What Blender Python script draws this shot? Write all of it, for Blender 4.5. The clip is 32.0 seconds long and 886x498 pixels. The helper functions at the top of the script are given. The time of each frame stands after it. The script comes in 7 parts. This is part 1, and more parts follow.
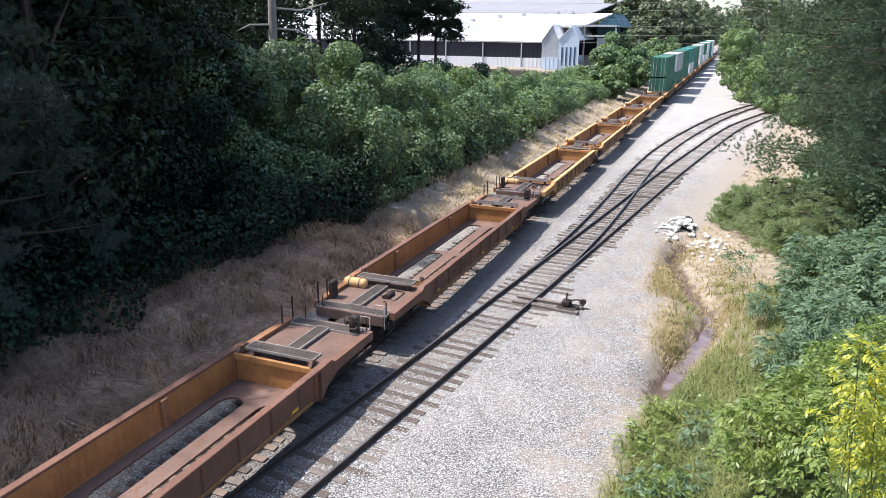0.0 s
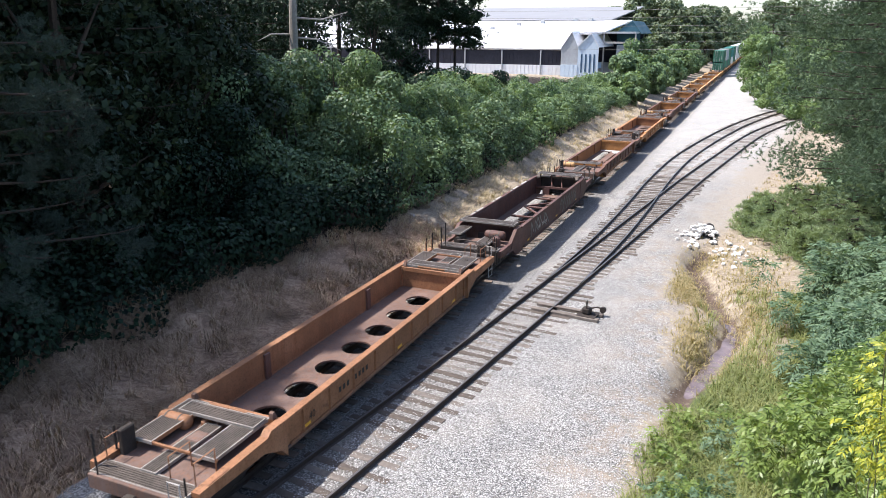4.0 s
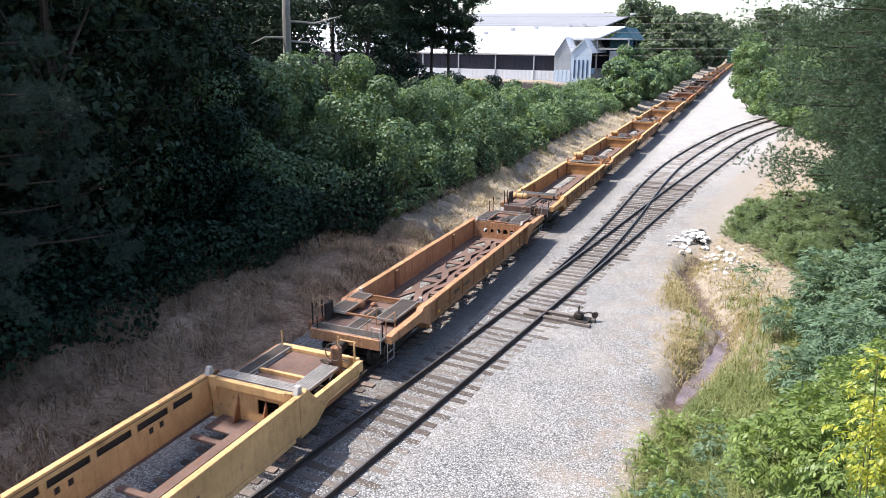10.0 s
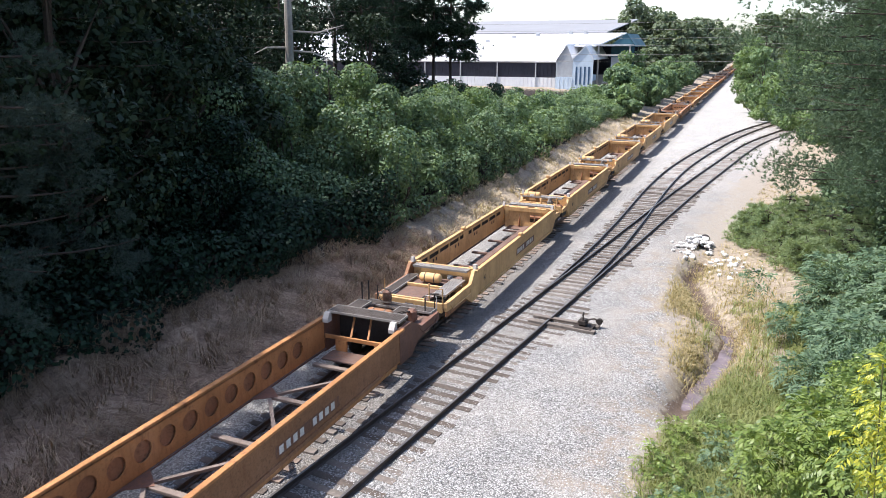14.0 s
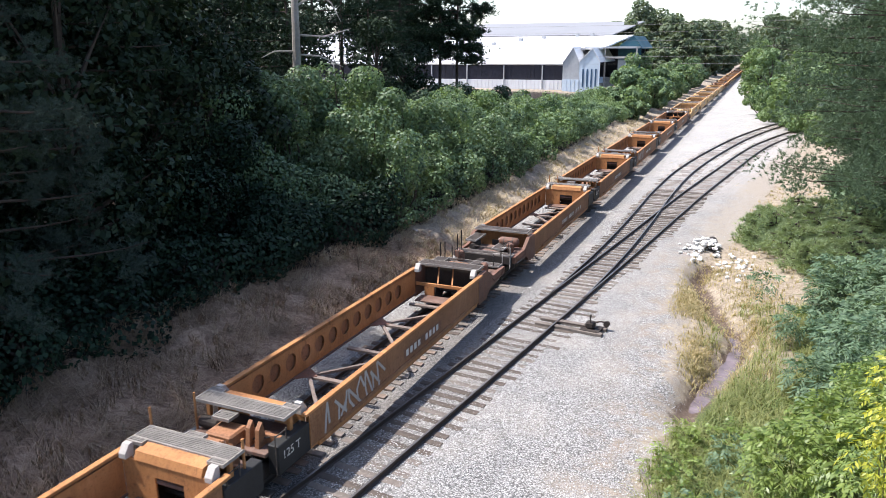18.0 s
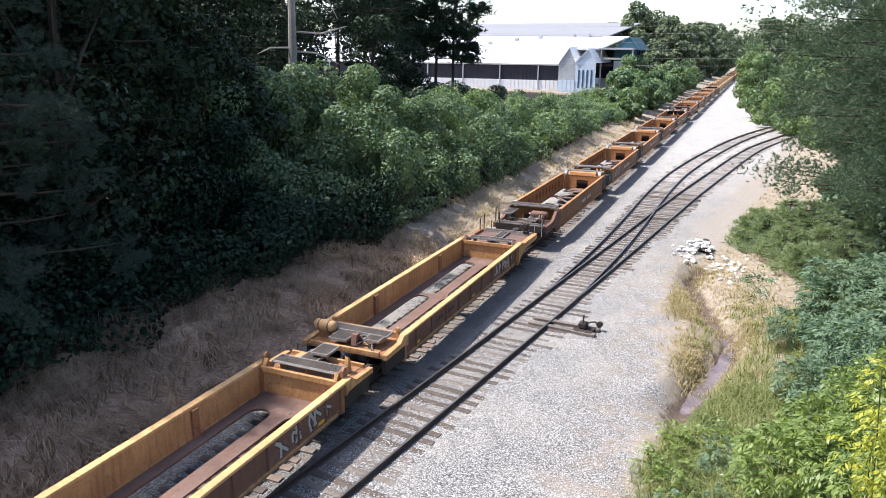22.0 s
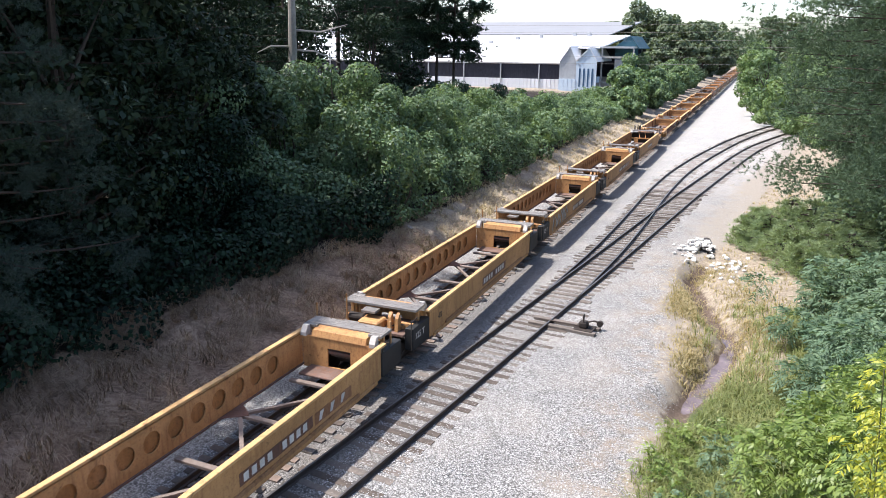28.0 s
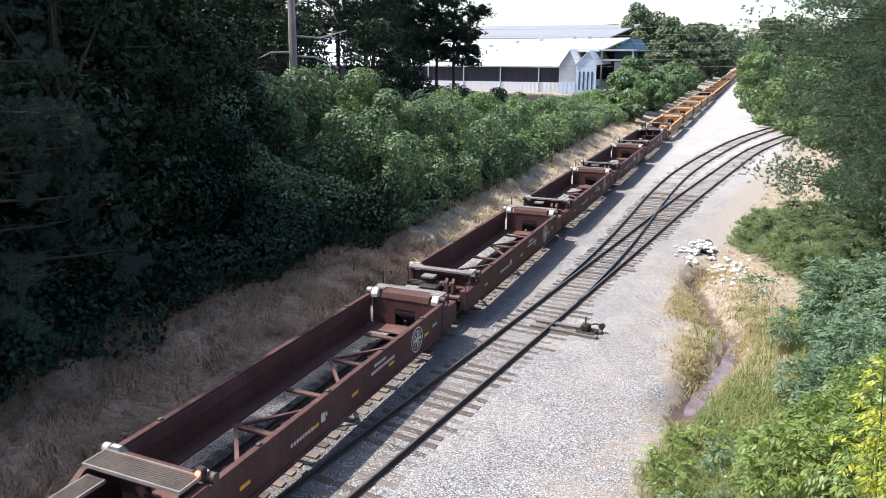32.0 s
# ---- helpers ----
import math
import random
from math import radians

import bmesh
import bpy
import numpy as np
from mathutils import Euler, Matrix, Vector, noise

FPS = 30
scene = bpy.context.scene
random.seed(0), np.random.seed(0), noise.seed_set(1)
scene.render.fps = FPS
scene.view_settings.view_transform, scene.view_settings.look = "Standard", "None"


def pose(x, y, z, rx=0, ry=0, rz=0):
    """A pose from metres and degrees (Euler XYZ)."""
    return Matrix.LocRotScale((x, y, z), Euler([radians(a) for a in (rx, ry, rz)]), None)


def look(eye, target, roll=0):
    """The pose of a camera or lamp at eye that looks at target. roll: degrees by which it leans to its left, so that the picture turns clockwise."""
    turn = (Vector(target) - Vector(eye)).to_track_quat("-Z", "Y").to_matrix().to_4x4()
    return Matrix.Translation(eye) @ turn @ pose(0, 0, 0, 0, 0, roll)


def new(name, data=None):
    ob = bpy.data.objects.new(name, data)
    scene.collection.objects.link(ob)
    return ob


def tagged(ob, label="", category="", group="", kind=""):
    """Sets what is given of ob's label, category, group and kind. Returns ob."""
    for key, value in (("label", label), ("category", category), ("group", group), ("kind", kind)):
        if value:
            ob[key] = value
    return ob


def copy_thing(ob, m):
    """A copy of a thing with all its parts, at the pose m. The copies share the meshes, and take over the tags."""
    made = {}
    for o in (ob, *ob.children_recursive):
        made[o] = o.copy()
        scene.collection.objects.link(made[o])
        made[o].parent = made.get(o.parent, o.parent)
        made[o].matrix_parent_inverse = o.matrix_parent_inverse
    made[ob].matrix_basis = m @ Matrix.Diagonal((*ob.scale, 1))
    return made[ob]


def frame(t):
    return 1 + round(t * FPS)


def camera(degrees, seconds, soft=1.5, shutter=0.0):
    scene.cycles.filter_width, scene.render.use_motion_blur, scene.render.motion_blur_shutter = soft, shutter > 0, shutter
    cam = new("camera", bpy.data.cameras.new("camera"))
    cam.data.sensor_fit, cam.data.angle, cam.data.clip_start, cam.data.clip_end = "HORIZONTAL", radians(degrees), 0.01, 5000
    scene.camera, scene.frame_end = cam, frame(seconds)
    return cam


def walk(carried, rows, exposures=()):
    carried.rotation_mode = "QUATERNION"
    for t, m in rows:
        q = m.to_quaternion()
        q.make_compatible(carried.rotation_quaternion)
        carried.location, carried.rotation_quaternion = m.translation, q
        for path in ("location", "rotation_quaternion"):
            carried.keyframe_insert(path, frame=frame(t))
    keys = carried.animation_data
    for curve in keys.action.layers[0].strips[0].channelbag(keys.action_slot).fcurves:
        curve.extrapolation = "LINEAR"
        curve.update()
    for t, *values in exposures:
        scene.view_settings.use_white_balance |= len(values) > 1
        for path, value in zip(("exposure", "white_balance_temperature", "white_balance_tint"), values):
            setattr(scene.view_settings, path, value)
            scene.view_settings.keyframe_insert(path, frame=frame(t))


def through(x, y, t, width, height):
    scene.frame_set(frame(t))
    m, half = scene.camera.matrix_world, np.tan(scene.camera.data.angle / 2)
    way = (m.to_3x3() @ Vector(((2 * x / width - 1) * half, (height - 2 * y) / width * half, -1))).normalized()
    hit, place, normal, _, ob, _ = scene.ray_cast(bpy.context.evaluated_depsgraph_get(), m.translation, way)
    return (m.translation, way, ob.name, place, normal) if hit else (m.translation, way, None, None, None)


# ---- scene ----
cam = camera(63.0, 32.0, soft=0.8, shutter=0.05)

# seconds, x, y, z, pitch, roll, yaw (degrees)
PATH = [
    (0, -0.016, 0.029, 10.465, -17.21, 0.52, 21.85),
    (0.5, -0.027, 0.025, 10.459, -17.11, 0.32, 21.99),
    (1, -0.020, 0.012, 10.474, -16.89, 0.28, 22.05),
    (1.5, -0.013, 0.024, 10.467, -16.93, 0.16, 22.30),
    (2, -0.012, 0.037, 10.464, -16.91, 0.03, 22.74),
    (2.5, -0.010, -0.017, 10.468, -16.75, 0.01, 23.22),
    (3, -0.015, 0.004, 10.469, -16.77, -0.01, 23.46),
    (3.5, -0.019, -0.017, 10.476, -16.71, 0.13, 23.41),
    (5.5, -0.016, 0.005, 10.476, -16.50, -0.29, 23.52),
    (6, -0.013, 0.021, 10.466, -16.42, -0.16, 23.33),
    (6.5, -0.028, -0.011, 10.480, -16.19, 0.16, 22.86),
    (7, -0.029, -0.019, 10.475, -15.94, 0.41, 22.64),
    (7.5, -0.028, 0.005, 10.470, -15.99, 0.44, 22.64),
    (8, -0.028, -0.001, 10.473, -16.07, 0.30, 22.79),
    (8.5, -0.041, 0.002, 10.465, -16.12, 0.46, 22.70),
    (9, -0.047, 0.021, 10.461, -16.28, 0.56, 22.73),
    (9.5, -0.035, 0.026, 10.468, -16.40, 0.71, 22.72),
    (10, -0.030, 0.035, 10.455, -16.28, 0.55, 22.82),
    (10.5, -0.035, 0.024, 10.461, -16.18, 0.42, 22.91),
    (11, -0.029, 0.039, 10.459, -15.94, 0.30, 22.98),
    (11.5, -0.021, 0.015, 10.465, -15.75, 0.17, 23.14),
    (12, -0.009, 0.001, 10.486, -15.69, -0.04, 23.24),
    (12.5, -0.009, 0.078, 10.455, -15.69, -0.12, 23.29),
    (13, -0.017, 0.011, 10.475, -15.82, -0.05, 23.18),
    (13.5, -0.019, 0.013, 10.477, -15.89, -0.03, 23.00),
    (14, -0.022, 0.022, 10.473, -15.69, -0.05, 23.12),
    (14.5, -0.021, 0.031, 10.469, -15.98, -0.08, 23.29),
    (16.5, -0.026, -0.008, 10.481, -15.73, 0.06, 23.34),
    (17, -0.017, -0.020, 10.484, -15.56, -0.11, 23.39),
    (17.5, -0.009, -0.073, 10.498, -15.40, -0.21, 23.36),
    (18, -0.009, -0.005, 10.483, -15.47, -0.31, 23.69),
    (18.5, -0.013, 0.003, 10.481, -15.58, 0.08, 23.38),
    (19, -0.021, 0.002, 10.473, -15.66, 0.43, 23.15),
    (19.5, -0.020, -0.038, 10.490, -15.61, 0.65, 22.87),
    (20, -0.016, -0.002, 10.480, -15.59, 0.55, 23.02),
    (20.5, -0.016, -0.018, 10.478, -15.61, 0.59, 22.91),
    (21, -0.019, 0.001, 10.475, -15.59, 0.44, 23.10),
    (21.5, -0.014, -0.004, 10.479, -15.76, 0.60, 23.14),
    (22, -0.019, -0.023, 10.482, -15.56, 0.51, 23.18),
    (22.5, -0.017, -0.023, 10.484, -15.45, 0.58, 23.02),
    (23, -0.013, -0.023, 10.482, -15.33, 0.55, 22.97),
    (23.5, -0.025, -0.033, 10.479, -15.21, 0.56, 22.78),
    (24, -0.019, -0.029, 10.481, -15.40, 0.40, 22.86),
    (24.5, -0.026, 0.001, 10.473, -15.37, 0.57, 22.81),
    (25, -0.021, -0.013, 10.472, -15.31, 0.46, 23.00),
    (25.5, -0.027, -0.030, 10.478, -15.37, 0.39, 23.12),
    (27.5, -0.017, 0.016, 10.466, -15.45, 0.45, 23.18),
    (28, -0.017, 0.062, 10.465, -15.65, 0.51, 23.25),
    (28.5, -0.020, -0.001, 10.479, -15.64, 0.44, 23.24),
    (29, -0.019, 0.002, 10.480, -15.57, 0.45, 23.09),
    (29.5, -0.004, 0.031, 10.479, -15.76, 0.38, 23.32),
    (30, 0.003, 0.034, 10.477, -15.65, 0.36, 23.30),
    (30.5, -0.000, 0.026, 10.475, -15.62, 0.15, 23.48),
    (31, 0.007, 0.033, 10.479, -15.47, 0.02, 23.51),
    (31.5, -0.004, -0.000, 10.490, -15.44, 0.11, 23.38),
    (32, -0.000, -0.000, 10.490, -15.34, -0.00, 23.36),
]
walk(cam, [(t, pose(x, y, z, 90 + p, 0, w) @ pose(0, 0, 0, 0, 0, r)) for t, x, y, z, p, r, w in PATH],
     [(0.0, 1.57, 6300, 12.5), (32.0, 1.57, 6300, 12.5)])


# ---- light: hazy summer sun from the side of the woods, bright sky ----
SUN_FROM = Vector((-0.58, -0.16, 1.0)).normalized()
world = bpy.data.worlds.new("sky")
scene.world = world
world.use_nodes = True
wn = world.node_tree
wn.nodes.clear()
w_out = wn.nodes.new("ShaderNodeOutputWorld")
w_bg = wn.nodes.new("ShaderNodeBackground")
w_sky = wn.nodes.new("ShaderNodeTexSky")
w_sky.sky_type = "NISHITA"
w_sky.sun_disc = False
w_sky.sun_elevation = math.asin(SUN_FROM.z)
w_sky.sun_rotation = math.atan2(SUN_FROM.x, SUN_FROM.y)
w_sky.air_density, w_sky.dust_density, w_sky.ozone_density = 0.9, 1.7, 0.45
w_bg.inputs["Strength"].default_value = 0.118
wn.links.new(w_sky.outputs[0], w_bg.inputs["Color"])
wn.links.new(w_bg.outputs[0], w_out.inputs["Surface"])

sun = new("sun", bpy.data.lights.new("sun", "SUN"))
sun.data.energy, sun.data.angle, sun.data.color = 3.3, radians(1.0), (1.0, 0.95, 0.88)
sun.matrix_world = look(SUN_FROM * 60, (0, 0, 0))


# ---- materials ----
def shader(name):
    m = bpy.data.materials.new(name)
    m.use_nodes = True
    nt = m.node_tree
    b = nt.nodes["Principled BSDF"]
    return m, nt, b


def ramp(nt, fac, stops):
    r = nt.nodes.new("ShaderNodeValToRGB")
    while len(r.color_ramp.elements) < len(stops):
        r.color_ramp.elements.new(0.5)
    for e, (p, c) in zip(r.color_ramp.elements, stops):
        e.position, e.color = p, (*c, 1) if len(c) == 3 else c
    nt.links.new(fac, r.inputs[0])
    return r.outputs[0]


def tex(nt, kind, scale, vec=None, detail=4.0, rough=0.6):
    n = nt.nodes.new("ShaderNodeTexNoise" if kind == "noise" else "ShaderNodeTexVoronoi")
    n.inputs["Scale"].default_value = scale
    if kind == "noise":
        n.inputs["Detail"].default_value, n.inputs["Roughness"].default_value = detail, rough
    if vec is not None:
        nt.links.new(vec, n.inputs["Vector"])
    return n


def mixc(nt, fac, a, b, mode="MIX"):
    n = nt.nodes.new("ShaderNodeMix")
    n.data_type, n.blend_type = "RGBA", mode
    for sock, v in ((n.inputs[0], fac), (n.inputs[6], a), (n.inputs[7], b)):
        if isinstance(v, (int, float)):
            sock.default_value = v
        elif isinstance(v, tuple):
            sock.default_value = (*v, 1)
        else:
            nt.links.new(v, sock)
    return n.outputs[2]


def maths(nt, op, a, b=None, clamp=False):
    n = nt.nodes.new("ShaderNodeMath")
    n.operation, n.use_clamp = op, clamp
    for sock, v in zip(n.inputs, (a, b)):
        if v is None:
            continue
        if isinstance(v, (int, float)):
            sock.default_value = v
        else:
            nt.links.new(v, sock)
    return n.outputs[0]


def coords(nt, kind="Object", stretch=None):
    c = nt.nodes.new("ShaderNodeTexCoord").outputs[kind]
    if stretch:
        mp = nt.nodes.new("ShaderNodeMapping")
        mp.inputs["Scale"].default_value = stretch
        nt.links.new(c, mp.inputs["Vector"])
        return mp.outputs[0]
    return c


def world_pos(nt):
    return nt.nodes.new("ShaderNodeNewGeometry").outputs["Position"]


def bump(nt, b, height, strength=0.3, dist=0.02):
    n = nt.nodes.new("ShaderNodeBump")
    n.inputs["Strength"].default_value, n.inputs["Distance"].default_value = strength, dist
    nt.links.new(height, n.inputs["Height"])
    nt.links.new(n.outputs[0], b.inputs["Normal"])


def object_random(nt):
    return nt.nodes.new("ShaderNodeObjectInfo").outputs["Random"]


def painted_steel(name, base, rust=0.35, dirt=(0.07, 0.045, 0.03), rough=0.55, seed=0.0):
    """Worn car paint: faded patches, rust blooms and streaks running down."""
    m, nt, b = shader(name)
    pos = coords(nt)
    big = tex(nt, "noise", 0.9, pos, 5, 0.65)
    streak = tex(nt, "noise", 3.0, coords(nt, "Object", (2.6, 2.6, 0.25)), 6, 0.7)
    fine = tex(nt, "noise", 16.0, pos, 5, 0.7)
    fade = tuple(min(1, c * 1.18 + 0.02) for c in base)
    dark = tuple(c * 0.72 for c in base)
    col = ramp(nt, big.outputs[0], [(0.3, dark), (0.52, base), (0.75, fade)])
    bloom = tex(nt, "noise", 1.7, pos, 9, 0.78)
    bloom.inputs["Distortion"].default_value = 0.8
    worn = maths(nt, "MULTIPLY", ramp(nt, bloom.outputs[0], [(0.57, (0, 0, 0)), (0.63, (1, 1, 1))]), 0.35 + 0.5 * rust)
    col = mixc(nt, worn, col, (0.105, 0.046, 0.024))
    s = maths(nt, "MULTIPLY", ramp(nt, streak.outputs[0], [(0.5, (0, 0, 0)), (0.68, (1, 1, 1))]), rust)
    col = mixc(nt, s, col, (0.19, 0.075, 0.03))
    spots = ramp(nt, fine.outputs[0], [(0.62 - 0.16 * rust, (0, 0, 0)), (0.72, (1, 1, 1))])
    col = mixc(nt, maths(nt, "MULTIPLY", spots, 0.25 + rust * 0.6), col, dirt)
    nt.links.new(col, b.inputs["Base Color"])
    nt.links.new(ramp(nt, fine.outputs[0], [(0.3, (rough,) * 3), (0.7, (min(1, rough + 0.25),) * 3)]), b.inputs["Roughness"])
    b.inputs["Specular IOR Level"].default_value = 0.35
    bump(nt, b, fine.outputs[0], 0.12, 0.01)
    return m


def simple(name, base, rough=0.8, metal=0.0, var=0.3, scale=8.0, bumps=0.2, spec=0.3):
    m, nt, b = shader(name)
    pos = coords(nt)
    a, c = tex(nt, "noise", scale, pos, 6, 0.65), tex(nt, "noise", scale * 0.12, pos, 3)
    lo, hi = tuple(v * (1 - var) for v in base), tuple(min(1, v * (1 + var)) for v in base)
    col = ramp(nt, a.outputs[0], [(0.3, lo), (0.7, hi)])
    col = mixc(nt, 0.5, col, ramp(nt, c.outputs[0], [(0.35, lo), (0.65, hi)]))
    nt.links.new(col, b.inputs["Base Color"])
    b.inputs["Roughness"].default_value, b.inputs["Metallic"].default_value = rough, metal
    b.inputs["Specular IOR Level"].default_value = spec
    bump(nt, b, a.outputs[0], bumps, 0.01)
    return m


def leafy(name, base, warm, dark, rough=0.45, through=0.25, scale=0.35, spec=0.3):
    """Leaves: each leaf its own shade, patches over the crown, light shining through."""
    m, nt, b = shader(name)
    island = nt.nodes.new("ShaderNodeNewGeometry").outputs["Random Per Island"]
    patch = tex(nt, "noise", scale, world_pos(nt), 3)
    col = ramp(nt, island, [(0.0, dark), (0.45, base), (0.85, warm), (1.0, base)])
    col = mixc(nt, ramp(nt, patch.outputs[0], [(0.35, (0, 0, 0)), (0.68, (0.75, 0.75, 0.75))]), col, warm)
    nt.links.new(col, b.inputs["Base Color"])
    b.inputs["Roughness"].default_value = rough
    b.inputs["Specular IOR Level"].default_value = spec
    tr = nt.nodes.new("ShaderNodeBsdfTranslucent")
    nt.links.new(mixc(nt, 1.0, col, (1.25, 1.2, 0.5), "MULTIPLY"), tr.inputs["Color"])
    mx = nt.nodes.new("ShaderNodeMixShader")
    mx.inputs[0].default_value = through
    out = nt.nodes["Material Output"]
    nt.links.new(b.outputs[0], mx.inputs[1])
    nt.links.new(tr.outputs[0], mx.inputs[2])
    nt.links.new(mx.outputs[0], out.inputs["Surface"])
    return m


def ground_material():
    """One sheet: crushed stone, sandy soil, dry grass thatch and green cover, by zone."""
    m, nt, b = shader("ground_cover")
    pos = world_pos(nt)

    def zone(name):
        a = nt.nodes.new("ShaderNodeAttribute")
        a.attribute_name = name
        return a.outputs["Fac"]
    edge = tex(nt, "noise", 1.3, pos, 6, 0.7)
    wob = maths(nt, "MULTIPLY", maths(nt, "SUBTRACT", edge.outputs[0], 0.5), 1.6)

    def mask(name):
        v = maths(nt, "ADD", zone(name), wob)
        return ramp(nt, v, [(0.38, (0, 0, 0)), (0.62, (1, 1, 1))])
    # crushed stone
    cell = tex(nt, "vor", 22.0, pos)
    cell2 = tex(nt, "vor", 13.0, pos)
    stone = ramp(nt, cell.outputs["Color"], [(0.0, (0.130, 0.127, 0.122)), (0.3, (0.270, 0.264, 0.256)), (0.6, (0.400, 0.393, 0.382)), (1.0, (0.55, 0.542, 0.53))])
    stone2 = ramp(nt, cell2.outputs["Color"], [(0.0, (0.10, 0.096, 0.092)), (0.5, (0.31, 0.302, 0.292)), (1.0, (0.52, 0.51, 0.495))])
    stone = mixc(nt, 0.3, stone, stone2)
    gap = ramp(nt, cell.outputs["Distance"], [(0.3, (1, 1, 1)), (0.66, (0.34, 0.34, 0.34))])
    stone = mixc(nt, 1.0, stone, gap, "MULTIPLY")
    wash = tex(nt, "noise", 0.35, pos, 5, 0.6)
    stone = mixc(nt, ramp(nt, wash.outputs[0], [(0.45, (0, 0, 0)), (0.75, (0.45, 0.45, 0.45))]), stone, (0.40, 0.36, 0.31))
    dust = tex(nt, "noise", 1.1, pos, 7, 0.72)
    fringe = maths(nt, "MULTIPLY", ramp(nt, dust.outputs[0], [(0.46, (0, 0, 0)), (0.62, (0.75, 0.75, 0.75))]), zone("fringe"))
    stone = mixc(nt, fringe, stone, (0.235, 0.190, 0.150))
    # stone is mixed paler further along the line
    stone = mixc(nt, zone("far_pale"), stone, (0.47, 0.45, 0.42))
    grime = maths(nt, "MULTIPLY", zone("grime"), 0.6)
    stone = mixc(nt, grime, stone, mixc(nt, 1.0, stone, (0.42, 0.38, 0.35), "MULTIPLY"))
    stone = mixc(nt, zone("grease"), stone, mixc(nt, 1.0, stone, (0.22, 0.19, 0.17), "MULTIPLY"))
    # sand
    fine = tex(nt, "noise", 30.0, pos, 6, 0.75)
    sand = ramp(nt, fine.outputs[0], [(0.3, (0.165, 0.140, 0.113)), (0.55, (0.29, 0.258, 0.220)), (0.75, (0.39, 0.355, 0.312))])
    # thatch
    hay = tex(nt, "noise", 9.0, pos, 8, 0.8)
    swirl = tex(nt, "noise", 2.6, pos, 9, 0.78)
    swirl.inputs["Distortion"].default_value = 1.6
    thatch = ramp(nt, swirl.outputs[0], [(0.3, (0.125, 0.098, 0.072)), (0.5, (0.265, 0.222, 0.168)), (0.7, (0.41, 0.355, 0.28))])
    turf = ramp(nt, hay.outputs[0], [(0.3, (0.03, 0.04, 0.016)), (0.6, (0.09, 0.11, 0.04)), (0.8, (0.19, 0.19, 0.08))])
    mud = ramp(nt, hay.outputs[0], [(0.3, (0.05, 0.035, 0.027)), (0.7, (0.15, 0.11, 0.085))])
    # browner, darker ground for the near bank: tree shade put into its colour
    straw = ramp(nt, swirl.outputs[0], [(0.32, (0.085, 0.053, 0.035)), (0.5, (0.265, 0.177, 0.120)), (0.68, (0.47, 0.345, 0.240))])
    # near-black ground: the shade under the thicket put into the colour
    thicket_shade = ramp(nt, hay.outputs[0], [(0.3, (0.010, 0.008, 0.006)), (0.7, (0.035, 0.026, 0.018))])
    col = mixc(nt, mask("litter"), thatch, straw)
    col = mixc(nt, mask("thicket_shade"), col, thicket_shade)
    col = mixc(nt, mask("turf"), col, turf)
    col = mixc(nt, mask("sand"), col, sand)
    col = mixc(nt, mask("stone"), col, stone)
    col = mixc(nt, mask("mud"), col, mud)
    nt.links.new(col, b.inputs["Base Color"])
    b.inputs["Roughness"].default_value = 0.92
    b.inputs["Specular IOR Level"].default_value = 0.2
    h = maths(nt, "ADD", maths(nt, "MULTIPLY", cell.outputs["Distance"], -0.8), fine.outputs[0])
    bump(nt, b, h, 0.8, 0.04)
    return m


YELLOW = painted_steel("yellow_car_paint", (0.44, 0.230, 0.088), 0.55)
YELLOW_STAINED = painted_steel("stained_yellow_car_paint", (0.43, 0.228, 0.090), 0.65)
YELLOWS = (YELLOW, YELLOW_STAINED)
YELLOW_BRIGHT = painted_steel("bright_yellow_car_paint", (0.54, 0.325, 0.140), 0.34)
ORANGE = painted_steel("orange_car_paint", (0.37, 0.165, 0.058), 0.5)
RUSTED = painted_steel("rusty_orange_car_paint", (0.25, 0.115, 0.055), 0.7)
BROWN = painted_steel("oxide_brown_car_paint", (0.068, 0.028, 0.024), 0.22, (0.05, 0.03, 0.025))
MAROON = painted_steel("faded_maroon_car_paint", (0.092, 0.047, 0.040), 0.4)
OCHRE = painted_steel("rusty_ochre_car_paint", (0.33, 0.155, 0.050), 0.6)
TAN = painted_steel("scuffed_tan_car_paint", (0.42, 0.215, 0.105), 0.85)
SPILL = simple("pale_spilled_grit", (0.33, 0.32, 0.31), 0.95, 0.0, 0.5, 5)
DIRTY_ORANGE = painted_steel("grimy_orange_outer_paint", (0.25, 0.115, 0.052), 0.8)
DIRTY_YELLOW = painted_steel("grimy_yellow_outer_paint", (0.30, 0.150, 0.066), 0.8)
RUST_DARK = painted_steel("dark_rust_brown_paint", (0.135, 0.066, 0.046), 0.6)
GRATE_MID = simple("worn_grey_walkway_steel", (0.15, 0.138, 0.125), 0.65, 0.15, 0.35, 14)
TWIG = simple("green_brown_twig", (0.085, 0.085, 0.035), 0.8, 0.0, 0.3, 10)
DECK = painted_steel("rust_brown_deck_steel", (0.125, 0.080, 0.064), 0.45, (0.06, 0.04, 0.03), 0.75)
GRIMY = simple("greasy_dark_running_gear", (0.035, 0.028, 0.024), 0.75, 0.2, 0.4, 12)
GRATE = simple("weathered_galvanised_grating", (0.22, 0.205, 0.19), 0.65, 0.15, 0.3, 14)
RIM = simple("bare_steel_rim", (0.26, 0.235, 0.21), 0.55, 0.3, 0.3, 14)
GRATE_DARK = simple("dark_worn_walkway_steel", (0.085, 0.07, 0.06), 0.65, 0.4, 0.4, 14)
PALE = simple("pale_grey_paint", (0.36, 0.335, 0.31), 0.55, 0.0, 0.2, 10)
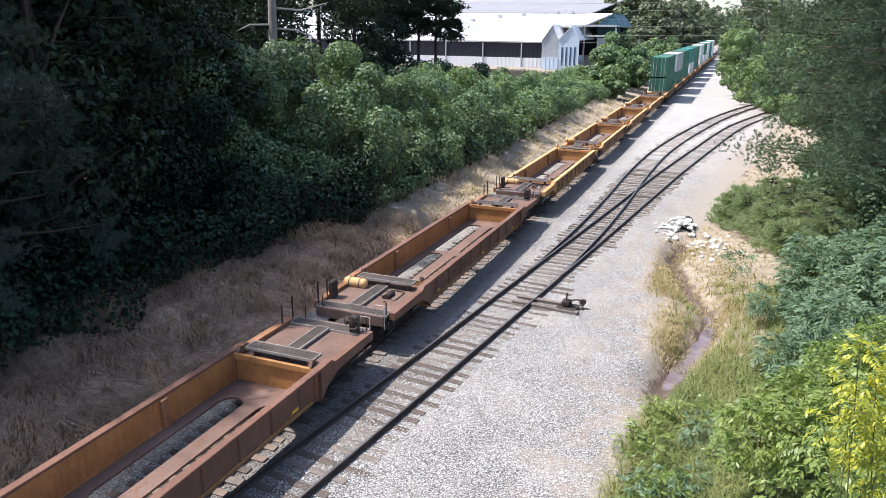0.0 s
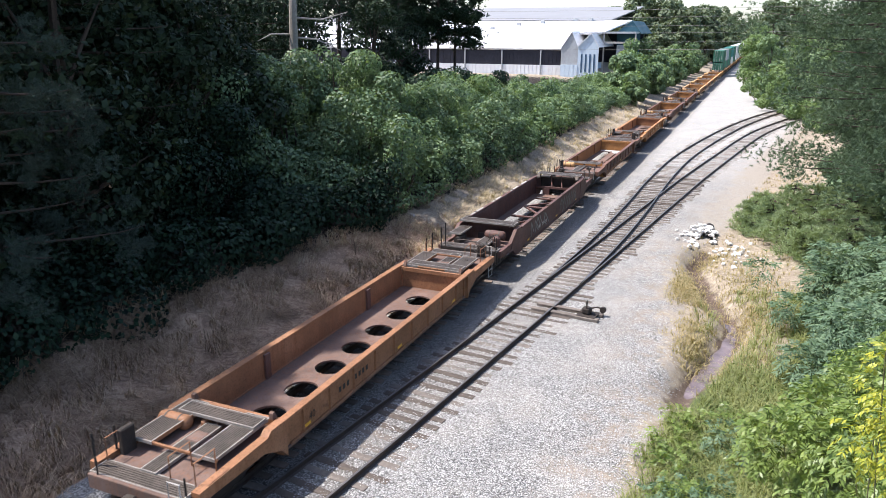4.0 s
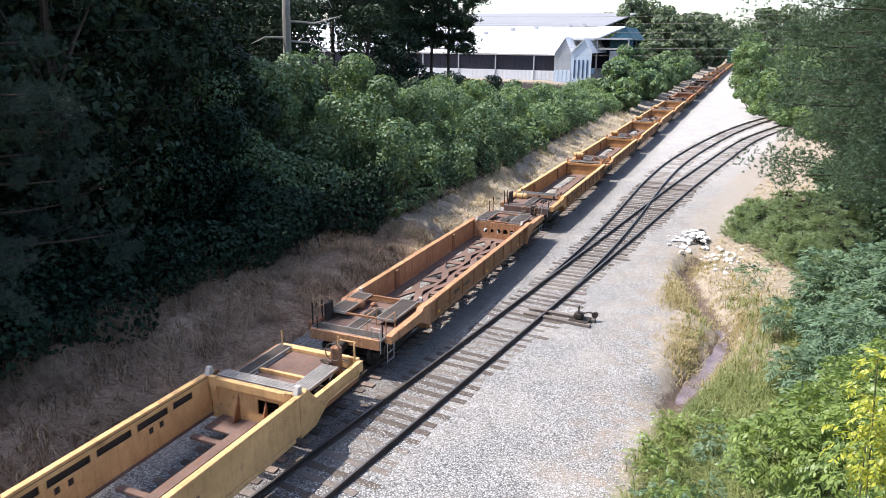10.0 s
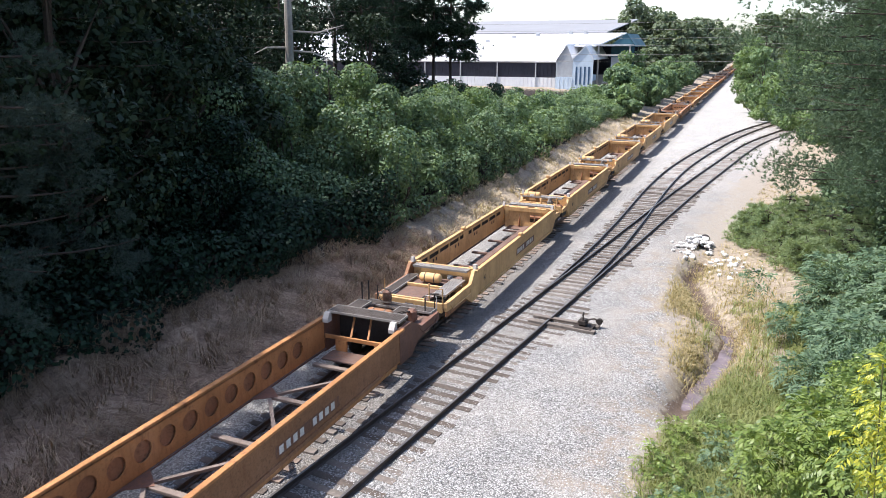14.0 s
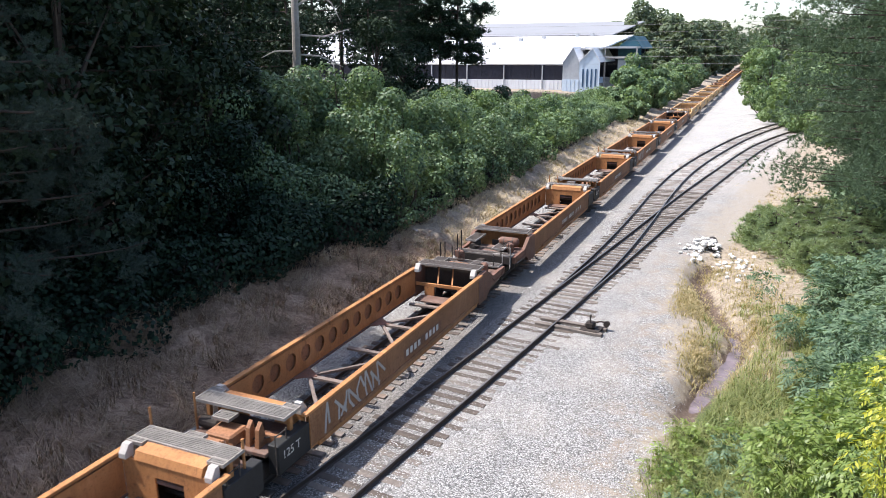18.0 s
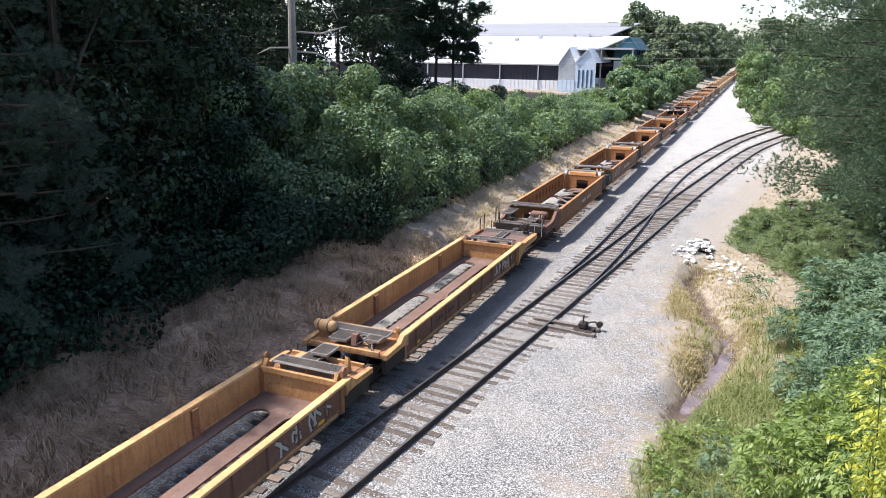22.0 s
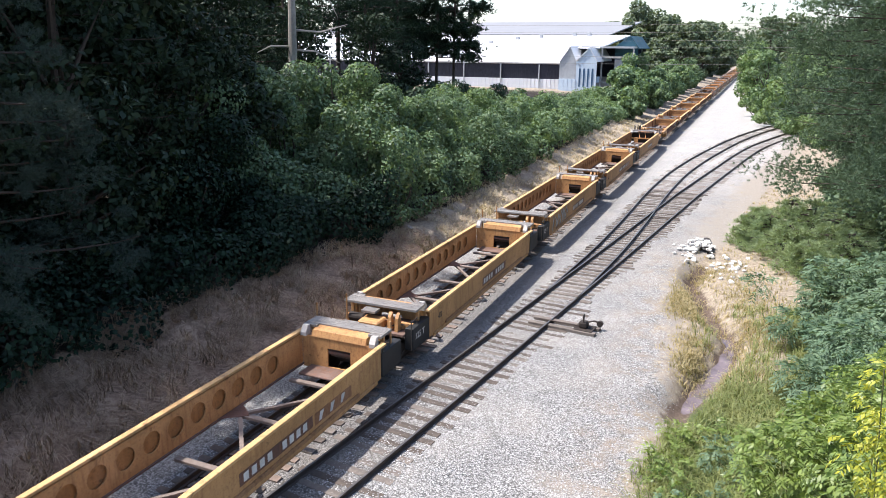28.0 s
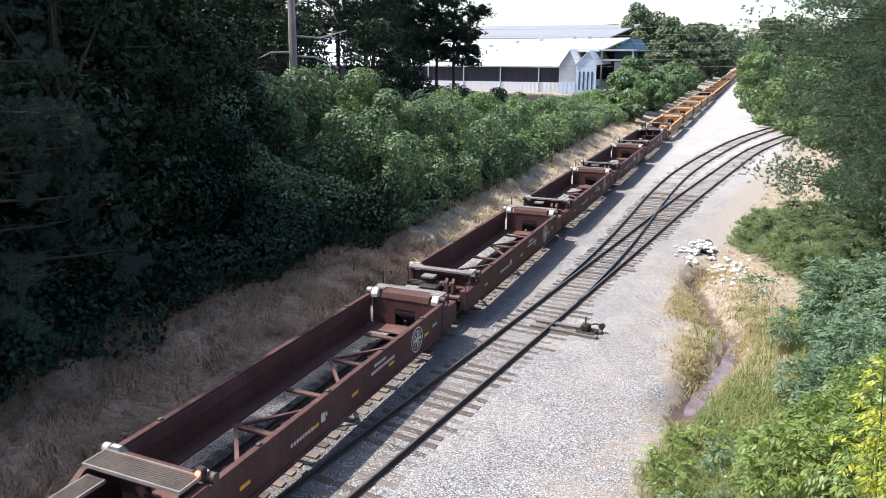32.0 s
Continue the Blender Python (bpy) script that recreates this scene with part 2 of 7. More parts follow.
BLACKP = simple("black_stencil_paint", (0.018, 0.018, 0.018), 0.6, 0.0, 0.3, 10)
WHITEP = simple("white_stencil_paint", (0.54, 0.51, 0.47), 0.6, 0.0, 0.3, 20)
AMBER = simple("amber_reflective_tape", (0.62, 0.33, 0.03), 0.4, 0.0, 0.2, 20)
RAIL = simple("worn_dark_rail_steel", (0.070, 0.054, 0.046), 0.5, 0.5, 0.35, 10)
RAILTOP = simple("burnished_rail_head", (0.16, 0.145, 0.13), 0.4, 0.8, 0.3, 10)
STALK = simple("dry_weed_stalk", (0.17, 0.115, 0.075), 0.9, 0.0, 0.3, 12)
TIE = simple("weathered_grey_timber", (0.13, 0.11, 0.095), 0.9, 0.0, 0.4, 9, 0.6)
TIE_LIGHT = simple("sun_bleached_timber", (0.150, 0.112, 0.090), 0.9, 0.0, 0.35, 9, 0.6)
TIE_DARK = simple("creosoted_dark_timber", (0.075, 0.06, 0.05), 0.88, 0.0, 0.4, 9, 0.6)
BARK = simple("pine_bark", (0.060, 0.044, 0.036), 0.95, 0.0, 0.5, 7, 0.8)
DEADWOOD = simple("bleached_dead_wood", (0.25, 0.225, 0.20), 0.85, 0.0, 0.3, 7, 0.5)
ROCK = simple("pale_riprap_stone", (0.54, 0.53, 0.51), 0.85, 0.0, 0.25, 4, 0.6)
CONCRETE = simple("old_concrete", (0.42, 0.41, 0.39), 0.9, 0.0, 0.2, 3, 0.3)
GROUND = ground_material()
# near-black copy of the vine leaves: woodland shade put into the colour
VINE_SHADED = leafy("shaded_vine_leaves", (0.007, 0.017, 0.011), (0.024, 0.046, 0.027), (0.002, 0.005, 0.004), 0.42, 0.12, spec=0.07)
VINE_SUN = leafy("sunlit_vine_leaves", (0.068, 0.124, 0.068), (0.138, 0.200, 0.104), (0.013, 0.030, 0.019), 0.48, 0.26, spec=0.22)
SHRUB = leafy("shrub_leaves", (0.105, 0.180, 0.092), (0.190, 0.265, 0.132), (0.020, 0.046, 0.027), 0.5, 0.34)
DEEP = leafy("woodland_leaves", (0.030, 0.056, 0.034), (0.060, 0.095, 0.052), (0.010, 0.020, 0.014), 0.5, 0.15, spec=0.12)
# leaf colour lowered to hold the shade inside the woods
OAK = leafy("shade_dark_tree_leaves", (0.014, 0.026, 0.016), (0.028, 0.045, 0.024), (0.006, 0.012, 0.008), 0.5, 0.1, spec=0.1)
# paler leaf colour carries the haze of distance
HAZED_LEAF = leafy("hazed_far_tree_leaves", (0.085, 0.118, 0.070), (0.125, 0.160, 0.090), (0.045, 0.065, 0.042), 0.6, 0.2, 0.12)
SUNNY = leafy("sunny_bush_leaves", (0.098, 0.165, 0.062), (0.165, 0.235, 0.090), (0.036, 0.070, 0.030), 0.45, 0.3)
# needles darkened likewise, with the woods' shade in their colour
NEEDLE = leafy("shade_dark_pine_needles", (0.020, 0.038, 0.025), (0.036, 0.060, 0.034), (0.008, 0.016, 0.011), 0.5, 0.1, spec=0.1)
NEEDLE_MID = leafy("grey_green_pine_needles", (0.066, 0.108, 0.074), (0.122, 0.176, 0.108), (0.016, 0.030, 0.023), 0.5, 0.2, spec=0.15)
# dimmer copy of the needles above, bank shade put into the colour
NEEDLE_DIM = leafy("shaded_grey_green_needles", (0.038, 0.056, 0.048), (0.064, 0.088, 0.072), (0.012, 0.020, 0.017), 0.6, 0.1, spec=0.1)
NEEDLE_SOFT = leafy("young_pine_needles", (0.200, 0.275, 0.160), (0.270, 0.335, 0.185), (0.110, 0.170, 0.100), 0.5, 0.35)
SUMAC = leafy("blue_green_leaves", (0.080, 0.140, 0.085), (0.135, 0.195, 0.115), (0.030, 0.062, 0.040), 0.55, 0.25, spec=0.2)
LIME = leafy("fresh_lime_leaves", (0.115, 0.180, 0.048), (0.190, 0.245, 0.065), (0.055, 0.100, 0.032), 0.4, 0.35)
GOLDEN = leafy("yellow_green_leaves", (0.300, 0.325, 0.045), (0.450, 0.430, 0.060), (0.140, 0.200, 0.035), 0.4, 0.42)
# brown grass blades, darkened for the shade on the bank
SHADED_GRASS = leafy("shaded_brown_grass", (0.275, 0.186, 0.124), (0.480, 0.355, 0.245), (0.095, 0.060, 0.042), 0.85, 0.1, 0.6)
GRASS = leafy("green_grass_blades", (0.120, 0.170, 0.050), (0.250, 0.260, 0.105), (0.050, 0.085, 0.030), 0.6, 0.3, 0.8)
HAY = leafy("dry_grass_blades", (0.370, 0.310, 0.225), (0.500, 0.430, 0.325), (0.200, 0.158, 0.112), 0.8, 0.2, 0.6)
STRAW = leafy("tan_green_weeds", (0.280, 0.230, 0.120), (0.400, 0.330, 0.190), (0.130, 0.140, 0.060), 0.7, 0.3, 0.7)


# ---- mesh tools ----
class Shape:
    """Gathers vertices and faces for one mesh."""

    def __init__(self):
        self.v, self.f, self.second = [], [], None

    def add(self, verts, faces):
        n = len(self.v)
        self.v += [tuple(p) for p in verts]
        self.f += [tuple(i + n for i in q) for q in faces]
        return self

    def box(self, x0, x1, y0, y1, z0, z1, c=0.0):
        """A block, with its edges cut off by c."""
        if c <= 0:
            vs = [(x, y, z) for x in (x0, x1) for y in (y0, y1) for z in (z0, z1)]
            return self.add(vs, [(0, 1, 3, 2), (4, 6, 7, 5), (0, 4, 5, 1), (2, 3, 7, 6), (0, 2, 6, 4), (1, 5, 7, 3)])
        vs, at = [], {}
        for i, (x, sx) in enumerate(((x0, 1), (x1, -1))):
            for j, (y, sy) in enumerate(((y0, 1), (y1, -1))):
                for k, (z, sz) in enumerate(((z0, 1), (z1, -1))):
                    for a, p in enumerate(((x, y + sy * c, z + sz * c), (x + sx * c, y, z + sz * c), (x + sx * c, y + sy * c, z))):
                        at[i, j, k, a] = len(vs)
                        vs.append(p)
        fs = []
        for s in (0, 1):
            order = ((0, 0), (0, 1), (1, 1), (1, 0)) if s == 0 else ((0, 0), (1, 0), (1, 1), (0, 1))
            fs.append([at[s, j, k, 0] for j, k in order])
            fs.append([at[i, s, k, 1] for k, i in order])
            fs.append([at[i, j, s, 2] for i, j in order])
        for j in (0, 1):
            for k in (0, 1):
                fs.append((at[0, j, k, 1], at[1, j, k, 1], at[1, j, k, 2], at[0, j, k, 2]))
                fs.append((at[j, 0, k, 0], at[j, 1, k, 0], at[j, 1, k, 2], at[j, 0, k, 2]))
                fs.append((at[j, k, 0, 0], at[j, k, 1, 0], at[j, k, 1, 1], at[j, k, 0, 1]))
        for i in (0, 1):
            for j in (0, 1):
                for k in (0, 1):
                    fs.append((at[i, j, k, 0], at[i, j, k, 1], at[i, j, k, 2]))
        return self.add(vs, fs)

    def tube(self, pts, r, n=8, caps=True):
        """A round bar through the points; r is one radius or one for each point."""
        pts = [Vector(p) for p in pts]
        rs = r if isinstance(r, (list, tuple)) else [r] * len(pts)
        vs, fs = [], []
        for i, p in enumerate(pts):
            d = (pts[min(i + 1, len(pts) - 1)] - pts[max(i - 1, 0)]).normalized()
            a = d.cross(Vector((0, 0, 1)) if abs(d.z) < 0.9 else Vector((1, 0, 0))).normalized()
            b = d.cross(a)
            vs += [p + (a * math.cos(q) + b * math.sin(q)) * rs[i] for q in (2 * math.pi * k / n for k in range(n))]
        for i in range(len(pts) - 1):
            for k in range(n):
                fs.append((i * n + k, i * n + (k + 1) % n, (i + 1) * n + (k + 1) % n, (i + 1) * n + k))
        if caps:
            fs += [tuple(range(n))[::-1], tuple(range((len(pts) - 1) * n, len(pts) * n))]
        return self.add(vs, fs)

    def beam(self, p, q, w, h):
        """A square bar from p to q: w across, h up."""
        p, q = Vector(p), Vector(q)
        d = (q - p).normalized()
        a = d.cross(Vector((0, 0, 1)))
        a = a.normalized() if a.length > 1e-4 else Vector((1, 0, 0))
        b = a.cross(d)
        vs = [e + a * (sx * w / 2) + b * (sy * h / 2) for e in (p, q) for sx in (-1, 1) for sy in (-1, 1)]
        return self.add(vs, [(0, 1, 3, 2), (4, 6, 7, 5), (0, 4, 5, 1), (2, 3, 7, 6), (0, 2, 6, 4), (1, 5, 7, 3)])

    def prism(self, outline, axis, a, b):
        """A flat outline drawn out along x, y or z from a to b."""
        def put(u, v, w):
            return {"x": (w, u, v), "y": (u, w, v), "z": (u, v, w)}[axis]
        n = len(outline)
        vs = [put(u, v, a) for u, v in outline] + [put(u, v, b) for u, v in outline]
        return self.add(vs, [tuple(range(n))[::-1], tuple(range(n, 2 * n))] + [(i, (i + 1) % n, n + (i + 1) % n, n + i) for i in range(n)])

    def holed(self, u0, u1, v0, v1, hole, put, depth):
        """A panel with a hole, between two faces: put(u, v, w) gives places, w from 0 to depth."""
        n = len(hole)
        cu, cv = sum(p[0] for p in hole) / n, sum(p[1] for p in hole) / n
        rim = []
        for u, v in hole:
            du, dv = u - cu, v - cv
            k = min(((u1 - cu) if du > 0 else (cu - u0)) / max(abs(du), 1e-6), ((v1 - cv) if dv > 0 else (cv - v0)) / max(abs(dv), 1e-6))
            rim.append((cu + du * k, cv + dv * k))
        corners = [(u0, v0), (u1, v0), (u1, v1), (u0, v1)]
        vs = [put(u, v, w) for w in (0, depth) for ring in (hole, rim) for u, v in ring]
        fs = []
        for i in range(n):
            j = (i + 1) % n
            fs += [(i, j, n + j, n + i), (2 * n + j, 2 * n + i, 3 * n + i, 3 * n + j), (i, 2 * n + i, 2 * n + j, j)]
        self.add(vs, fs)
        for c in corners:
            near = sorted(range(n), key=lambda i: (rim[i][0] - c[0]) ** 2 + (rim[i][1] - c[1]) ** 2)[:2]
            for w in (0, depth):
                self.add([put(*rim[near[0]], w), put(*c, w), put(*rim[near[1]], w)], [(0, 1, 2)])
        return self

    def mesh(self, name, material, smooth=False):
        me = bpy.data.meshes.new(name)
        me.from_pydata(self.v, [], self.f)
        me.materials.append(material)
        b = bmesh.new()
        b.from_mesh(me)
        bmesh.ops.recalc_face_normals(b, faces=b.faces)
        b.to_mesh(me)
        b.free()
        if self.second:
            me.materials.append(self.second[0])
            for i in self.second[1]:
                me.polygons[i].material_index = 1
        if smooth:
            me.polygons.foreach_set("use_smooth", [True] * len(me.polygons))
        return me


def part(name, shape, material, parent, label="", m=None, smooth=False):
    """One mesh object under a thing or under one of its parts."""
    ob = new(name, shape if isinstance(shape, bpy.types.Mesh) else shape.mesh(name, material, smooth))
    ob.parent = parent
    if m is not None:
        ob.matrix_basis = m
    if label:
        ob["label"] = label
    return ob


def thing(name, label, category, m=None, group="", kind="", data=None):
    ob = new(name, data)
    if m is not None:
        ob.matrix_basis = m
    return tagged(ob, label, category, group, kind)


def ring(u, v, r, n=20):
    return [(u + r * math.cos(2 * math.pi * i / n), v + r * math.sin(2 * math.pi * i / n)) for i in range(n)]


def raw_mesh(name, verts, faces, material):
    """A mesh from arrays: faces all with the same number of corners."""
    verts, faces = np.asarray(verts, np.float32), np.asarray(faces, np.int32)
    me = bpy.data.meshes.new(name)
    me.vertices.add(len(verts))
    me.vertices.foreach_set("co", verts.ravel())
    n, k = faces.shape
    me.loops.add(n * k)
    me.loops.foreach_set("vertex_index", faces.ravel())
    me.polygons.add(n)
    me.polygons.foreach_set("loop_start", np.arange(0, n * k, k, dtype=np.int32))
    me.polygons.foreach_set("loop_total", np.full(n, k, np.int32))
    me.materials.append(material)
    me.update(calc_edges=True)
    return me


def unit_rows(a):
    return a / np.maximum(np.linalg.norm(a, axis=1, keepdims=True), 1e-6)


def leaf_arrays(at, out, size, rng, long=1.6, droop=0.35, spread=0.7):
    """Rhombic leaves folded along the midrib: places, outward directions and sizes."""
    n = len(at)
    nor = unit_rows(out + rng.normal(0, spread, (n, 3)) + (0, 0, 0.35))
    side = unit_rows(np.cross(nor, rng.normal(0, 1, (n, 3))))
    tip = np.cross(side, nor)
    tip[:, 2] -= droop
    tip = unit_rows(tip)
    s = size[:, None]
    w, l = s * 0.5, s * long * 0.5
    v = np.stack([at - tip * l, at + side * w + nor * s * 0.12, at + tip * l, at - side * w + nor * s * 0.12], 1)
    f = np.arange(4 * n).reshape(n, 4)
    return v.reshape(-1, 3), f


def lump_points(centres, radii, count, rng, shell=0.35):
    """Points in the outer shell of a heap of ellipsoids, leaving out what lies deep in a neighbour."""
    centres, radii = np.asarray(centres, float), np.asarray(radii, float)
    area = (radii[:, 0] * radii[:, 2] + radii[:, 1] * radii[:, 2] + radii[:, 0] * radii[:, 1])
    k = rng.choice(len(centres), count, p=area / area.sum())
    d = unit_rows(rng.normal(0, 1, (count, 3)))
    depth = 1 - shell * rng.random(count) ** 2
    p = centres[k] + d * radii[k] * depth[:, None]
    keep = np.ones(count, bool)
    for c, r in zip(centres, radii):
        keep &= (((p - c) / r) ** 2).sum(1) > 0.62 ** 2
    return p[keep], unit_rows(d[keep] / radii[k][keep])


def needle_arrays(at, out, length, rng, per=12, width=0.02, spread=0.75):
    """Tufts of pine needles: thin triangles that fan out from each place."""
    n = len(at)
    base = np.repeat(at, per, 0)
    d = unit_rows(np.repeat(out, per, 0) + rng.normal(0, spread, (n * per, 3)))
    side = unit_rows(np.cross(d, rng.normal(0, 1, (n * per, 3)))) * width / 2
    ln = np.repeat(length, per)[:, None] * rng.uniform(0.7, 1.15, (n * per, 1))
    v = np.stack([base - side, base + side, base + d * ln], 1).reshape(-1, 3)
    return v, np.arange(3 * n * per).reshape(-1, 3)


# ---- ground: one sheet to the horizon ----
MAIN_X = -11.43
EDGE = ([-60, 5, 16, 22, 28, 33, 37, 43, 64, 93, 130, 200, 400], [-3.5, -2.2, -1.95, -1.6, -2.3, -2.9, -3.0, -1.5, 0.7, 3.7, 8.0, -5.0, -7.0])
DITCH = ([15, 20, 22, 24, 27, 29, 31, 36, 41], [-1.5, -1.5, -1.3, -0.9, -0.05, 0.05, -0.8, -2.1, -1.7])

FOOT = ([6, 13, 17, 22.3, 26, 30, 36, 44, 60, 80, 102, 135], [-17.6, -18.9, -19.5, -19.1, -18.8, -18.4, -18.1, -17.9, -18.0, -18.2, -18.8, -20.0])


def smooth(a, b, x):
    t = np.clip((x - a) / (b - a), 0, 1)
    return t * t * (3 - 2 * t)


def ground_z(x, y):
    """Height of the ground: flat bed, wooded bank on one side, ditch and bank on the other."""
    x, y = np.asarray(x, float), np.asarray(y, float)
    z = np.full(np.broadcast(x, y).shape, -0.24)
    s = -14.3 - x
    bank = -0.3 * smooth(0, 0.9, s) + 0.38 * np.clip(s - 0.9, 0, 6.0) + 0.10 * np.clip(s - 6.9, 0, 22)
    z = z + np.where(s > 0, bank, 0) * (1 - 0.55 * smooth(70, 140, y))
    edge = np.interp(y, *EDGE)
    r = x - edge
    steep = 0.10 + 0.30 * (1 - smooth(14, 34, y))
    z = z + np.where(r > 1.6, np.minimum((r - 1.6) * steep, 3.4), 0)
    z = z + 0.07 * np.exp(-((x - MAIN_X + 1.75) / 0.6) ** 4)
    d = (x - np.interp(y, *DITCH)) / 0.62
    z = z - 0.62 * np.exp(-d * d) * smooth(19, 23, y) * (1 - smooth(37, 41, y)) - 0.12 * np.clip(r, 0, 1.6) * smooth(14, 22, y) * (1 - smooth(40, 50, y))
    return z


def spread_axis(a, b, step, far, grow=1.22):
    out = list(np.arange(a, b + step / 2, step))
    for sign in (-1, 1):
        p, s = (a if sign < 0 else b), step
        while abs(p) < far:
            s *= grow
            p += sign * s
            out.append(p)
    return np.array(sorted(out))


def build_ground():
    xs, ys = spread_axis(-26, 8, 0.22, 3500), spread_axis(6, 70, 0.32, 4200)
    gx, gy = np.meshgrid(xs, ys)
    rough_z = np.array([[noise.noise((a * 0.8, b * 0.8, 0)) * 0.09 + noise.noise((a * 3.1, b * 3.1, 5)) * 0.035 + (noise.noise((a * 0.5, b * 0.5, 9)) * 0.22 + noise.noise((a * 1.6, b * 1.6, 2)) * 0.09 if a < -15 and b < 64 else 0) for a in xs] for b in ys])
    bed = smooth(-14.9, -14.2, gx) * (1 - smooth(-1.0, 0.6, gx - np.interp(gy, *EDGE)))
    gz = ground_z(gx, gy) + rough_z * (1 - 0.8 * bed)
    nx, ny = len(xs), len(ys)
    idx = np.arange(nx * ny).reshape(ny, nx)
    f = np.stack([idx[:-1, :-1], idx[:-1, 1:], idx[1:, 1:], idx[1:, :-1]], -1).reshape(-1, 4)
    me = raw_mesh("ground", np.stack([gx, gy, gz], -1).reshape(-1, 3), f, GROUND)
    r = gx - np.interp(gy, *EDGE)
    side = np.interp(gy, [-40, 12.5, 21.3, 29.9, 42, 58, 84, 110, 200], [-14, -9.13, -8.12, -7.17, -5.9, -4.1, -0.7, 3.5, 3.5])
    zones = {
        "stone": smooth(-15.0, -14.2, gx) * (1 - smooth(-0.6, 1.0, r)) * (1 - 0.5 * smooth(-1.6, 0.0, r)) * (1 - 0.6 * smooth(1.5, 3.5, gx - side) * smooth(34, 48, gy)),
        "sand": smooth(-15.6, -14.4, gx) * (1 - smooth(0.0, 0.8 + 0.7 * smooth(22, 30, gy), r)) * (0.55 + 0.45 * smooth(34, 50, gy)),
        "turf": smooth(0.2 + 0.8 * smooth(22, 30, gy), 0.9 + 1.5 * smooth(22, 30, gy), r) * (1 - 0.75 * smooth(21, 26, gy) * (1 - smooth(95, 115, gy)) * (1 - smooth(4.5, 7.5, r))),
        # stretch of bank whose colour holds the trees' shade
        "litter": smooth(-14.2, -14.9, gx) * np.maximum(1 - smooth(28, 44, gy - 0.5 * (gx + 17)), smooth(-20.5, -22.5, gx)) * (1 - smooth(88, 100, gy)),
        "mud": 0.9 * np.exp(-((gx - np.interp(gy, *DITCH)) / 0.5) ** 2) * smooth(19, 22, gy) * (1 - smooth(38, 41, gy)),
        "grime": np.clip(np.exp(-((gx - MAIN_X - 1.3) / 1.5) ** 4) + 0.5 * np.exp(-((gx - side) / 0.9) ** 4), 0, 1),
        "grease": 0.9 * np.exp(-((gx - MAIN_X - 0.1) / 0.78) ** 6),
        "far_pale": 0.33 * smooth(42, 85, gy) * smooth(-10.2, -8.6, gx),
        "fringe": smooth(-3.2, -0.8, r) * smooth(-8.0, -6.5, gx),
        # ground behind the foot of the bank, coloured dark as thicket shade
        "thicket_shade": smooth(0.5, -0.5, gx - np.interp(gy, *FOOT)) * (1 - smooth(140, 156, gy)) * smooth(-75, -65, gx),
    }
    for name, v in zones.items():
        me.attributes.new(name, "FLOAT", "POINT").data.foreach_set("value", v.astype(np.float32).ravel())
    me.polygons.foreach_set("use_smooth", [True] * len(me.polygons))
    thing("ground", "crushed stone bed between dry grass bank and green verge", "ground", kind="structure", data=me)


build_ground()


# ---- railway tracks ----
RAIL_OUTLINE = [(-0.075, -0.17), (0.075, -0.17), (0.075, -0.155), (0.012, -0.135), (0.012, -0.045), (0.036, -0.035), (0.036, -0.004), (0.030, 0.0), (-0.030, 0.0), (-0.036, -0.004), (-0.036, -0.035), (-0.012, -0.045), (-0.012, -0.135), (-0.075, -0.155)]


def fine_line(pts, step):
    """A smooth line through plan points, as rows of x, y, dx, dy."""
    ys = [p[1] for p in pts]
    yy = np.arange(ys[0], ys[-1] + step / 2, step)
    out = []
    for y in yy:
        i = min(max(np.searchsorted(ys, y) - 1, 0), len(pts) - 2)
        p0, p1, p2, p3 = pts[max(i - 1, 0)], pts[i], pts[i + 1], pts[min(i + 2, len(pts) - 1)]
        h = p2[1] - p1[1]
        t = (y - p1[1]) / h
        m1 = (p2[0] - p0[0]) / max(p2[1] - p0[1], 1e-6)
        m2 = (p3[0] - p1[0]) / max(p3[1] - p1[1], 1e-6)
        x = (2 * t**3 - 3 * t**2 + 1) * p1[0] + (t**3 - 2 * t**2 + t) * h * m1 + (-2 * t**3 + 3 * t**2) * p2[0] + (t**3 - t**2) * h * m2
        out.append((x, y))
    a = np.array(out)
    d = np.gradient(a, axis=0)
    return np.hstack([a, unit_rows(d)])


def rail_shape(line, off, sunk=0.0):
    s, n = Shape(), len(RAIL_OUTLINE)
    vs = []
    for x, y, dx, dy in line:
        vs += [(x + dy * (off + u), y - dx * (off + u), w - sunk) for u, w in RAIL_OUTLINE]
    s.second = (RAILTOP, [i * n + 7 for i in range(len(line) - 1)])
    fs = [(i * n + k, i * n + (k + 1) % n, (i + 1) * n + (k + 1) % n, (i + 1) * n + k) for i in range(len(line) - 1) for k in range(n)]
    fs += [tuple(range(n)), tuple(range((len(line) - 1) * n, len(line) * n))[::-1]]
    return s.add(vs, fs)


SIDING = [(-9.65, 8.0), (-9.13, 12.5), (-8.12, 21.3), (-7.17, 29.9)]
LEFT_ROUTE = [(-8.12, 21.3), (-7.17, 29.9), (-6.72, 38.0), (-6.52, 46.0), (-6.42, 56.0), (-6.0, 66.0), (-5.0, 76.0), (-3.5, 87.0), (-2.0, 96.0), (0.4, 107.0), (5.0, 124.0)]
RIGHT_ROUTE = [(-8.12, 21.3), (-7.17, 29.9), (-6.38, 37.0), (-5.78, 42.5), (-4.97, 50.0), (-4.08, 58.0), (-2.55, 70.0), (-0.65, 84.0), (1.0, 92.5), (6.0, 112.0)]


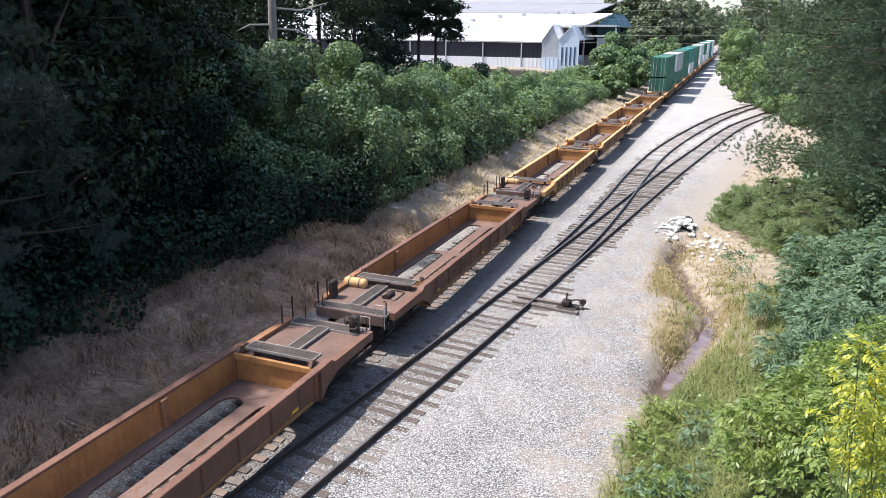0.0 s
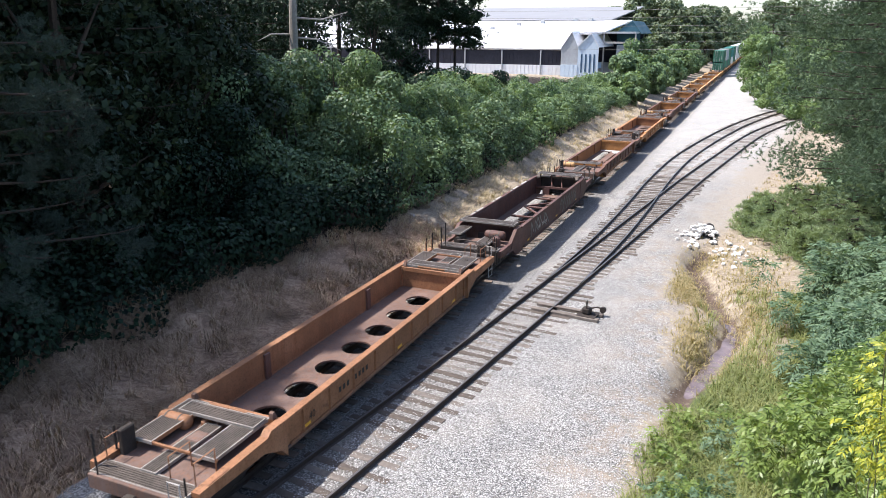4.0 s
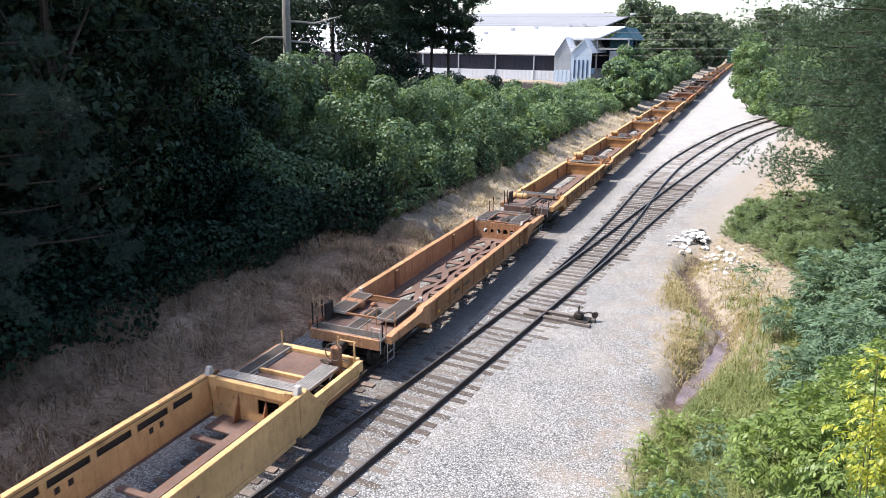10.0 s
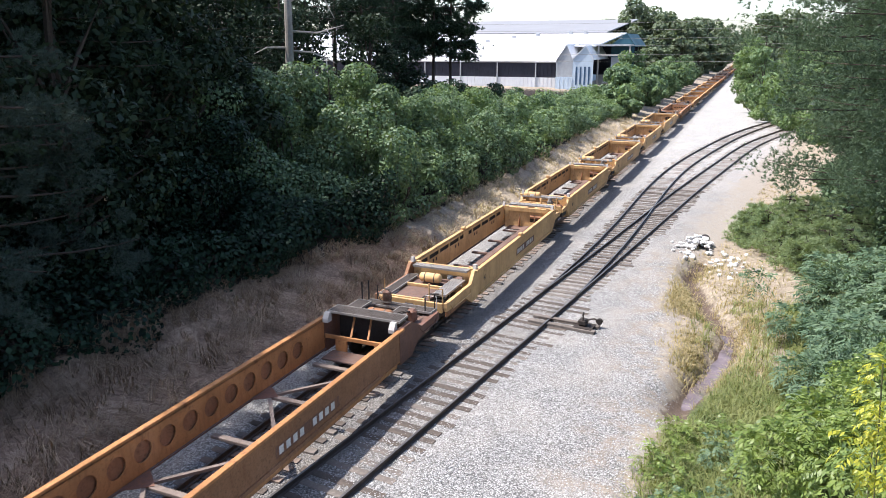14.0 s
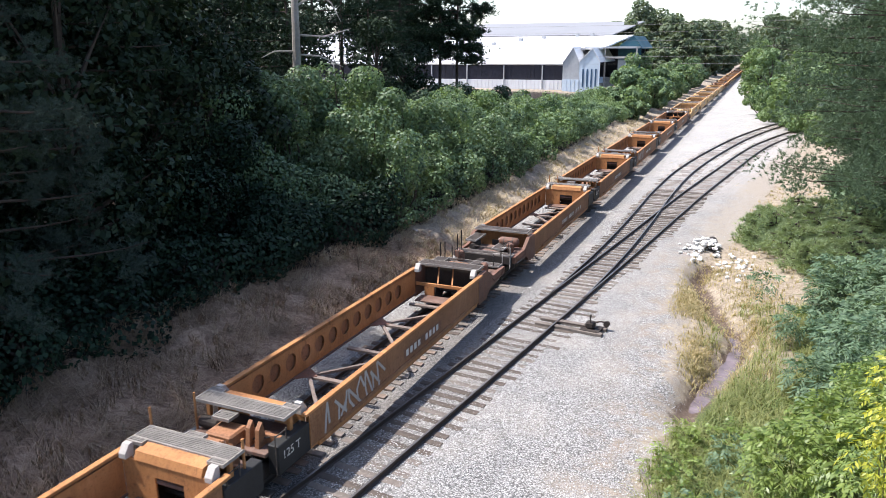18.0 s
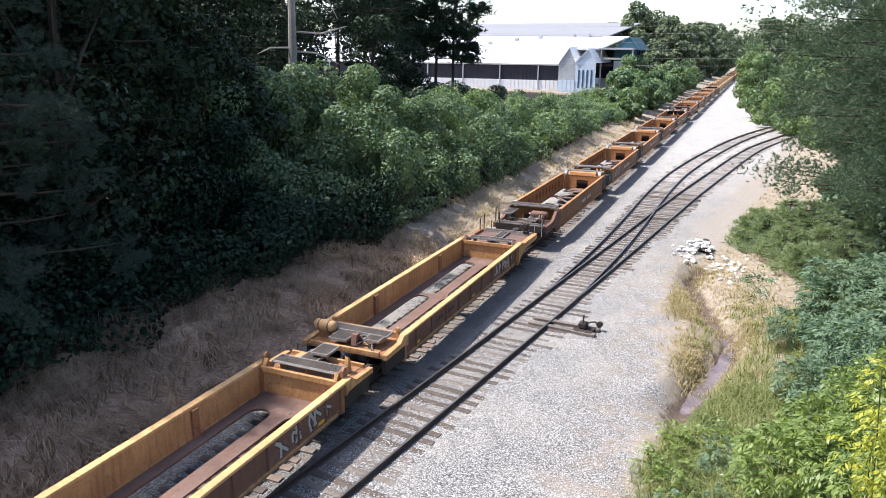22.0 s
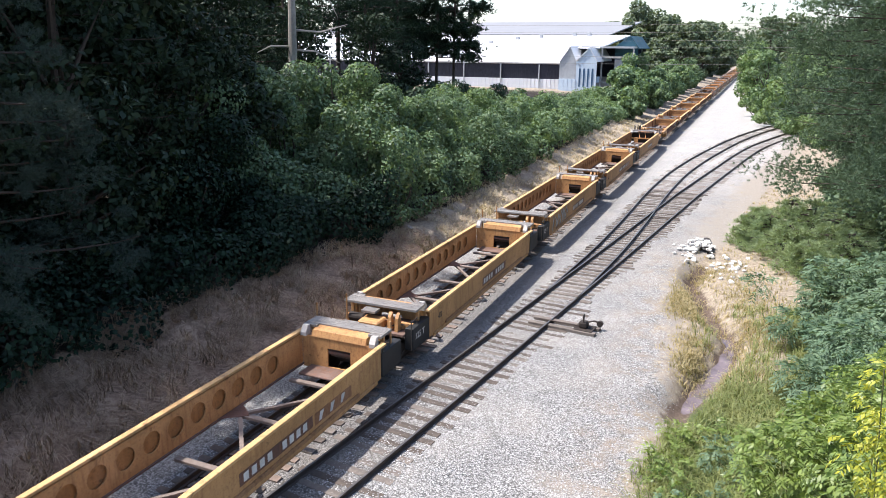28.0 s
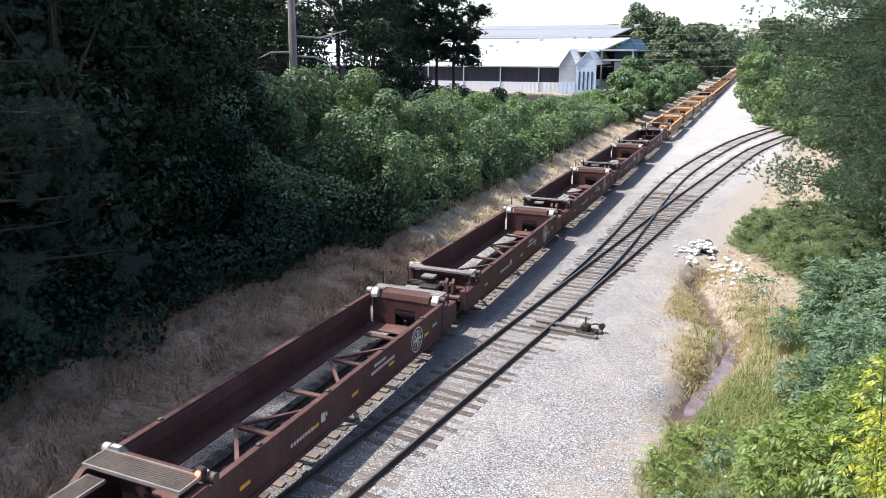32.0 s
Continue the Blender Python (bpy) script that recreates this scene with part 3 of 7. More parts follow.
def timber_mesh(length, k):
    rng = random.Random(k)
    s = Shape().box(-length / 2, length / 2, -0.115, 0.115, -0.17, 0.0, 0.012)
    s.v = [(x, y + rng.uniform(-0.008, 0.008), z + rng.uniform(-0.008, 0.004)) for x, y, z in s.v]
    return s


def lay_track(label, line_pts, rails, ties, step=0.53, near=(0, 0), seed=1, bounds=None, mats=(TIE, TIE_LIGHT, TIE_DARK), top=-0.168, sunk=0.06):
    """A track: two rails, single ties along the near stretch, and the far ones in one mesh."""
    track = thing("railway_track", label, "railway track", kind="structure")
    fine = fine_line(line_pts, 1.0)
    for off in rails:
        part("rail", rail_shape(fine, off, sunk), RAIL, track)
    rng = random.Random(seed)
    if not ties:
        return track
    meshes = [[timber_mesh(ln, 10 * i + j).mesh("tie", mats[j]) for j in range(len(mats))] for i, ln in enumerate((2.6, 3.1, 3.7, 4.4, 2.1, 1.8))]
    lengths = (2.6, 3.1, 3.7, 4.4, 2.1, 1.8)
    far = Shape()
    y = ties[0]
    while y < ties[1]:
        x = float(np.interp(y, fine[:, 1], fine[:, 0]))
        i = int(np.clip(np.searchsorted(fine[:, 1], y), 0, len(fine) - 1))
        turn = -math.atan2(fine[i, 2], fine[i, 3])
        lo, hi = (x - 1.3, x + 1.3) if bounds is None else bounds(x, y)
        want = hi - lo
        k = min(range(len(lengths)), key=lambda q: abs(lengths[q] - want))
        cx = (lo + hi) / 2 + rng.gauss(0, 0.08)
        m = pose(cx, y + rng.uniform(-0.05, 0.05), top + rng.uniform(-0.022, 0.006), 0, rng.uniform(-0.4, 0.4), math.degrees(turn) + rng.uniform(-1.6, 1.6))
        j = rng.choices(range(len(mats)), (5, 3, 3)[:len(mats)])[0]
        if near[0] <= y <= near[1]:
            part("tie", meshes[k][j], None, track, m=m)
        else:
            s = Shape().box(-lengths[k] / 2, lengths[k] / 2, -0.115, 0.115, -0.1, 0)
            far.add([m @ Vector(v) for v in s.v], s.f)
        y += step * rng.uniform(0.93, 1.07)
    if far.v:
        part("distant_ties", far, TIE, track)["kind"] = "stuff"
    return track


def siding_bounds(x, y):
    lo, hi = x - 1.3, x + 1.3
    if 24.6 < y < 29.0:
        hi += 0.35
    if y > 29.9:
        a = float(np.interp(y, [p[1] for p in LEFT_ROUTE], [p[0] for p in LEFT_ROUTE]))
        b = float(np.interp(y, [p[1] for p in RIGHT_ROUTE], [p[0] for p in RIGHT_ROUTE]))
        lo, hi = min(a, b) - 1.25, max(a, b) + 1.3
    return max(lo, MAIN_X + 1.36), hi


lay_track("main track of dark rails on bleached timber ties under the train", [(MAIN_X, -60.0), (MAIN_X, 40.0), (MAIN_X, 200.0), (MAIN_X, 620.0)], (-0.753, 0.753), (-8, 420), 0.52, (8, 90), 3, None, (TIE_LIGHT, TIE, TIE_DARK), -0.182, 0.0)
lay_track("siding track of dark rusty rails on sunken timber ties", SIDING, (-0.753, 0.753), (8, 30), 0.53, (8, 30), 5, siding_bounds, (TIE_DARK, TIE, TIE_DARK), -0.216)
lay_track("diverging siding track with dark rails bending away", LEFT_ROUTE[1:], (-0.753, 0.753), (30, 58), 0.53, (30, 58), 6, siding_bounds, (TIE_DARK, TIE, TIE), -0.200)
lay_track("right hand siding track on half buried timber ties", RIGHT_ROUTE[1:], (-0.753, 0.753), (58, 112), 0.55, (58, 80), 7, None, (TIE, TIE, TIE_LIGHT), -0.224)
lay_track("far end of the siding bending into the trees", LEFT_ROUTE[4:], (), (58.4, 122), 0.55, (58, 80), 8, None, (TIE, TIE, TIE_LIGHT), -0.222)


# ---- train of empty well cars ----
HALF, WELL = 1.5, 6.1
TRUSS = simple("dull_brown_truss_steel", (0.16, 0.125, 0.105), 0.7, 0.1, 0.35, 10)
MOVES = []
TOPS = {"A": 1.36, "H": 1.36, "P": 1.36, "M": 1.60, "G": 1.60, "C": 1.56, "B": 1.60}


def stadium(u, v, a, b, n=8):
    """A slot with round ends along v: half width a, half length b."""
    e = b - a
    return [(u + a * math.cos(math.pi * i / n), v + e + a * math.sin(math.pi * i / n)) for i in range(n + 1)] + [(u - a * math.cos(math.pi * i / n), v - e - a * math.sin(math.pi * i / n)) for i in range(n + 1)]


def writing(text, size, material, parent, m, label):
    """Painted letters as a thin mesh, in the built-in font."""
    c = bpy.data.curves.new("letters", "FONT")
    c.body, c.size, c.extrude = text, size, 0.002
    tmp = new("letters", c)
    me = bpy.data.meshes.new_from_object(tmp.evaluated_get(bpy.context.evaluated_depsgraph_get()))
    bpy.data.objects.remove(tmp)
    me.materials.clear()
    me.materials.append(material)
    return part("lettering", me, None, parent, label, m)


def grating(x0, x1, y0, y1, z, along="x"):
    """A walkway: rim, and bars with gaps between them."""
    a, b = (y0, y1) if along == "x" else (x0, x1)
    n = max(3, int((b - a) / 0.06))
    w = (b - a) / n
    o = [(b, z - 0.06), (a, z - 0.06)]
    for i in range(n):
        u = a + i * w
        o += [(u, z), (u + w * 0.72, z), (u + w * 0.72, z - 0.03), (u + w, z - 0.03)]
    o[-2:] = [(b - 0.001, z)]
    s = Shape().prism(o, "x", x0, x1) if along == "x" else Shape().prism(o, "y", y0, y1)
    k, e = len(s.f), 0.03
    for u0, u1, v0, v1 in ((x0 - e, x0, y0 - e, y1 + e), (x1, x1 + e, y0 - e, y1 + e), (x0, x1, y0 - e, y0), (x0, x1, y1, y1 + e)):
        s.box(u0, u1, v0, v1, z - 0.07, z + 0.012)
    s.second = (RIM, range(k, len(s.f)))
    return s


def wheel_shape(y):
    s = Shape()
    for sx in (-1, 1):
        s.tube([(sx * 0.70, y, 0.42), (sx * 0.715, y, 0.42), (sx * 0.72, y, 0.42), (sx * 0.83, y, 0.42)], [0.45, 0.45, 0.42, 0.41], 20)
    s.tube([(-0.7, y, 0.42), (0.7, y, 0.42)], 0.08, 8)
    return s


def truck(unit, y):
    """A two-axle truck under the car's end."""
    t = part("truck", Shape().box(-1.05, 1.05, y - 0.2, y + 0.2, 0.42, 0.72, 0.03), GRIMY, unit, "greasy dark two axle truck")
    for q in (-0.89, 0.89):
        part("wheelset", wheel_shape(y + q), GRIMY, t)
    for sx in (-1, 1):
        o = [(y - 1.2, 0.36), (y - 1.2, 0.56), (y - 0.75, 0.60), (y - 0.35, 0.78), (y + 0.35, 0.78), (y + 0.75, 0.60), (y + 1.2, 0.56), (y + 1.2, 0.36), (y + 0.7, 0.36), (y + 0.35, 0.22), (y - 0.35, 0.22), (y - 0.7, 0.36)]
        part("side_frame", Shape().prism(o, "x", sx * 0.97 - 0.08, sx * 0.97 + 0.08), GRIMY, t)


def tank(unit, x0, x1, y, z, r, material, label=""):
    s = Shape().tube([(x0, y, z), (x0 + 0.05, y, z), (x0 + 0.12, y, z), (x1 - 0.12, y, z), (x1 - 0.05, y, z), (x1, y, z)], [r * 0.45, r * 0.85, r, r, r * 0.85, r * 0.45], 16)
    t = part("air_reservoir", s, material, unit, label, smooth=True)
    for q in (0.28, 0.72):
        x = x0 + (x1 - x0) * q
        part("strap", Shape().tube([(x - 0.02, y, z), (x + 0.02, y, z)], r * 1.05, 16), GRATE_DARK, t)
    return t


def floor_open(unit, kind, paint):
    """Truss floor of cross bearers and diagonals, open to the track."""
    for sx in (-1, 1):
        part("floor_ledge", Shape().box(*sorted((sx * (1.05 if kind not in "CG" else 1.32), sx * 1.46)), -WELL, WELL, 0.42, 0.48, 0.01), DECK if kind != "B" else paint, unit)
    mat = {"B": MAROON, "M": MAROON, "C": TRUSS, "G": DECK}[kind]
    ys = [-4.9, -2.45, 0.0, 2.45, 4.9]
    for y in ys:
        part("cross_bearer", Shape().box(-1.05, 1.05, y - 0.09, y + 0.09, 0.39, 0.48, 0.01), mat, unit)
    if kind == "G":
        part("centre_beam", Shape().box(-0.16, 0.16, -WELL, WELL, 0.34, 0.50, 0.01), mat, unit)
    else:
        for i, (a, b) in enumerate(zip(ys[:-1], ys[1:])):
            f = 1 if i % 2 else -1
            part("diagonal_brace", Shape().beam((-1.02 * f, a, 0.44), (1.02 * f, b, 0.44), 0.11, 0.08), mat, unit)
            if f > 0 and kind == "C":
                part("gusset", Shape().prism([(-1.34, a - 0.5), (-1.34, a + 0.5), (-0.95, a + 0.22), (-0.7, a), (-0.95, a - 0.22)], "z", 0.485, 0.50), RUST_DARK, unit, "rusty gusset plate")
    for y0, y1 in ((-WELL, -WELL + 0.75), (WELL - 0.75, WELL)):
        part("floor_plate", Shape().box(-1.05, 1.05, y0, y1, 0.41, 0.47, 0.01), DECK if kind != "B" else mat, unit)


def floor_plate(unit, kind):
    s = Shape()

    def put(u, v, w):
        return (u, v, 0.46 - w)
    e = HALF - 0.04
    if kind == "A":
        s.box(-e, -1.02, -WELL, WELL, 0.40, 0.46).box(-0.2, 0.2, -WELL, WELL, 0.40, 0.46).box(1.02, e, -WELL, WELL, 0.40, 0.46)
        for sx in (-1, 1):
            lo, hi = min(sx * 0.2, sx * 1.02), max(sx * 0.2, sx * 1.02)
            for a, b in ((-WELL, -WELL + 0.8), (WELL - 0.8, WELL)):
                s.box(lo, hi, a, b, 0.40, 0.46)
            for a, b in ((-5.3, 0.0), (0.0, 5.3)):
                s.holed(lo, hi, a, b, stadium((lo + hi) / 2, (a + b) / 2, 0.36, (b - a) / 2 - 0.12), put, 0.06)
    elif kind == "H":
        s.box(-e, -0.62, -WELL, WELL, 0.40, 0.46).box(0.62, e, -WELL, WELL, 0.40, 0.46)
        s.box(-0.62, 0.62, -WELL, -5.6, 0.40, 0.46).box(-0.62, 0.62, 5.6, WELL, 0.40, 0.46)
        for i in range(7):
            c = -4.8 + 1.6 * i
            s.holed(-0.62, 0.62, c - 0.8, c + 0.8, ring(0, c, 0.5, 24), put, 0.06)
    else:
        s.box(-e, -1.0, -WELL, WELL, 0.40, 0.46).box(1.0, e, -WELL, WELL, 0.40, 0.46)
        s.box(-1.0, 1.0, -WELL, -5.6, 0.40, 0.46).box(-1.0, 1.0, 5.6, WELL, 0.40, 0.46)
        for i in range(8):
            c = -4.9 + 1.4 * i
            for sx in (-1, 1):
                lo, hi = min(0, sx), max(0, sx)
                f = 1 if (i + (sx > 0)) % 2 else -1
                m = (lo + hi) / 2
                tri = [(m - 0.36, c - 0.5 * f), (m - 0.18, c - 0.5 * f), (m, c - 0.5 * f), (m + 0.18, c - 0.5 * f), (m + 0.36, c - 0.5 * f), (m + 0.24, c - 0.1 * f), (m + 0.12, c + 0.2 * f), (m, c + 0.5 * f), (m - 0.12, c + 0.2 * f), (m - 0.24, c - 0.1 * f)]
                s.holed(lo, hi, c - 0.7, c + 0.7, tri, put, 0.06)
    part("floor", s, DECK, unit, "rust brown steel floor with openings")


def side(unit, sx, kind, paint, top):
    """One long wall of the well, with its chords, ribs and openings."""
    x = sx * HALF
    inset = 0.10 if kind in "AHP" else 0.0
    a, b = sorted((x - sx * inset, x - sx * (inset + 0.03)))
    wall = part("side_wall", Shape().box(a, b, -WELL - 0.02, WELL + 0.02, 0.44, top - 0.07), paint, unit)
    worn = YELLOW_BRIGHT if paint in YELLOWS else RUST_DARK if paint is OCHRE else paint
    skin = RUST_DARK if paint in (OCHRE, YELLOW_STAINED) else DIRTY_YELLOW if paint is TAN or (kind == 'A' and paint in YELLOWS) else DIRTY_ORANGE if kind == 'C' and paint is ORANGE else paint
    if skin is not paint:
        part("outer_sheet", Shape().box(*sorted((x - sx * (inset - 0.006), x - sx * inset)), -WELL, WELL, 0.5, top - 0.09), skin, wall, "rust stained outer sheet")
    rib_paint = skin if skin is not DIRTY_YELLOW else RUSTED
    part("top_chord", Shape().box(*sorted((x - sx * (0.085 + 0.05 * (inset > 0)), x + sx * 0.085)), -WELL - 0.25, WELL + 0.25, top - 0.085, top, 0.012), worn, unit)
    x -= sx * inset
    part("bottom_chord", Shape().box(x - 0.06, x + 0.06, -WELL + 0.3, WELL - 0.3, 0.38, 0.50, 0.012), paint, unit)
    if kind in "AHP":
        rib = Shape().prism([(0, 0), (0.0, 0.07), (0.06 * sx, 0.05), (0.06 * sx, 0.02)], "z", 0.50, top - 0.09).mesh("rib", rib_paint)
        for i in range(9):
            part("rib", rib, None, wall, m=pose(x, -5.2 + 1.3 * i - 0.035, 0))
        for y in (-3.0, 3.2):
            part("wall_post", Shape().box(*sorted((x - sx * 0.03, x - sx * 0.12)), y - 0.12, y + 0.12, 0.46, top - 0.09, 0.01), RUSTED if paint is not RUSTED else MAROON, wall, "rusty post inside the wall")
    if kind == "C":
        xi, n = x - sx * 0.13, 12

        def put(u, v, w):
            return (xi + sx * w, u, v)
        s = Shape()
        z0, z1 = 0.48, top - 0.085
        s.add([put(-WELL, z0, 0), put(-WELL, 0.62, 0), put(WELL, 0.62, 0), put(WELL, z0, 0)], [(0, 1, 2, 3)])
        for i in range(n):
            c = -4.51 + 0.82 * i
            s.holed(c - 0.41, c + 0.41, 0.62, z1, ring(c, 1.03, 0.28, 20), put, 0.03)
        for c0, c1 in ((-WELL, -4.92), (4.92, WELL)):
            s.add([put(c0, 0.62, 0), put(c0, z1, 0), put(c1, z1, 0), put(c1, 0.62, 0)], [(0, 1, 2, 3)])
        part("perforated_lining", s, paint, wall, "inner plate with a row of round holes")
        # darker rusty plate behind the holes, for the shade within
        part("cavity_plate", Shape().box(*sorted((x - sx * 0.034, x - sx * 0.05)), -WELL, WELL, 0.5, top - 0.1), RUSTED if paint is ORANGE else OCHRE, wall, "rusty plate darkened for the shade in the hollow wall")
        part("lower_flange", Shape().box(*sorted((x - sx * 0.02, x + sx * 0.055)), -4.7, 4.7, 0.36, 0.60, 0.012), RUSTED if paint is ORANGE else DIRTY_YELLOW, wall, "rust stained sill along the foot of the wall")
    if kind == "G":
        xi = x - sx * 0.12
        s = Shape()
        lo, hi = sorted((xi, xi + sx * 0.025))
        s.box(lo, hi, -WELL, WELL, 0.48, 1.22).box(lo, hi, -WELL, WELL, 1.42, top - 0.085)
        for y in (-WELL + 0.35, -4.6, -3.4, -2.2, -0.9, 0.0, 0.9, 2.2, 3.4, 4.6, WELL - 0.35):
            s.box(lo, hi, y - (0.35 if abs(y) > 5 else 0.09 if abs(y) > 0.1 else 0.35), y + (0.35 if abs(y) > 5 else 0.09 if abs(y) > 0.1 else 0.35), 1.22, 1.42)
        part("slotted_lining", s, paint, wall, "inner plate with a row of slots under the chord")
        # dark plate behind the slots in place of shade
        part("cavity_plate", Shape().box(*sorted((x - sx * 0.034, x - sx * 0.05)), -WELL, WELL, 1.1, top - 0.1), GRIMY, wall, "dark plate standing in for shade inside the wall")
        for y in (-4.1, -3.75, -1.4, -1.05, 1.2, 1.55, 3.9, 4.25):
            # small dark plates on the lining stand in for shaded holes
            part("hole_shade", Shape().box(*sorted((xi - sx * 0.004, xi + sx * 0.004)), y - 0.07, y + 0.07, 0.98, 1.14), GRIMY, wall)
        for y in (-0.1,):
            part("stacking_post", Shape().box(x - 0.10, x + 0.10, y - 0.14, y + 0.14, top, top + 0.13, 0.03), PALE if paint is not YELLOW_BRIGHT else paint, wall)
    if kind in "BM":
        part("upper_band", Shape().box(*sorted((x - sx * 0.03, x - sx * 0.11)), -WELL, WELL, top - 0.46, top - 0.085, 0.012), paint, wall)
        for y in (-4.6, -1.6, 1.5, 4.4):
            part("chord_lug", Shape().box(x - 0.06, x + 0.05, y - 0.07, y + 0.07, top, top + 0.05, 0.01), GRATE_DARK, wall)
    return wall


def posts(unit, items, material):
    for x, y, z0, z1, r in items:
        part("post", Shape().tube([(x, y, z0), (x, y, z1)], r, 8), material, unit)


def brake_wheel(unit, x, y, z, paint):
    """Hand brake: housing, wheel and spokes on a stand."""
    h = part("hand_brake", Shape().box(x - 0.16, x + 0.16, y - 0.1, y + 0.1, z - 0.75, z + 0.12, 0.04), paint, unit, "hand brake housing with a spoked wheel")
    s = Shape().tube([(x + 0.27 * math.cos(a), y - 0.16, z + 0.27 * math.sin(a)) for a in np.linspace(0, 2 * math.pi, 19)], 0.018, 6, False)
    for i in range(4):
        a = math.pi * i / 4
        s.beam((x - 0.27 * math.cos(a), y - 0.16, z - 0.27 * math.sin(a)), (x + 0.27 * math.cos(a), y - 0.16, z + 0.27 * math.sin(a)), 0.015, 0.015)
    part("brake_wheel", s, GRATE_DARK, h)


def ladder(unit, x, y, z0, z1, material):
    s = Shape().tube([(x, y - 0.22, z0), (x, y - 0.22, z1)], 0.016, 6).tube([(x, y + 0.22, z0), (x, y + 0.22, z1)], 0.016, 6)
    for i in range(4):
        z = z0 + 0.05 + (z1 - z0 - 0.1) * i / 3
        s.tube([(x, y - 0.22, z), (x, y + 0.22, z)], 0.014, 6)
    part("ladder", s, material, unit, "side ladder of thin steel rungs")


def stirrup(unit, x, y, material):
    part("stirrup", Shape().tube([(x, y - 0.2, 0.95), (x, y - 0.2, 0.55), (x, y + 0.2, 0.55), (x, y + 0.2, 0.95)], 0.018, 6), material, unit)


def hoses(unit, pts, seed, n=4):
    rng = random.Random(seed)
    for i in range(n):
        a, b = Vector(pts[i % len(pts)]), Vector(pts[(i * 3 + 1) % len(pts)])
        mid = (a + b) / 2 + Vector((rng.uniform(-0.2, 0.2), rng.uniform(-0.15, 0.15), rng.uniform(0.03, 0.16)))
        q = [a * (1 - t) ** 2 + mid * 2 * t * (1 - t) + b * t * t for t in (0, 0.2, 0.4, 0.6, 0.8, 1)]
        part("air_pipe", Shape().tube(q, 0.02, 6), (GRIMY, GRATE_DARK)[i % 2], unit)


def low_end(unit, kind, sy, joined, paint, top):
    """End of the low-sided cars: flat deck behind the bulkhead, raised walkways, guide posts."""
    def Y(d):
        return sy * (WELL + d)

    def box(x0, x1, d0, d1, z0, z1, c=0.012):
        a, b = sorted((Y(d0), Y(d1)))
        return Shape().box(x0, x1, a, b, z0, z1, c)
    s = Shape()
    a, b = sorted((Y(0.0), Y(0.05)))

    def put(u, v, w):
        return (u, Y(0.0) + sy * w, v)
    if kind == "P":
        s.box(-HALF + 0.04, HALF - 0.04, a, b, 0.34, 0.62).box(-HALF + 0.04, -0.9, a, b, 0.62, 1.1).box(0.9, HALF - 0.04, a, b, 0.62, 1.1).box(-HALF + 0.04, HALF - 0.04, a, b, 1.1, top - 0.06)
        for i, c in enumerate((-0.72, -0.36, 0.0, 0.36, 0.72)):
            s.holed(c - 0.18, c + 0.18, 0.62, 1.1, ring(c, 0.86, 0.12, 12) if i % 2 == 0 else ring(c, 0.86, 0.15, 3 if i == 1 else 6), put, 0.05)
    else:
        s.box(-HALF + 0.04, HALF - 0.04, a, b, 0.34, top - 0.06)
        s.box(-HALF + 0.09, HALF - 0.09, *sorted((Y(-0.06), Y(0.0))), top - 0.22, top - 0.05, 0.01)
    bulk = part("bulkhead", s, paint if kind != "H" else RUSTED, unit)
    for sx in (-1, 1):
        part("corner_post", Shape().box(*sorted((sx * 1.46, sx * 1.30)), *sorted((Y(-0.12), Y(0.0))), 0.36, top - 0.1, 0.01), RUSTED, bulk)
        part("container_guide", Shape().prism([(Y(-0.04), top - 0.02), (Y(0.14), top - 0.02), (Y(0.14), top + 0.14), (Y(0.06), top + 0.17)], "x", sx * 1.22 - 0.055, sx * 1.22 + 0.055), PALE if kind == "P" else paint if joined else DECK, unit, "worn container corner guide")
    end = 1.55 if joined else 3.1
    half = 1.18 if joined else 1.32
    dmat = DIRTY_YELLOW if joined and paint in YELLOWS else DECK
    part("end_deck", box(-half, half, 0.05, end, 1.0, 1.1), dmat, unit, "rust brown end platform")
    for sx in (-1, 1):
        lo, hi = sorted((sx * (half + 0.02), sx * 1.57))
        if joined:
            lo, hi = sorted((sx * 1.40, sx * 1.57))
            part("end_chord", Shape().prism([(Y(0.0), top), (Y(0.3), top), (Y(0.55), 1.18), (Y(end), 1.14), (Y(end), 0.98), (Y(0.4), 1.0), (Y(0.12), 0.98), (Y(0.0), 0.9)], "x", lo, hi), paint, unit)
            # dark block fills the space below the chord
            part("side_block", Shape().box(*sorted((sx * 1.34, sx * 1.47)), *sorted((Y(0.06), Y(end - 0.1))), 0.46, 0.97), GRIMY, unit, "dark block below the chord")
            part("deck_strip", Shape().box(*sorted((sx * half, sx * 1.40)), *sorted((Y(0.05), Y(end))), 1.0, 1.08), RUSTED, unit)
        else:
            part("end_chord", Shape().prism([(Y(0.0), top), (Y(0.6), top), (Y(0.75), top - 0.12), (Y(end), top - 0.14), (Y(end), 0.96), (Y(0.9), 0.9), (Y(0.25), 0.62), (Y(0.0), 0.34)], "x", lo, hi), (RUST_DARK if paint is OCHRE else paint) if sx > 0 else RUSTED, unit)
    if kind != "P":
        part("walkway", grating(-1.12, 1.12, *sorted((Y(0.28), Y(0.72))), top + 0.05), GRATE_DARK, unit, "dark worn steel walkway across the car")
    for x in (-0.9, 0.0, 0.9) if kind != "P" else ():
        part("walkway_bracket", box(x - 0.03, x + 0.03, 0.32, 0.68, 1.02, top), paint if joined else DECK, unit)
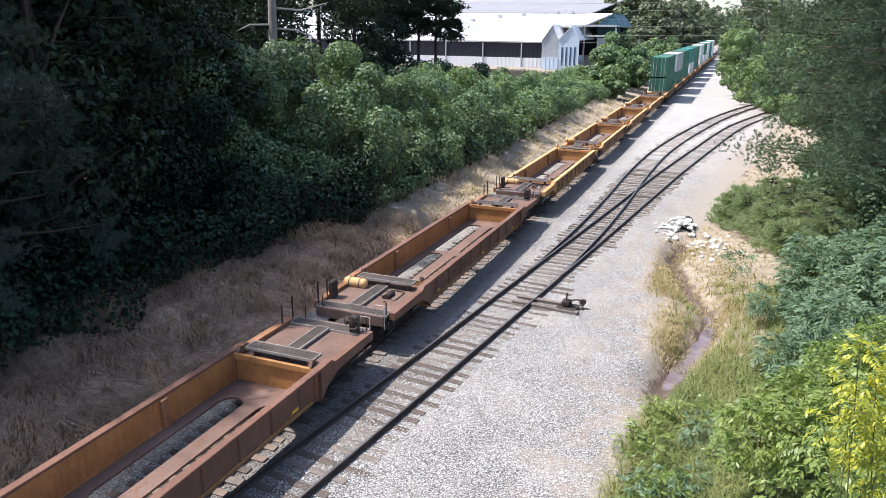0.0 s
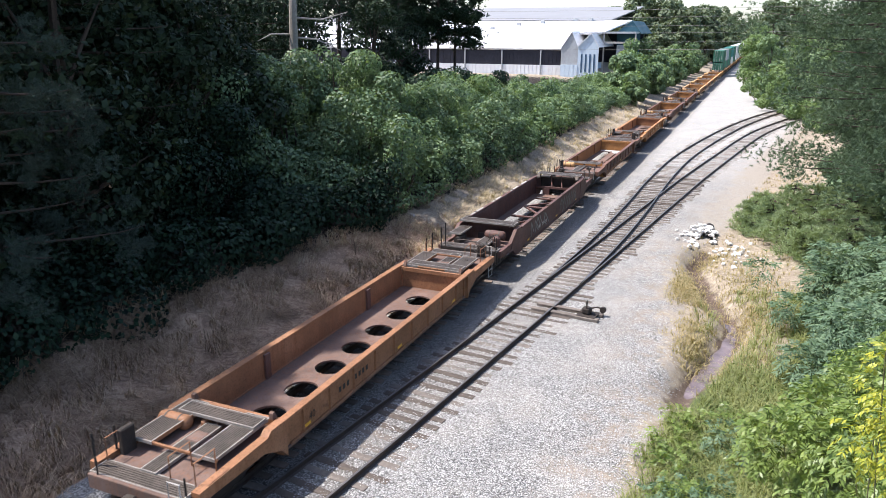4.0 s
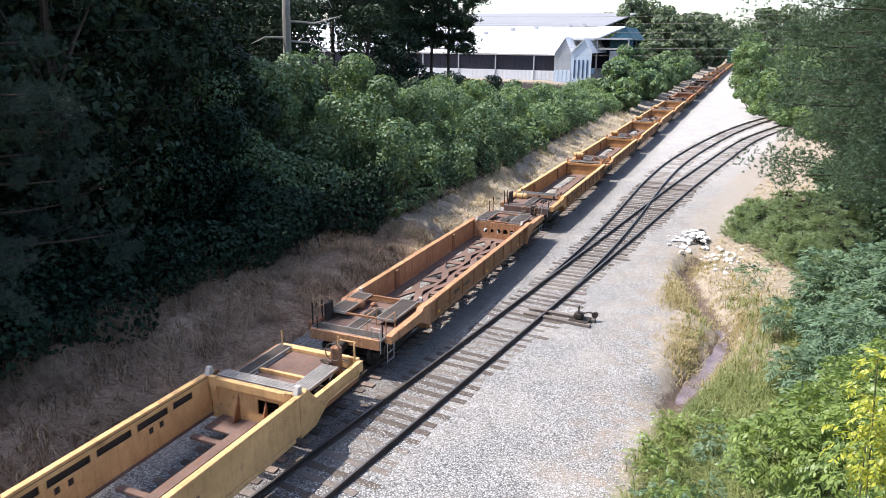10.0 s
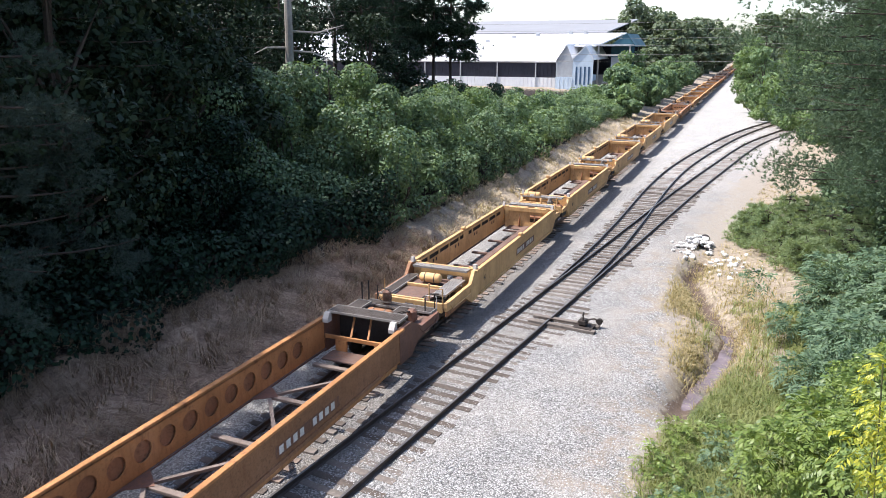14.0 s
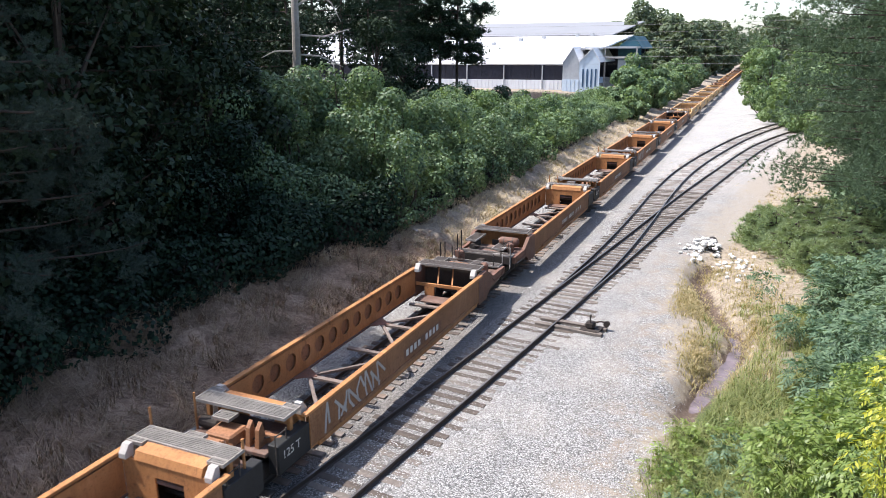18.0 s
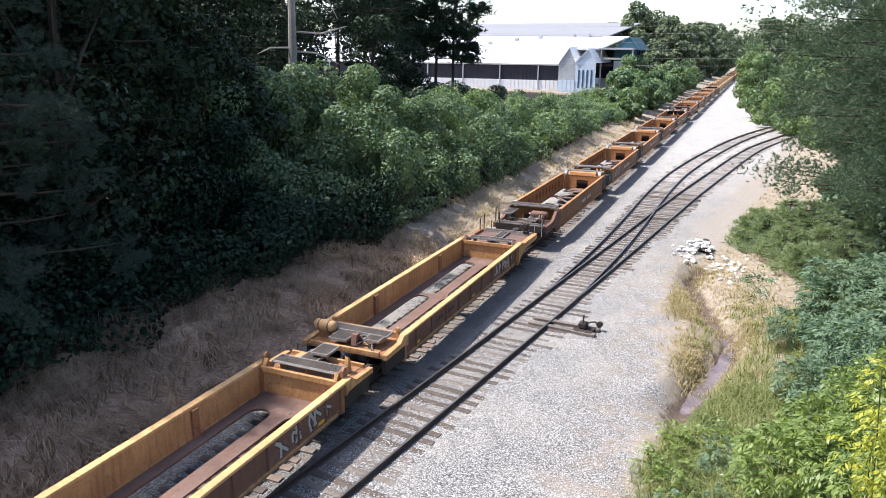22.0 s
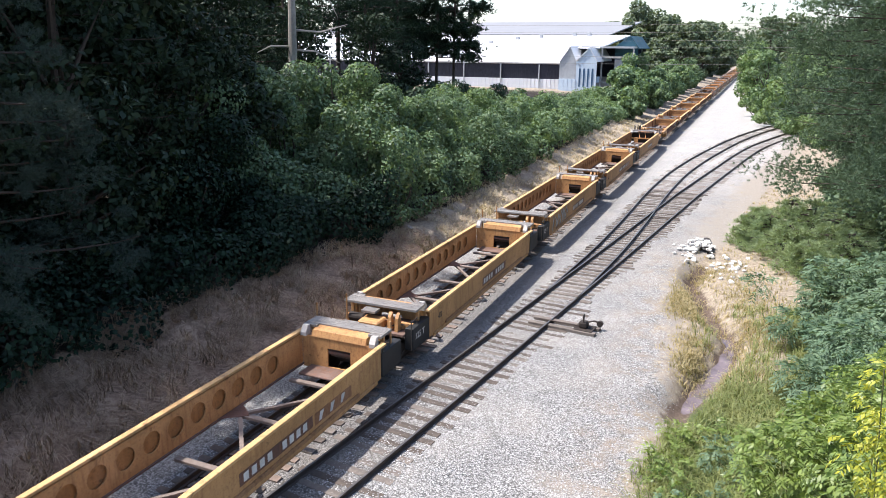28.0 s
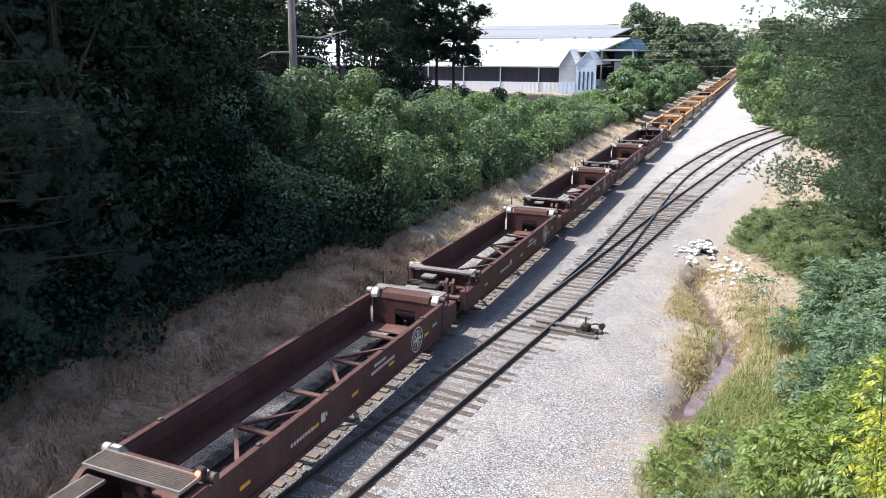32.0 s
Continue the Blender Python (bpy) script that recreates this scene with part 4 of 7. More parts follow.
    if joined:
        if sy > 0:
            part("step_plate", grating(-0.62, -0.05, *sorted((Y(0.95), Y(1.6))), 1.3, "y"), GRATE_DARK, unit)
            part("pipe_rail", Shape().tube([(-1.1, Y(0.24), 1.2), (-1.1, Y(0.24), top + 0.02), (1.05, Y(0.24), top + 0.02), (1.05, Y(0.24), 1.2)], 0.022, 6), GRATE, unit)
            part("raised_plate", grating(-0.35, 0.2, *sorted((Y(1.15), Y(1.85))), top + 0.1, "y"), GRATE_DARK, unit, "dark steel plate with a pale rim over the joint")
            part("plate_stand", box(-0.2, 0.05, 1.4, 1.52, 1.06, top + 0.03), paint, unit)
            part("cross_rim", box(-1.3, 1.3, end - 0.08, end, 1.08, 1.22), paint, unit)
            for sx in (-1, 1):
                part("corner_horn", Shape().prism([(Y(0.1), top), (Y(0.36), top), (Y(0.34), top + 0.22), (Y(0.24), top + 0.3), (Y(0.12), top + 0.22)], "x", sx * 1.34 - 0.05, sx * 1.34 + 0.05), RUSTED, unit, "rusty upright horn at the corner")
            hoses(unit, [(-0.9, Y(1.2), 1.1), (-0.3, Y(1.4), 1.2), (0.1, Y(1.4), 1.15), (-1.1, Y(0.9), 1.1)], 15, 4)
            part("bracket", box(-0.95, -0.7, 1.0, 1.5, 1.02, 1.24), paint, unit)
            part("guide_post", Shape().prism([(Y(0.85), 1.02), (Y(1.15), 1.02), (Y(1.1), 1.5), (Y(0.98), 1.62)], "x", 0.95, 1.07), paint, unit)
        else:
            tank(unit, -1.5, -0.7, Y(0.85), 1.5, 0.19, YELLOW_BRIGHT if paint in YELLOWS else RUSTED, "pale scuffed air reservoir")
            part("tank_stand", box(-1.3, -0.9, 0.75, 0.95, 1.06, 1.34), RUSTED, unit)
            part("step_plate", grating(-0.6, 0.0, *sorted((Y(0.75), Y(1.4))), 1.36, "y"), GRATE_DARK, unit)
            part("step_plate", grating(0.55, 1.05, *sorted((Y(0.75), Y(1.15))), 1.4, "y"), GRATE_DARK, unit)
            part("cross_rim", box(-1.3, 1.3, end - 0.08, end, 1.08, 1.2), paint, unit)
            part("valve_stand", Shape().prism([(Y(0.9), 1.02), (Y(1.3), 1.02), (Y(1.2), 1.5), (Y(1.0), 1.5)], "x", 0.1, 0.3), RUST_DARK, unit)
            for j in (0, 2):
                part("air_pipe", Shape().tube([(-0.1 + 0.12 * j, Y(0.8 + 0.12 * j), 1.34), (0.3 + 0.1 * j, Y(1.0), 1.42 + 0.03 * j), (0.75, Y(1.25 - 0.1 * j), 1.3), (0.95, Y(1.35), 1.1)], 0.022, 6), (GRATE_DARK, RUST_DARK, GRATE, GRIMY)[j], unit)
            part("valve", Shape().box(0.0, 0.35, *sorted((Y(0.85), Y(1.15))), 1.02, 1.3, 0.06), GRIMY, unit)
            hoses(unit, [(0.1, Y(1.0), 1.3), (0.5, Y(0.7), 1.2), (-0.5, Y(0.9), 1.2), (0.8, Y(1.1), 1.15), (0.3, Y(1.4), 1.2)], 5, 5)
            truck(unit, Y(1.95))
    else:
        part("end_walkway", grating(-1.3, 1.3, *sorted((Y(2.85), Y(3.3))), 1.16), GRATE_DARK, unit, "end walkway of dark steel bars")
        part("side_plate", grating(-0.28, 0.12, *sorted((Y(0.72), Y(2.85))), 1.12 if kind == "P" else 1.2, "y"), GRATE_DARK, unit)
        part("end_sill", box(-1.3, 1.3, 3.3, 3.42, 0.8, 1.16), DECK if kind != "P" else TAN, unit)
        part("coupler", Shape().box(-0.14, 0.14, *sorted((Y(3.42), Y(3.85))), 0.72, 1.0, 0.03).box(-0.2, 0.2, *sorted((Y(3.72), Y(3.93))), 0.68, 1.04, 0.05), GRIMY, unit)
        posts(unit, [(-1.38, Y(3.1), 0.9, 1.95, 0.028), (-1.38, Y(2.5), 0.9, 1.85, 0.028), (-1.05, Y(3.35), 0.9, 1.6, 0.02), (1.3, Y(3.2), 0.9, 1.6, 0.024)], GRIMY)
        part("handrail", Shape().tube([(1.0, Y(3.38), 1.1), (1.0, Y(3.38), 1.55), (1.32, Y(3.38), 1.55), (1.32, Y(3.38), 0.7)], 0.016, 6), PALE, unit)
        if sy > 0:
            brake_wheel(unit, 1.0, Y(2.95), 1.6, GRIMY)
            part("tread", box(-1.2, -0.85, 0.85, 2.3, 1.02, 1.1), DECK, unit)
        else:
            tank(unit, -1.55, -0.6, Y(0.95), 1.24, 0.19, YELLOW_BRIGHT if kind == "A" else RUSTED, "air reservoir on the end platform")
            hoses(unit, [(0.3, Y(1.0), 1.1), (0.9, Y(0.9), 1.12), (0.6, Y(2.0), 1.1), (-0.4, Y(1.3), 1.1), (0.9, Y(1.8), 1.1)], 8, 5)
            part("brake_cylinder", Shape().tube([(0.55, Y(1.2), 1.14), (0.55, Y(1.75), 1.14)], 0.13, 12), GRIMY, unit)
            part("box_frame", box(-1.32, -1.16, 2.1, 2.5, 1.02, 1.75, 0.03), GRIMY, unit)
        if kind in "HPM":
            part("side_plate", grating(-1.34, -0.72, *sorted((Y(0.15), Y(2.1))), top, "y"), GRATE_DARK, unit)
            part("side_plate", grating(0.52, 1.14, *sorted((Y(0.15), Y(2.1))), top, "y"), GRATE_DARK, unit)
            for x in (-0.7, 0.5):
                part("plate_rim", box(x - 0.02, x + 0.02, 0.12, 2.12, top - 0.1, top + 0.01), RUSTED, unit)
            for d in (0.16, 2.08):
                part("cross_bar", box(-1.34, 1.2, d - 0.03, d + 0.03, top - 0.08, top - 0.005), RUSTED, unit)
            part("truck_hood", box(-0.35, 0.2, 1.0, 1.6, 1.02, 1.22, 0.1), GRIMY if kind == "P" else DECK, unit)
            part("valve", box(-0.5, -0.3, 0.5, 0.75, 1.02, 1.26, 0.05), RUSTED, unit)
            for x in (-1.3, 0.55, 1.25):
                part("grab_iron", Shape().tube([(x, Y(2.2), 1.1), (x, Y(2.2), 1.72), (x, Y(2.85), 1.72), (x, Y(2.85), 1.1)], 0.018, 6), RUSTED if kind != "P" else TAN, unit)
            part("side_step", Shape().tube([(1.45, Y(2.7), 1.0), (1.45, Y(2.7), 0.35), (1.45, Y(3.15), 0.35), (1.45, Y(3.15), 1.0)], 0.02, 6).tube([(1.45, Y(2.7), 0.65), (1.45, Y(3.15), 0.65)], 0.02, 6), PALE, unit)
        stirrup(unit, 1.42, Y(3.1), GRATE_DARK)
        truck(unit, Y(1.9))


def tray_end(unit, sy, Y, box, paint, top):
    """Coupler end of the high yellow cars: a rusty tray between low chords, gratings on both sides."""
    part("walkway", grating(-1.2, 1.2, *sorted((Y(0.14), Y(0.46))), top - 0.02), GRATE, unit, "narrow grey grating behind the end wall")
    part("end_deck", box(-0.95, 0.6, 0.46, 3.2, 1.0, 1.08), DECK, unit, "rust brown tray of the end platform")
    for d in (0.7, 1.6, 3.2):
        part("cross_rim", box(-0.95, 0.6, d - 0.05, d + 0.05, 1.08, 1.2), paint if d > 1 else DECK, unit)
    part("side_plate", grating(-1.36, -0.97, *sorted((Y(0.5), Y(3.2))), 1.2, "y"), GRATE_DARK, unit)
    part("side_plate", grating(0.62, 1.12, *sorted((Y(0.5), Y(2.5))), 1.2, "y"), GRATE, unit)
    for sx in (-1, 1):
        part("end_chord", Shape().prism([(Y(0.0), top), (Y(0.35), top), (Y(0.75), 1.16), (Y(3.3), 1.16), (Y(3.3), 0.84), (Y(1.4), 0.78), (Y(0.7), 0.36), (Y(0.0), 0.34)], "x", *sorted((sx * 1.38, sx * 1.52))), paint if sx > 0 else RUSTED, unit)
    part("lower_side", box(1.36, 1.46, 0.8, 3.1, 0.55, 0.84), RUSTED, unit, "rusty grimy side below the chord")
    part("side_rail", Shape().tube([(1.56, Y(0.9), 1.0), (1.6, Y(1.0), 0.86), (1.6, Y(2.9), 0.86), (1.56, Y(3.0), 1.0)], 0.02, 6), paint, unit)
    part("drain", box(0.05, 0.4, 1.0, 1.25, 1.08, 1.13), GRIMY, unit)
    part("end_sill", box(-1.36, 1.36, 3.3, 3.42, 0.8, 1.18), paint, unit)
    part("coupler", Shape().box(-0.14, 0.14, *sorted((Y(3.42), Y(3.85))), 0.72, 1.0, 0.03).box(-0.2, 0.2, *sorted((Y(3.72), Y(3.93))), 0.68, 1.04, 0.05), GRIMY, unit)
    posts(unit, [(-1.2, Y(3.1), 1.0, 1.75, 0.022), (0.75, Y(3.2), 1.0, 1.85, 0.03), (1.3, Y(3.2), 1.0, 1.7, 0.03)], paint)
    part("handrail", Shape().tube([(0.75, Y(3.3), 1.7), (1.3, Y(3.3), 1.7)], 0.018, 6), paint, unit)
    if sy > 0:
        brake_wheel(unit, 0.95, Y(2.75), 1.62, RUSTED)
    else:
        tank(unit, -0.6, 0.35, Y(1.1), 1.34, 0.2, paint, "pale yellow air reservoir")
    hoses(unit, [(0.3, Y(2.9), 1.1), (0.9, Y(2.6), 1.25), (1.2, Y(3.0), 1.15), (0.7, Y(3.2), 1.1)], 21, 5)
    part("side_step", Shape().tube([(1.45, Y(2.8), 0.9), (1.45, Y(2.8), 0.35), (1.45, Y(3.2), 0.35), (1.45, Y(3.2), 0.9)], 0.02, 6), GRATE_DARK, unit)
    truck(unit, Y(1.95))


def high_end(unit, kind, sy, joined, paint, top):
    """End of the high-sided cars: deep bulkhead, pale corner guides, wide gratings, side ladder."""
    def Y(d):
        return sy * (WELL + d)

    def box(x0, x1, d0, d1, z0, z1, c=0.012):
        a, b = sorted((Y(d0), Y(d1)))
        return Shape().box(x0, x1, a, b, z0, z1, c)

    def put(u, v, w):
        return (u, Y(0.0) + sy * w, v)
    inner = HALF - 0.14
    guide = {"B": PALE, "C": PALE, "M": GRATE_DARK, "G": paint}[kind]
    if kind == "G":
        s = box(-inner, 0.15, 0.0, 0.05, 0.34, top - 0.02, 0)
        for x0, x1, z0, z1 in ((0.15, 0.85, 0.34, 0.74), (0.15, 0.85, 1.18, top - 0.02), (0.85, inner, 0.34, top - 0.02)):
            s.box(x0, x1, *sorted((Y(0.0), Y(0.05))), z0, z1)
        bulk = part("bulkhead", s, paint, unit)
        part("bulkhead_flange", box(-inner, inner, -0.1, 0.0, top - 0.26, top - 0.02), paint, bulk)
        for x in (-0.45, 0.45):
            part("gusset", Shape().prism([(Y(0.0), 1.2), (Y(-0.3), 0.5), (Y(0.0), 0.42)], "x", x - 0.02, x + 0.02), RUSTED, bulk)
        for sx in (-1, 1):
            part("corner_bracket", Shape().prism([(Y(-0.12), top + 0.02), (Y(0.0), top + 0.02), (Y(0.0), 0.9), (Y(-0.06), 0.9)], "x", sx * 1.22 - 0.1, sx * 1.22 + 0.1), paint, bulk)
            part("container_guide", Shape().prism([(Y(-0.08), top), (Y(0.16), top), (Y(0.12), top + 0.2), (Y(0.0), top + 0.2)], "x", sx * 1.42 - 0.07, sx * 1.42 + 0.07), PALE, unit)
    elif joined or sy < 0:
        s = Shape()
        s.box(-inner, -0.42, *sorted((Y(0.0), Y(0.05))), 0.36, top - 0.1).box(0.42, inner, *sorted((Y(0.0), Y(0.05))), 0.36, top - 0.1).box(-0.42, 0.42, *sorted((Y(0.0), Y(0.05))), 1.12, top - 0.1)
        s.box(-0.42, 0.42, *sorted((Y(0.0), Y(0.05))), 0.36, 0.48)
        bulk = part("bulkhead", s, paint, unit, "end wall of the well with a square opening")
        part("hood", Shape().prism([(Y(-0.02), top - 0.1), (Y(0.05), top + 0.10), (Y(0.42), top + 0.16), (Y(0.42), top - 0.1)], "x", -0.98, 0.98), paint, bulk)
        # dark board behind the opening paints its shade
        part("shade_board", box(-0.5, 0.5, 0.7, 0.76, 0.4, 1.2), GRIMY, bulk)
        part("inner_bar", box(-0.42, 0.42, 0.2, 0.26, 0.78, 0.86), GRATE_DARK, bulk)
    else:
        bulk = part("end_beam", box(-inner, inner, 0.0, 0.08, 0.86, 1.0), paint, unit)
        part("bulkhead_post", box(-0.95, -0.5, 0.0, 0.06, 0.36, 0.86), paint, bulk)
        part("bulkhead_post", box(0.55, 0.95, 0.0, 0.06, 0.36, 0.86), paint, bulk)
        for x in (-0.35, 0.3):
            part("brace", Shape().beam((x, Y(0.05), 1.0), (x - 0.3, Y(0.95), 1.62), 0.06, 0.06), paint, bulk)
        # dark board paints the shade inside the open end
        part("shade_board", box(-inner, inner, 1.0, 1.05, 0.5, 1.5), GRIMY, bulk)
    if kind != "G":
        for sx in (-1, 1):
            w, up = (0.13, 0.20) if kind == "B" else (0.10, 0.22)
            part("container_guide", Shape().prism([(Y(-0.10), top - 0.10), (Y(0.16), top - 0.10), (Y(0.16), top + up), (Y(0.04), top + up), (Y(-0.10), top + 0.02)], "x", sx * 1.25 - w, sx * 1.25 + w), guide, unit, "pale scuffed container corner guide" if guide is PALE else "")
        if kind == "B":
            for sx in (-1, 1):
                part("roller", Shape().tube([(sx * 1.42, Y(0.1), top + 0.10), (sx * 1.6, Y(0.1), top + 0.10)], 0.11, 12), PALE if sx < 0 else GRATE_DARK, unit)
    wz = top + (0.19 if kind != "G" else 0.03)
    if joined:
        m = {"B": GRATE, "C": GRATE if paint is not ORANGE else GRATE_MID, "G": GRATE, "M": GRATE_DARK}[kind]
        part("walkway", grating(-1.38 if kind != "G" else -1.2, 1.38 if kind != "G" else 1.2, *sorted((Y(0.42), Y(0.92 if kind != "B" else 0.66))), wz), m, unit, "grey steel grating walkway across the car")
        part("end_deck", box(-1.2, 1.2, 0.05, 1.5, 0.92, 1.02), DECK if kind != "G" else RUSTED, unit)
        if kind == "G":
            for sx in (-1, 1):
                c = part("end_chord", Shape().prism([(Y(0.0), top), (Y(0.12), top), (Y(0.45), 1.22), (Y(1.6), 1.14), (Y(1.6), 0.94), (Y(0.6), 0.9), (Y(0.2), 0.6), (Y(0.0), 0.34)], "x", *sorted((sx * 1.38, sx * 1.50))), paint, unit)
                part("side_block", Shape().box(*sorted((sx * 1.30, sx * 1.42)), *sorted((Y(0.4), Y(1.5))), 0.6, 0.93), GRIMY, c, "dark block below the chord")
            part("end_plate", box(-1.38, 1.38, 1.5, 1.58, 0.86, 1.3), paint, unit)
            if sy < 0:
                for d in (0.5, 0.95, 1.3):
                    part("cross_beam", box(-1.38, 1.0, d - 0.05, d + 0.05, 1.2, 1.3), paint, unit)
                t = tank(unit, -1.2, -0.15, Y(0.62), 1.66, 0.21, YELLOW_BRIGHT, "pale yellow air reservoir")
                part("tank_plate", box(-0.78, -0.5, 0.83, 0.836, 1.58, 1.76, 0), WHITEP, t)
                for x in (-1.0, -0.35):
                    part("saddle", box(x - 0.05, x + 0.05, 0.5, 0.74, 1.28, 1.48), paint, unit)
                for j, d in enumerate((0.36, 0.5, 0.66, 0.82)):
                    z = 1.44 + 0.06 * (j % 2)
                    part("air_pipe", Shape().tube([(-0.2 + 0.1 * j, Y(d), z), (0.5, Y(d + 0.05), z + 0.04), (0.85, Y(d), z - 0.02), (0.95, Y(d + 0.12), 1.2)], 0.022, 6), YELLOW_BRIGHT if j % 2 else PALE, unit)
                part("valve", Shape().box(0.38, 0.72, *sorted((Y(0.95), Y(1.2))), 1.2, 1.52, 0.08), GRATE_MID, unit)
                part("valve_cap", Shape().tube([(0.55, Y(1.08), 1.5), (0.55, Y(1.08), 1.66)], [0.12, 0.09], 10), GRATE, unit)
                part("stanchion", Shape().prism([(Y(1.05), 1.0), (Y(1.4), 1.0), (Y(1.3), 1.72), (Y(1.2), 1.72)], "x", 0.98, 1.06), paint, unit)
                part("stanchion", Shape().prism([(Y(1.05), 1.0), (Y(1.4), 1.0), (Y(1.3), 1.60), (Y(1.2), 1.60)], "x", 0.0, 0.08), paint, unit)
                part("side_hood", box(0.75, 1.36, 1.1, 1.5, 1.02, 1.34, 0.08), RUSTED, unit, "rusty rounded hood beside the joint")
            else:
                for a, b in (((-1.25, 0.55), (-0.1, 1.5)), ((-0.1, 0.55), (-1.25, 1.5)), ((0.35, 0.5), (0.1, 1.5))):
                    part("diagonal_beam", Shape().beam((a[0], Y(a[1]), 1.32), (b[0], Y(b[1]), 1.32), 0.13, 0.09), paint, unit)
                part("side_tray", box(-1.3, -0.9, 0.95, 1.5, 1.02, 1.22), paint, unit)
                part("side_hood", box(0.55, 1.3, 0.6, 1.45, 1.02, 1.2, 0.05), RUSTED, unit, "rusty plate beside the joint")
                part("drain", box(0.75, 1.05, 0.9, 1.15, 1.2, 1.24), GRIMY, unit)
                part("stanchion", Shape().prism([(Y(1.1), 1.0), (Y(1.5), 1.0), (Y(1.42), 1.62), (Y(1.3), 1.62)], "x", 1.18, 1.28), paint, unit)
        else:
            for sx in (-1, 1):
                part("walkway_wing", grating(*sorted((sx * 0.98, sx * 1.38)), *sorted((Y(0.24), Y(0.42))), wz), m, unit)
                part("walkway_leg", box(*sorted((sx * 1.22, sx * 1.34)), 0.5, 0.62, 1.02, wz - 0.06), paint, unit)
            part("step_plate", grating(-0.5, -0.02, *sorted((Y(0.95), Y(1.3))), wz - 0.14), m, unit)
            worn = RUSTED if paint is ORANGE else paint
            part("end_box", box(-0.5, 0.3, 0.95, 1.65, 1.02, 1.36, 0.05), worn if kind == "C" else GRIMY, unit)
            part("cross_beam", box(-1.3, 1.3, 0.9, 1.02, 1.02, 1.26), worn, unit)
            part("brake_cylinder", Shape().tube([(-1.15, Y(1.0), 1.2), (-0.6, Y(1.0), 1.2), (-0.5, Y(1.0), 1.2)], [0.16, 0.16, 0.06], 12), GRIMY, unit)
            part("pull_rod", Shape().tube([(-0.5, Y(1.0), 1.2), (0.4, Y(1.1), 1.3), (1.1, Y(0.8), 1.24)], 0.025, 6), RUST_DARK, unit)
            part("yoke", Shape().prism([(Y(1.0), 1.02), (Y(1.35), 1.02), (Y(1.3), 1.5), (Y(1.15), 1.66)], "x", 0.5, 0.62).prism([(Y(1.0), 1.02), (Y(1.35), 1.02), (Y(1.3), 1.5), (Y(1.15), 1.66)], "x", 0.78, 0.9), worn, unit)
            posts(unit, [(-1.42, Y(1.0), 1.0, 2.2, 0.03), (1.36, Y(0.95), 0.7, 2.0, 0.035)] if sy > 0 else [(-1.2, Y(1.15), 1.0, 2.05, 0.03)], paint if kind == "C" else GRIMY)
            part("end_plate", box(1.2, 1.52, 0.06, 1.4, 0.45, 1.25, 0.02), BLACKP if kind == "C" else paint, unit)
            if sy < 0 and kind == "C":
                writing("125 T", 0.32, WHITEP, unit, pose(1.526, Y(1.25), 0.82, 90, 0, 90), "white stencilled figures")
            ladder(unit, 1.46, Y(0.45) if sy > 0 else Y(1.2), 0.45, top, GRATE_DARK)
        hoses(unit, [(0.4, Y(1.2), 1.1), (1.0, Y(1.0), 1.2), (0.2, Y(1.6), 1.05), (-0.7, Y(1.2), 1.1)], 9, 4)
        if sy < 0:
            truck(unit, Y(1.95))
    else:
        if kind == "G":
            tray_end(unit, sy, Y, box, paint, top)
            return
        m = GRATE if kind == "C" and paint is not ORANGE else GRATE_DARK
        paint = RUST_DARK if paint is ORANGE else paint
        part("walkway", grating(-1.34, 1.34, *sorted((Y(0.3), Y(0.9))), wz), m, unit, "wide steel grating over the end of the well")
        part("end_deck", box(-1.3, 1.3, 1.1, 3.1, 0.92, 1.02), DECK, unit, "dirty end platform")
        for sx in (-1, 1):
            part("end_chord", Shape().prism([(Y(0.0), top), (Y(0.9), top), (Y(1.7), 1.12), (Y(3.2), 1.12), (Y(3.2), 0.82), (Y(1.4), 0.7), (Y(0.9), 0.34), (Y(0.0), 0.34)], "x", *sorted((sx * 1.36, sx * 1.52))), paint, unit)
        part("end_walkway", grating(-1.34, 1.34, *sorted((Y(2.85), Y(3.3))), 1.18), m, unit, "end walkway of steel bars")
        part("side_plate", grating(-1.3, -0.8, *sorted((Y(0.9), Y(2.3))), 1.5 if kind != "G" else 1.2, "y"), m, unit)
        part("side_plate", grating(0.2, 0.75, *sorted((Y(1.7), Y(2.7))), 1.3, "y"), m, unit)
        part("end_sill", box(-1.3, 1.3, 3.3, 3.42, 0.8, 1.16), GRIMY, unit)
        part("coupler", Shape().box(-0.14, 0.14, *sorted((Y(3.42), Y(3.85))), 0.72, 1.0, 0.03).box(-0.2, 0.2, *sorted((Y(3.72), Y(3.93))), 0.68, 1.04, 0.05), GRIMY, unit)
        tank(unit, -0.5 if sy > 0 else 0.15, 0.5 if sy > 0 else 1.15, Y(1.5), 1.38, 0.22, {"C": paint if sy < 0 else RUSTED, "B": MAROON, "M": MAROON, "G": YELLOW_BRIGHT}[kind], "air reservoir strapped to the platform")
        part("valve", Shape().box(0.75, 1.1, *sorted((Y(2.0), Y(2.3))), 1.02, 1.5, 0.08), paint if kind != "B" else GRIMY, unit)
        part("brake_cylinder", Shape().tube([(-0.9, Y(1.7), 1.2), (-0.9, Y(2.5), 1.2)], 0.16, 12), GRIMY, unit)
        part("lever_rod", Shape().tube([(-0.4, Y(2.7), 1.25), (0.9, Y(2.2), 1.3)], 0.02, 6), GRATE_DARK, unit)
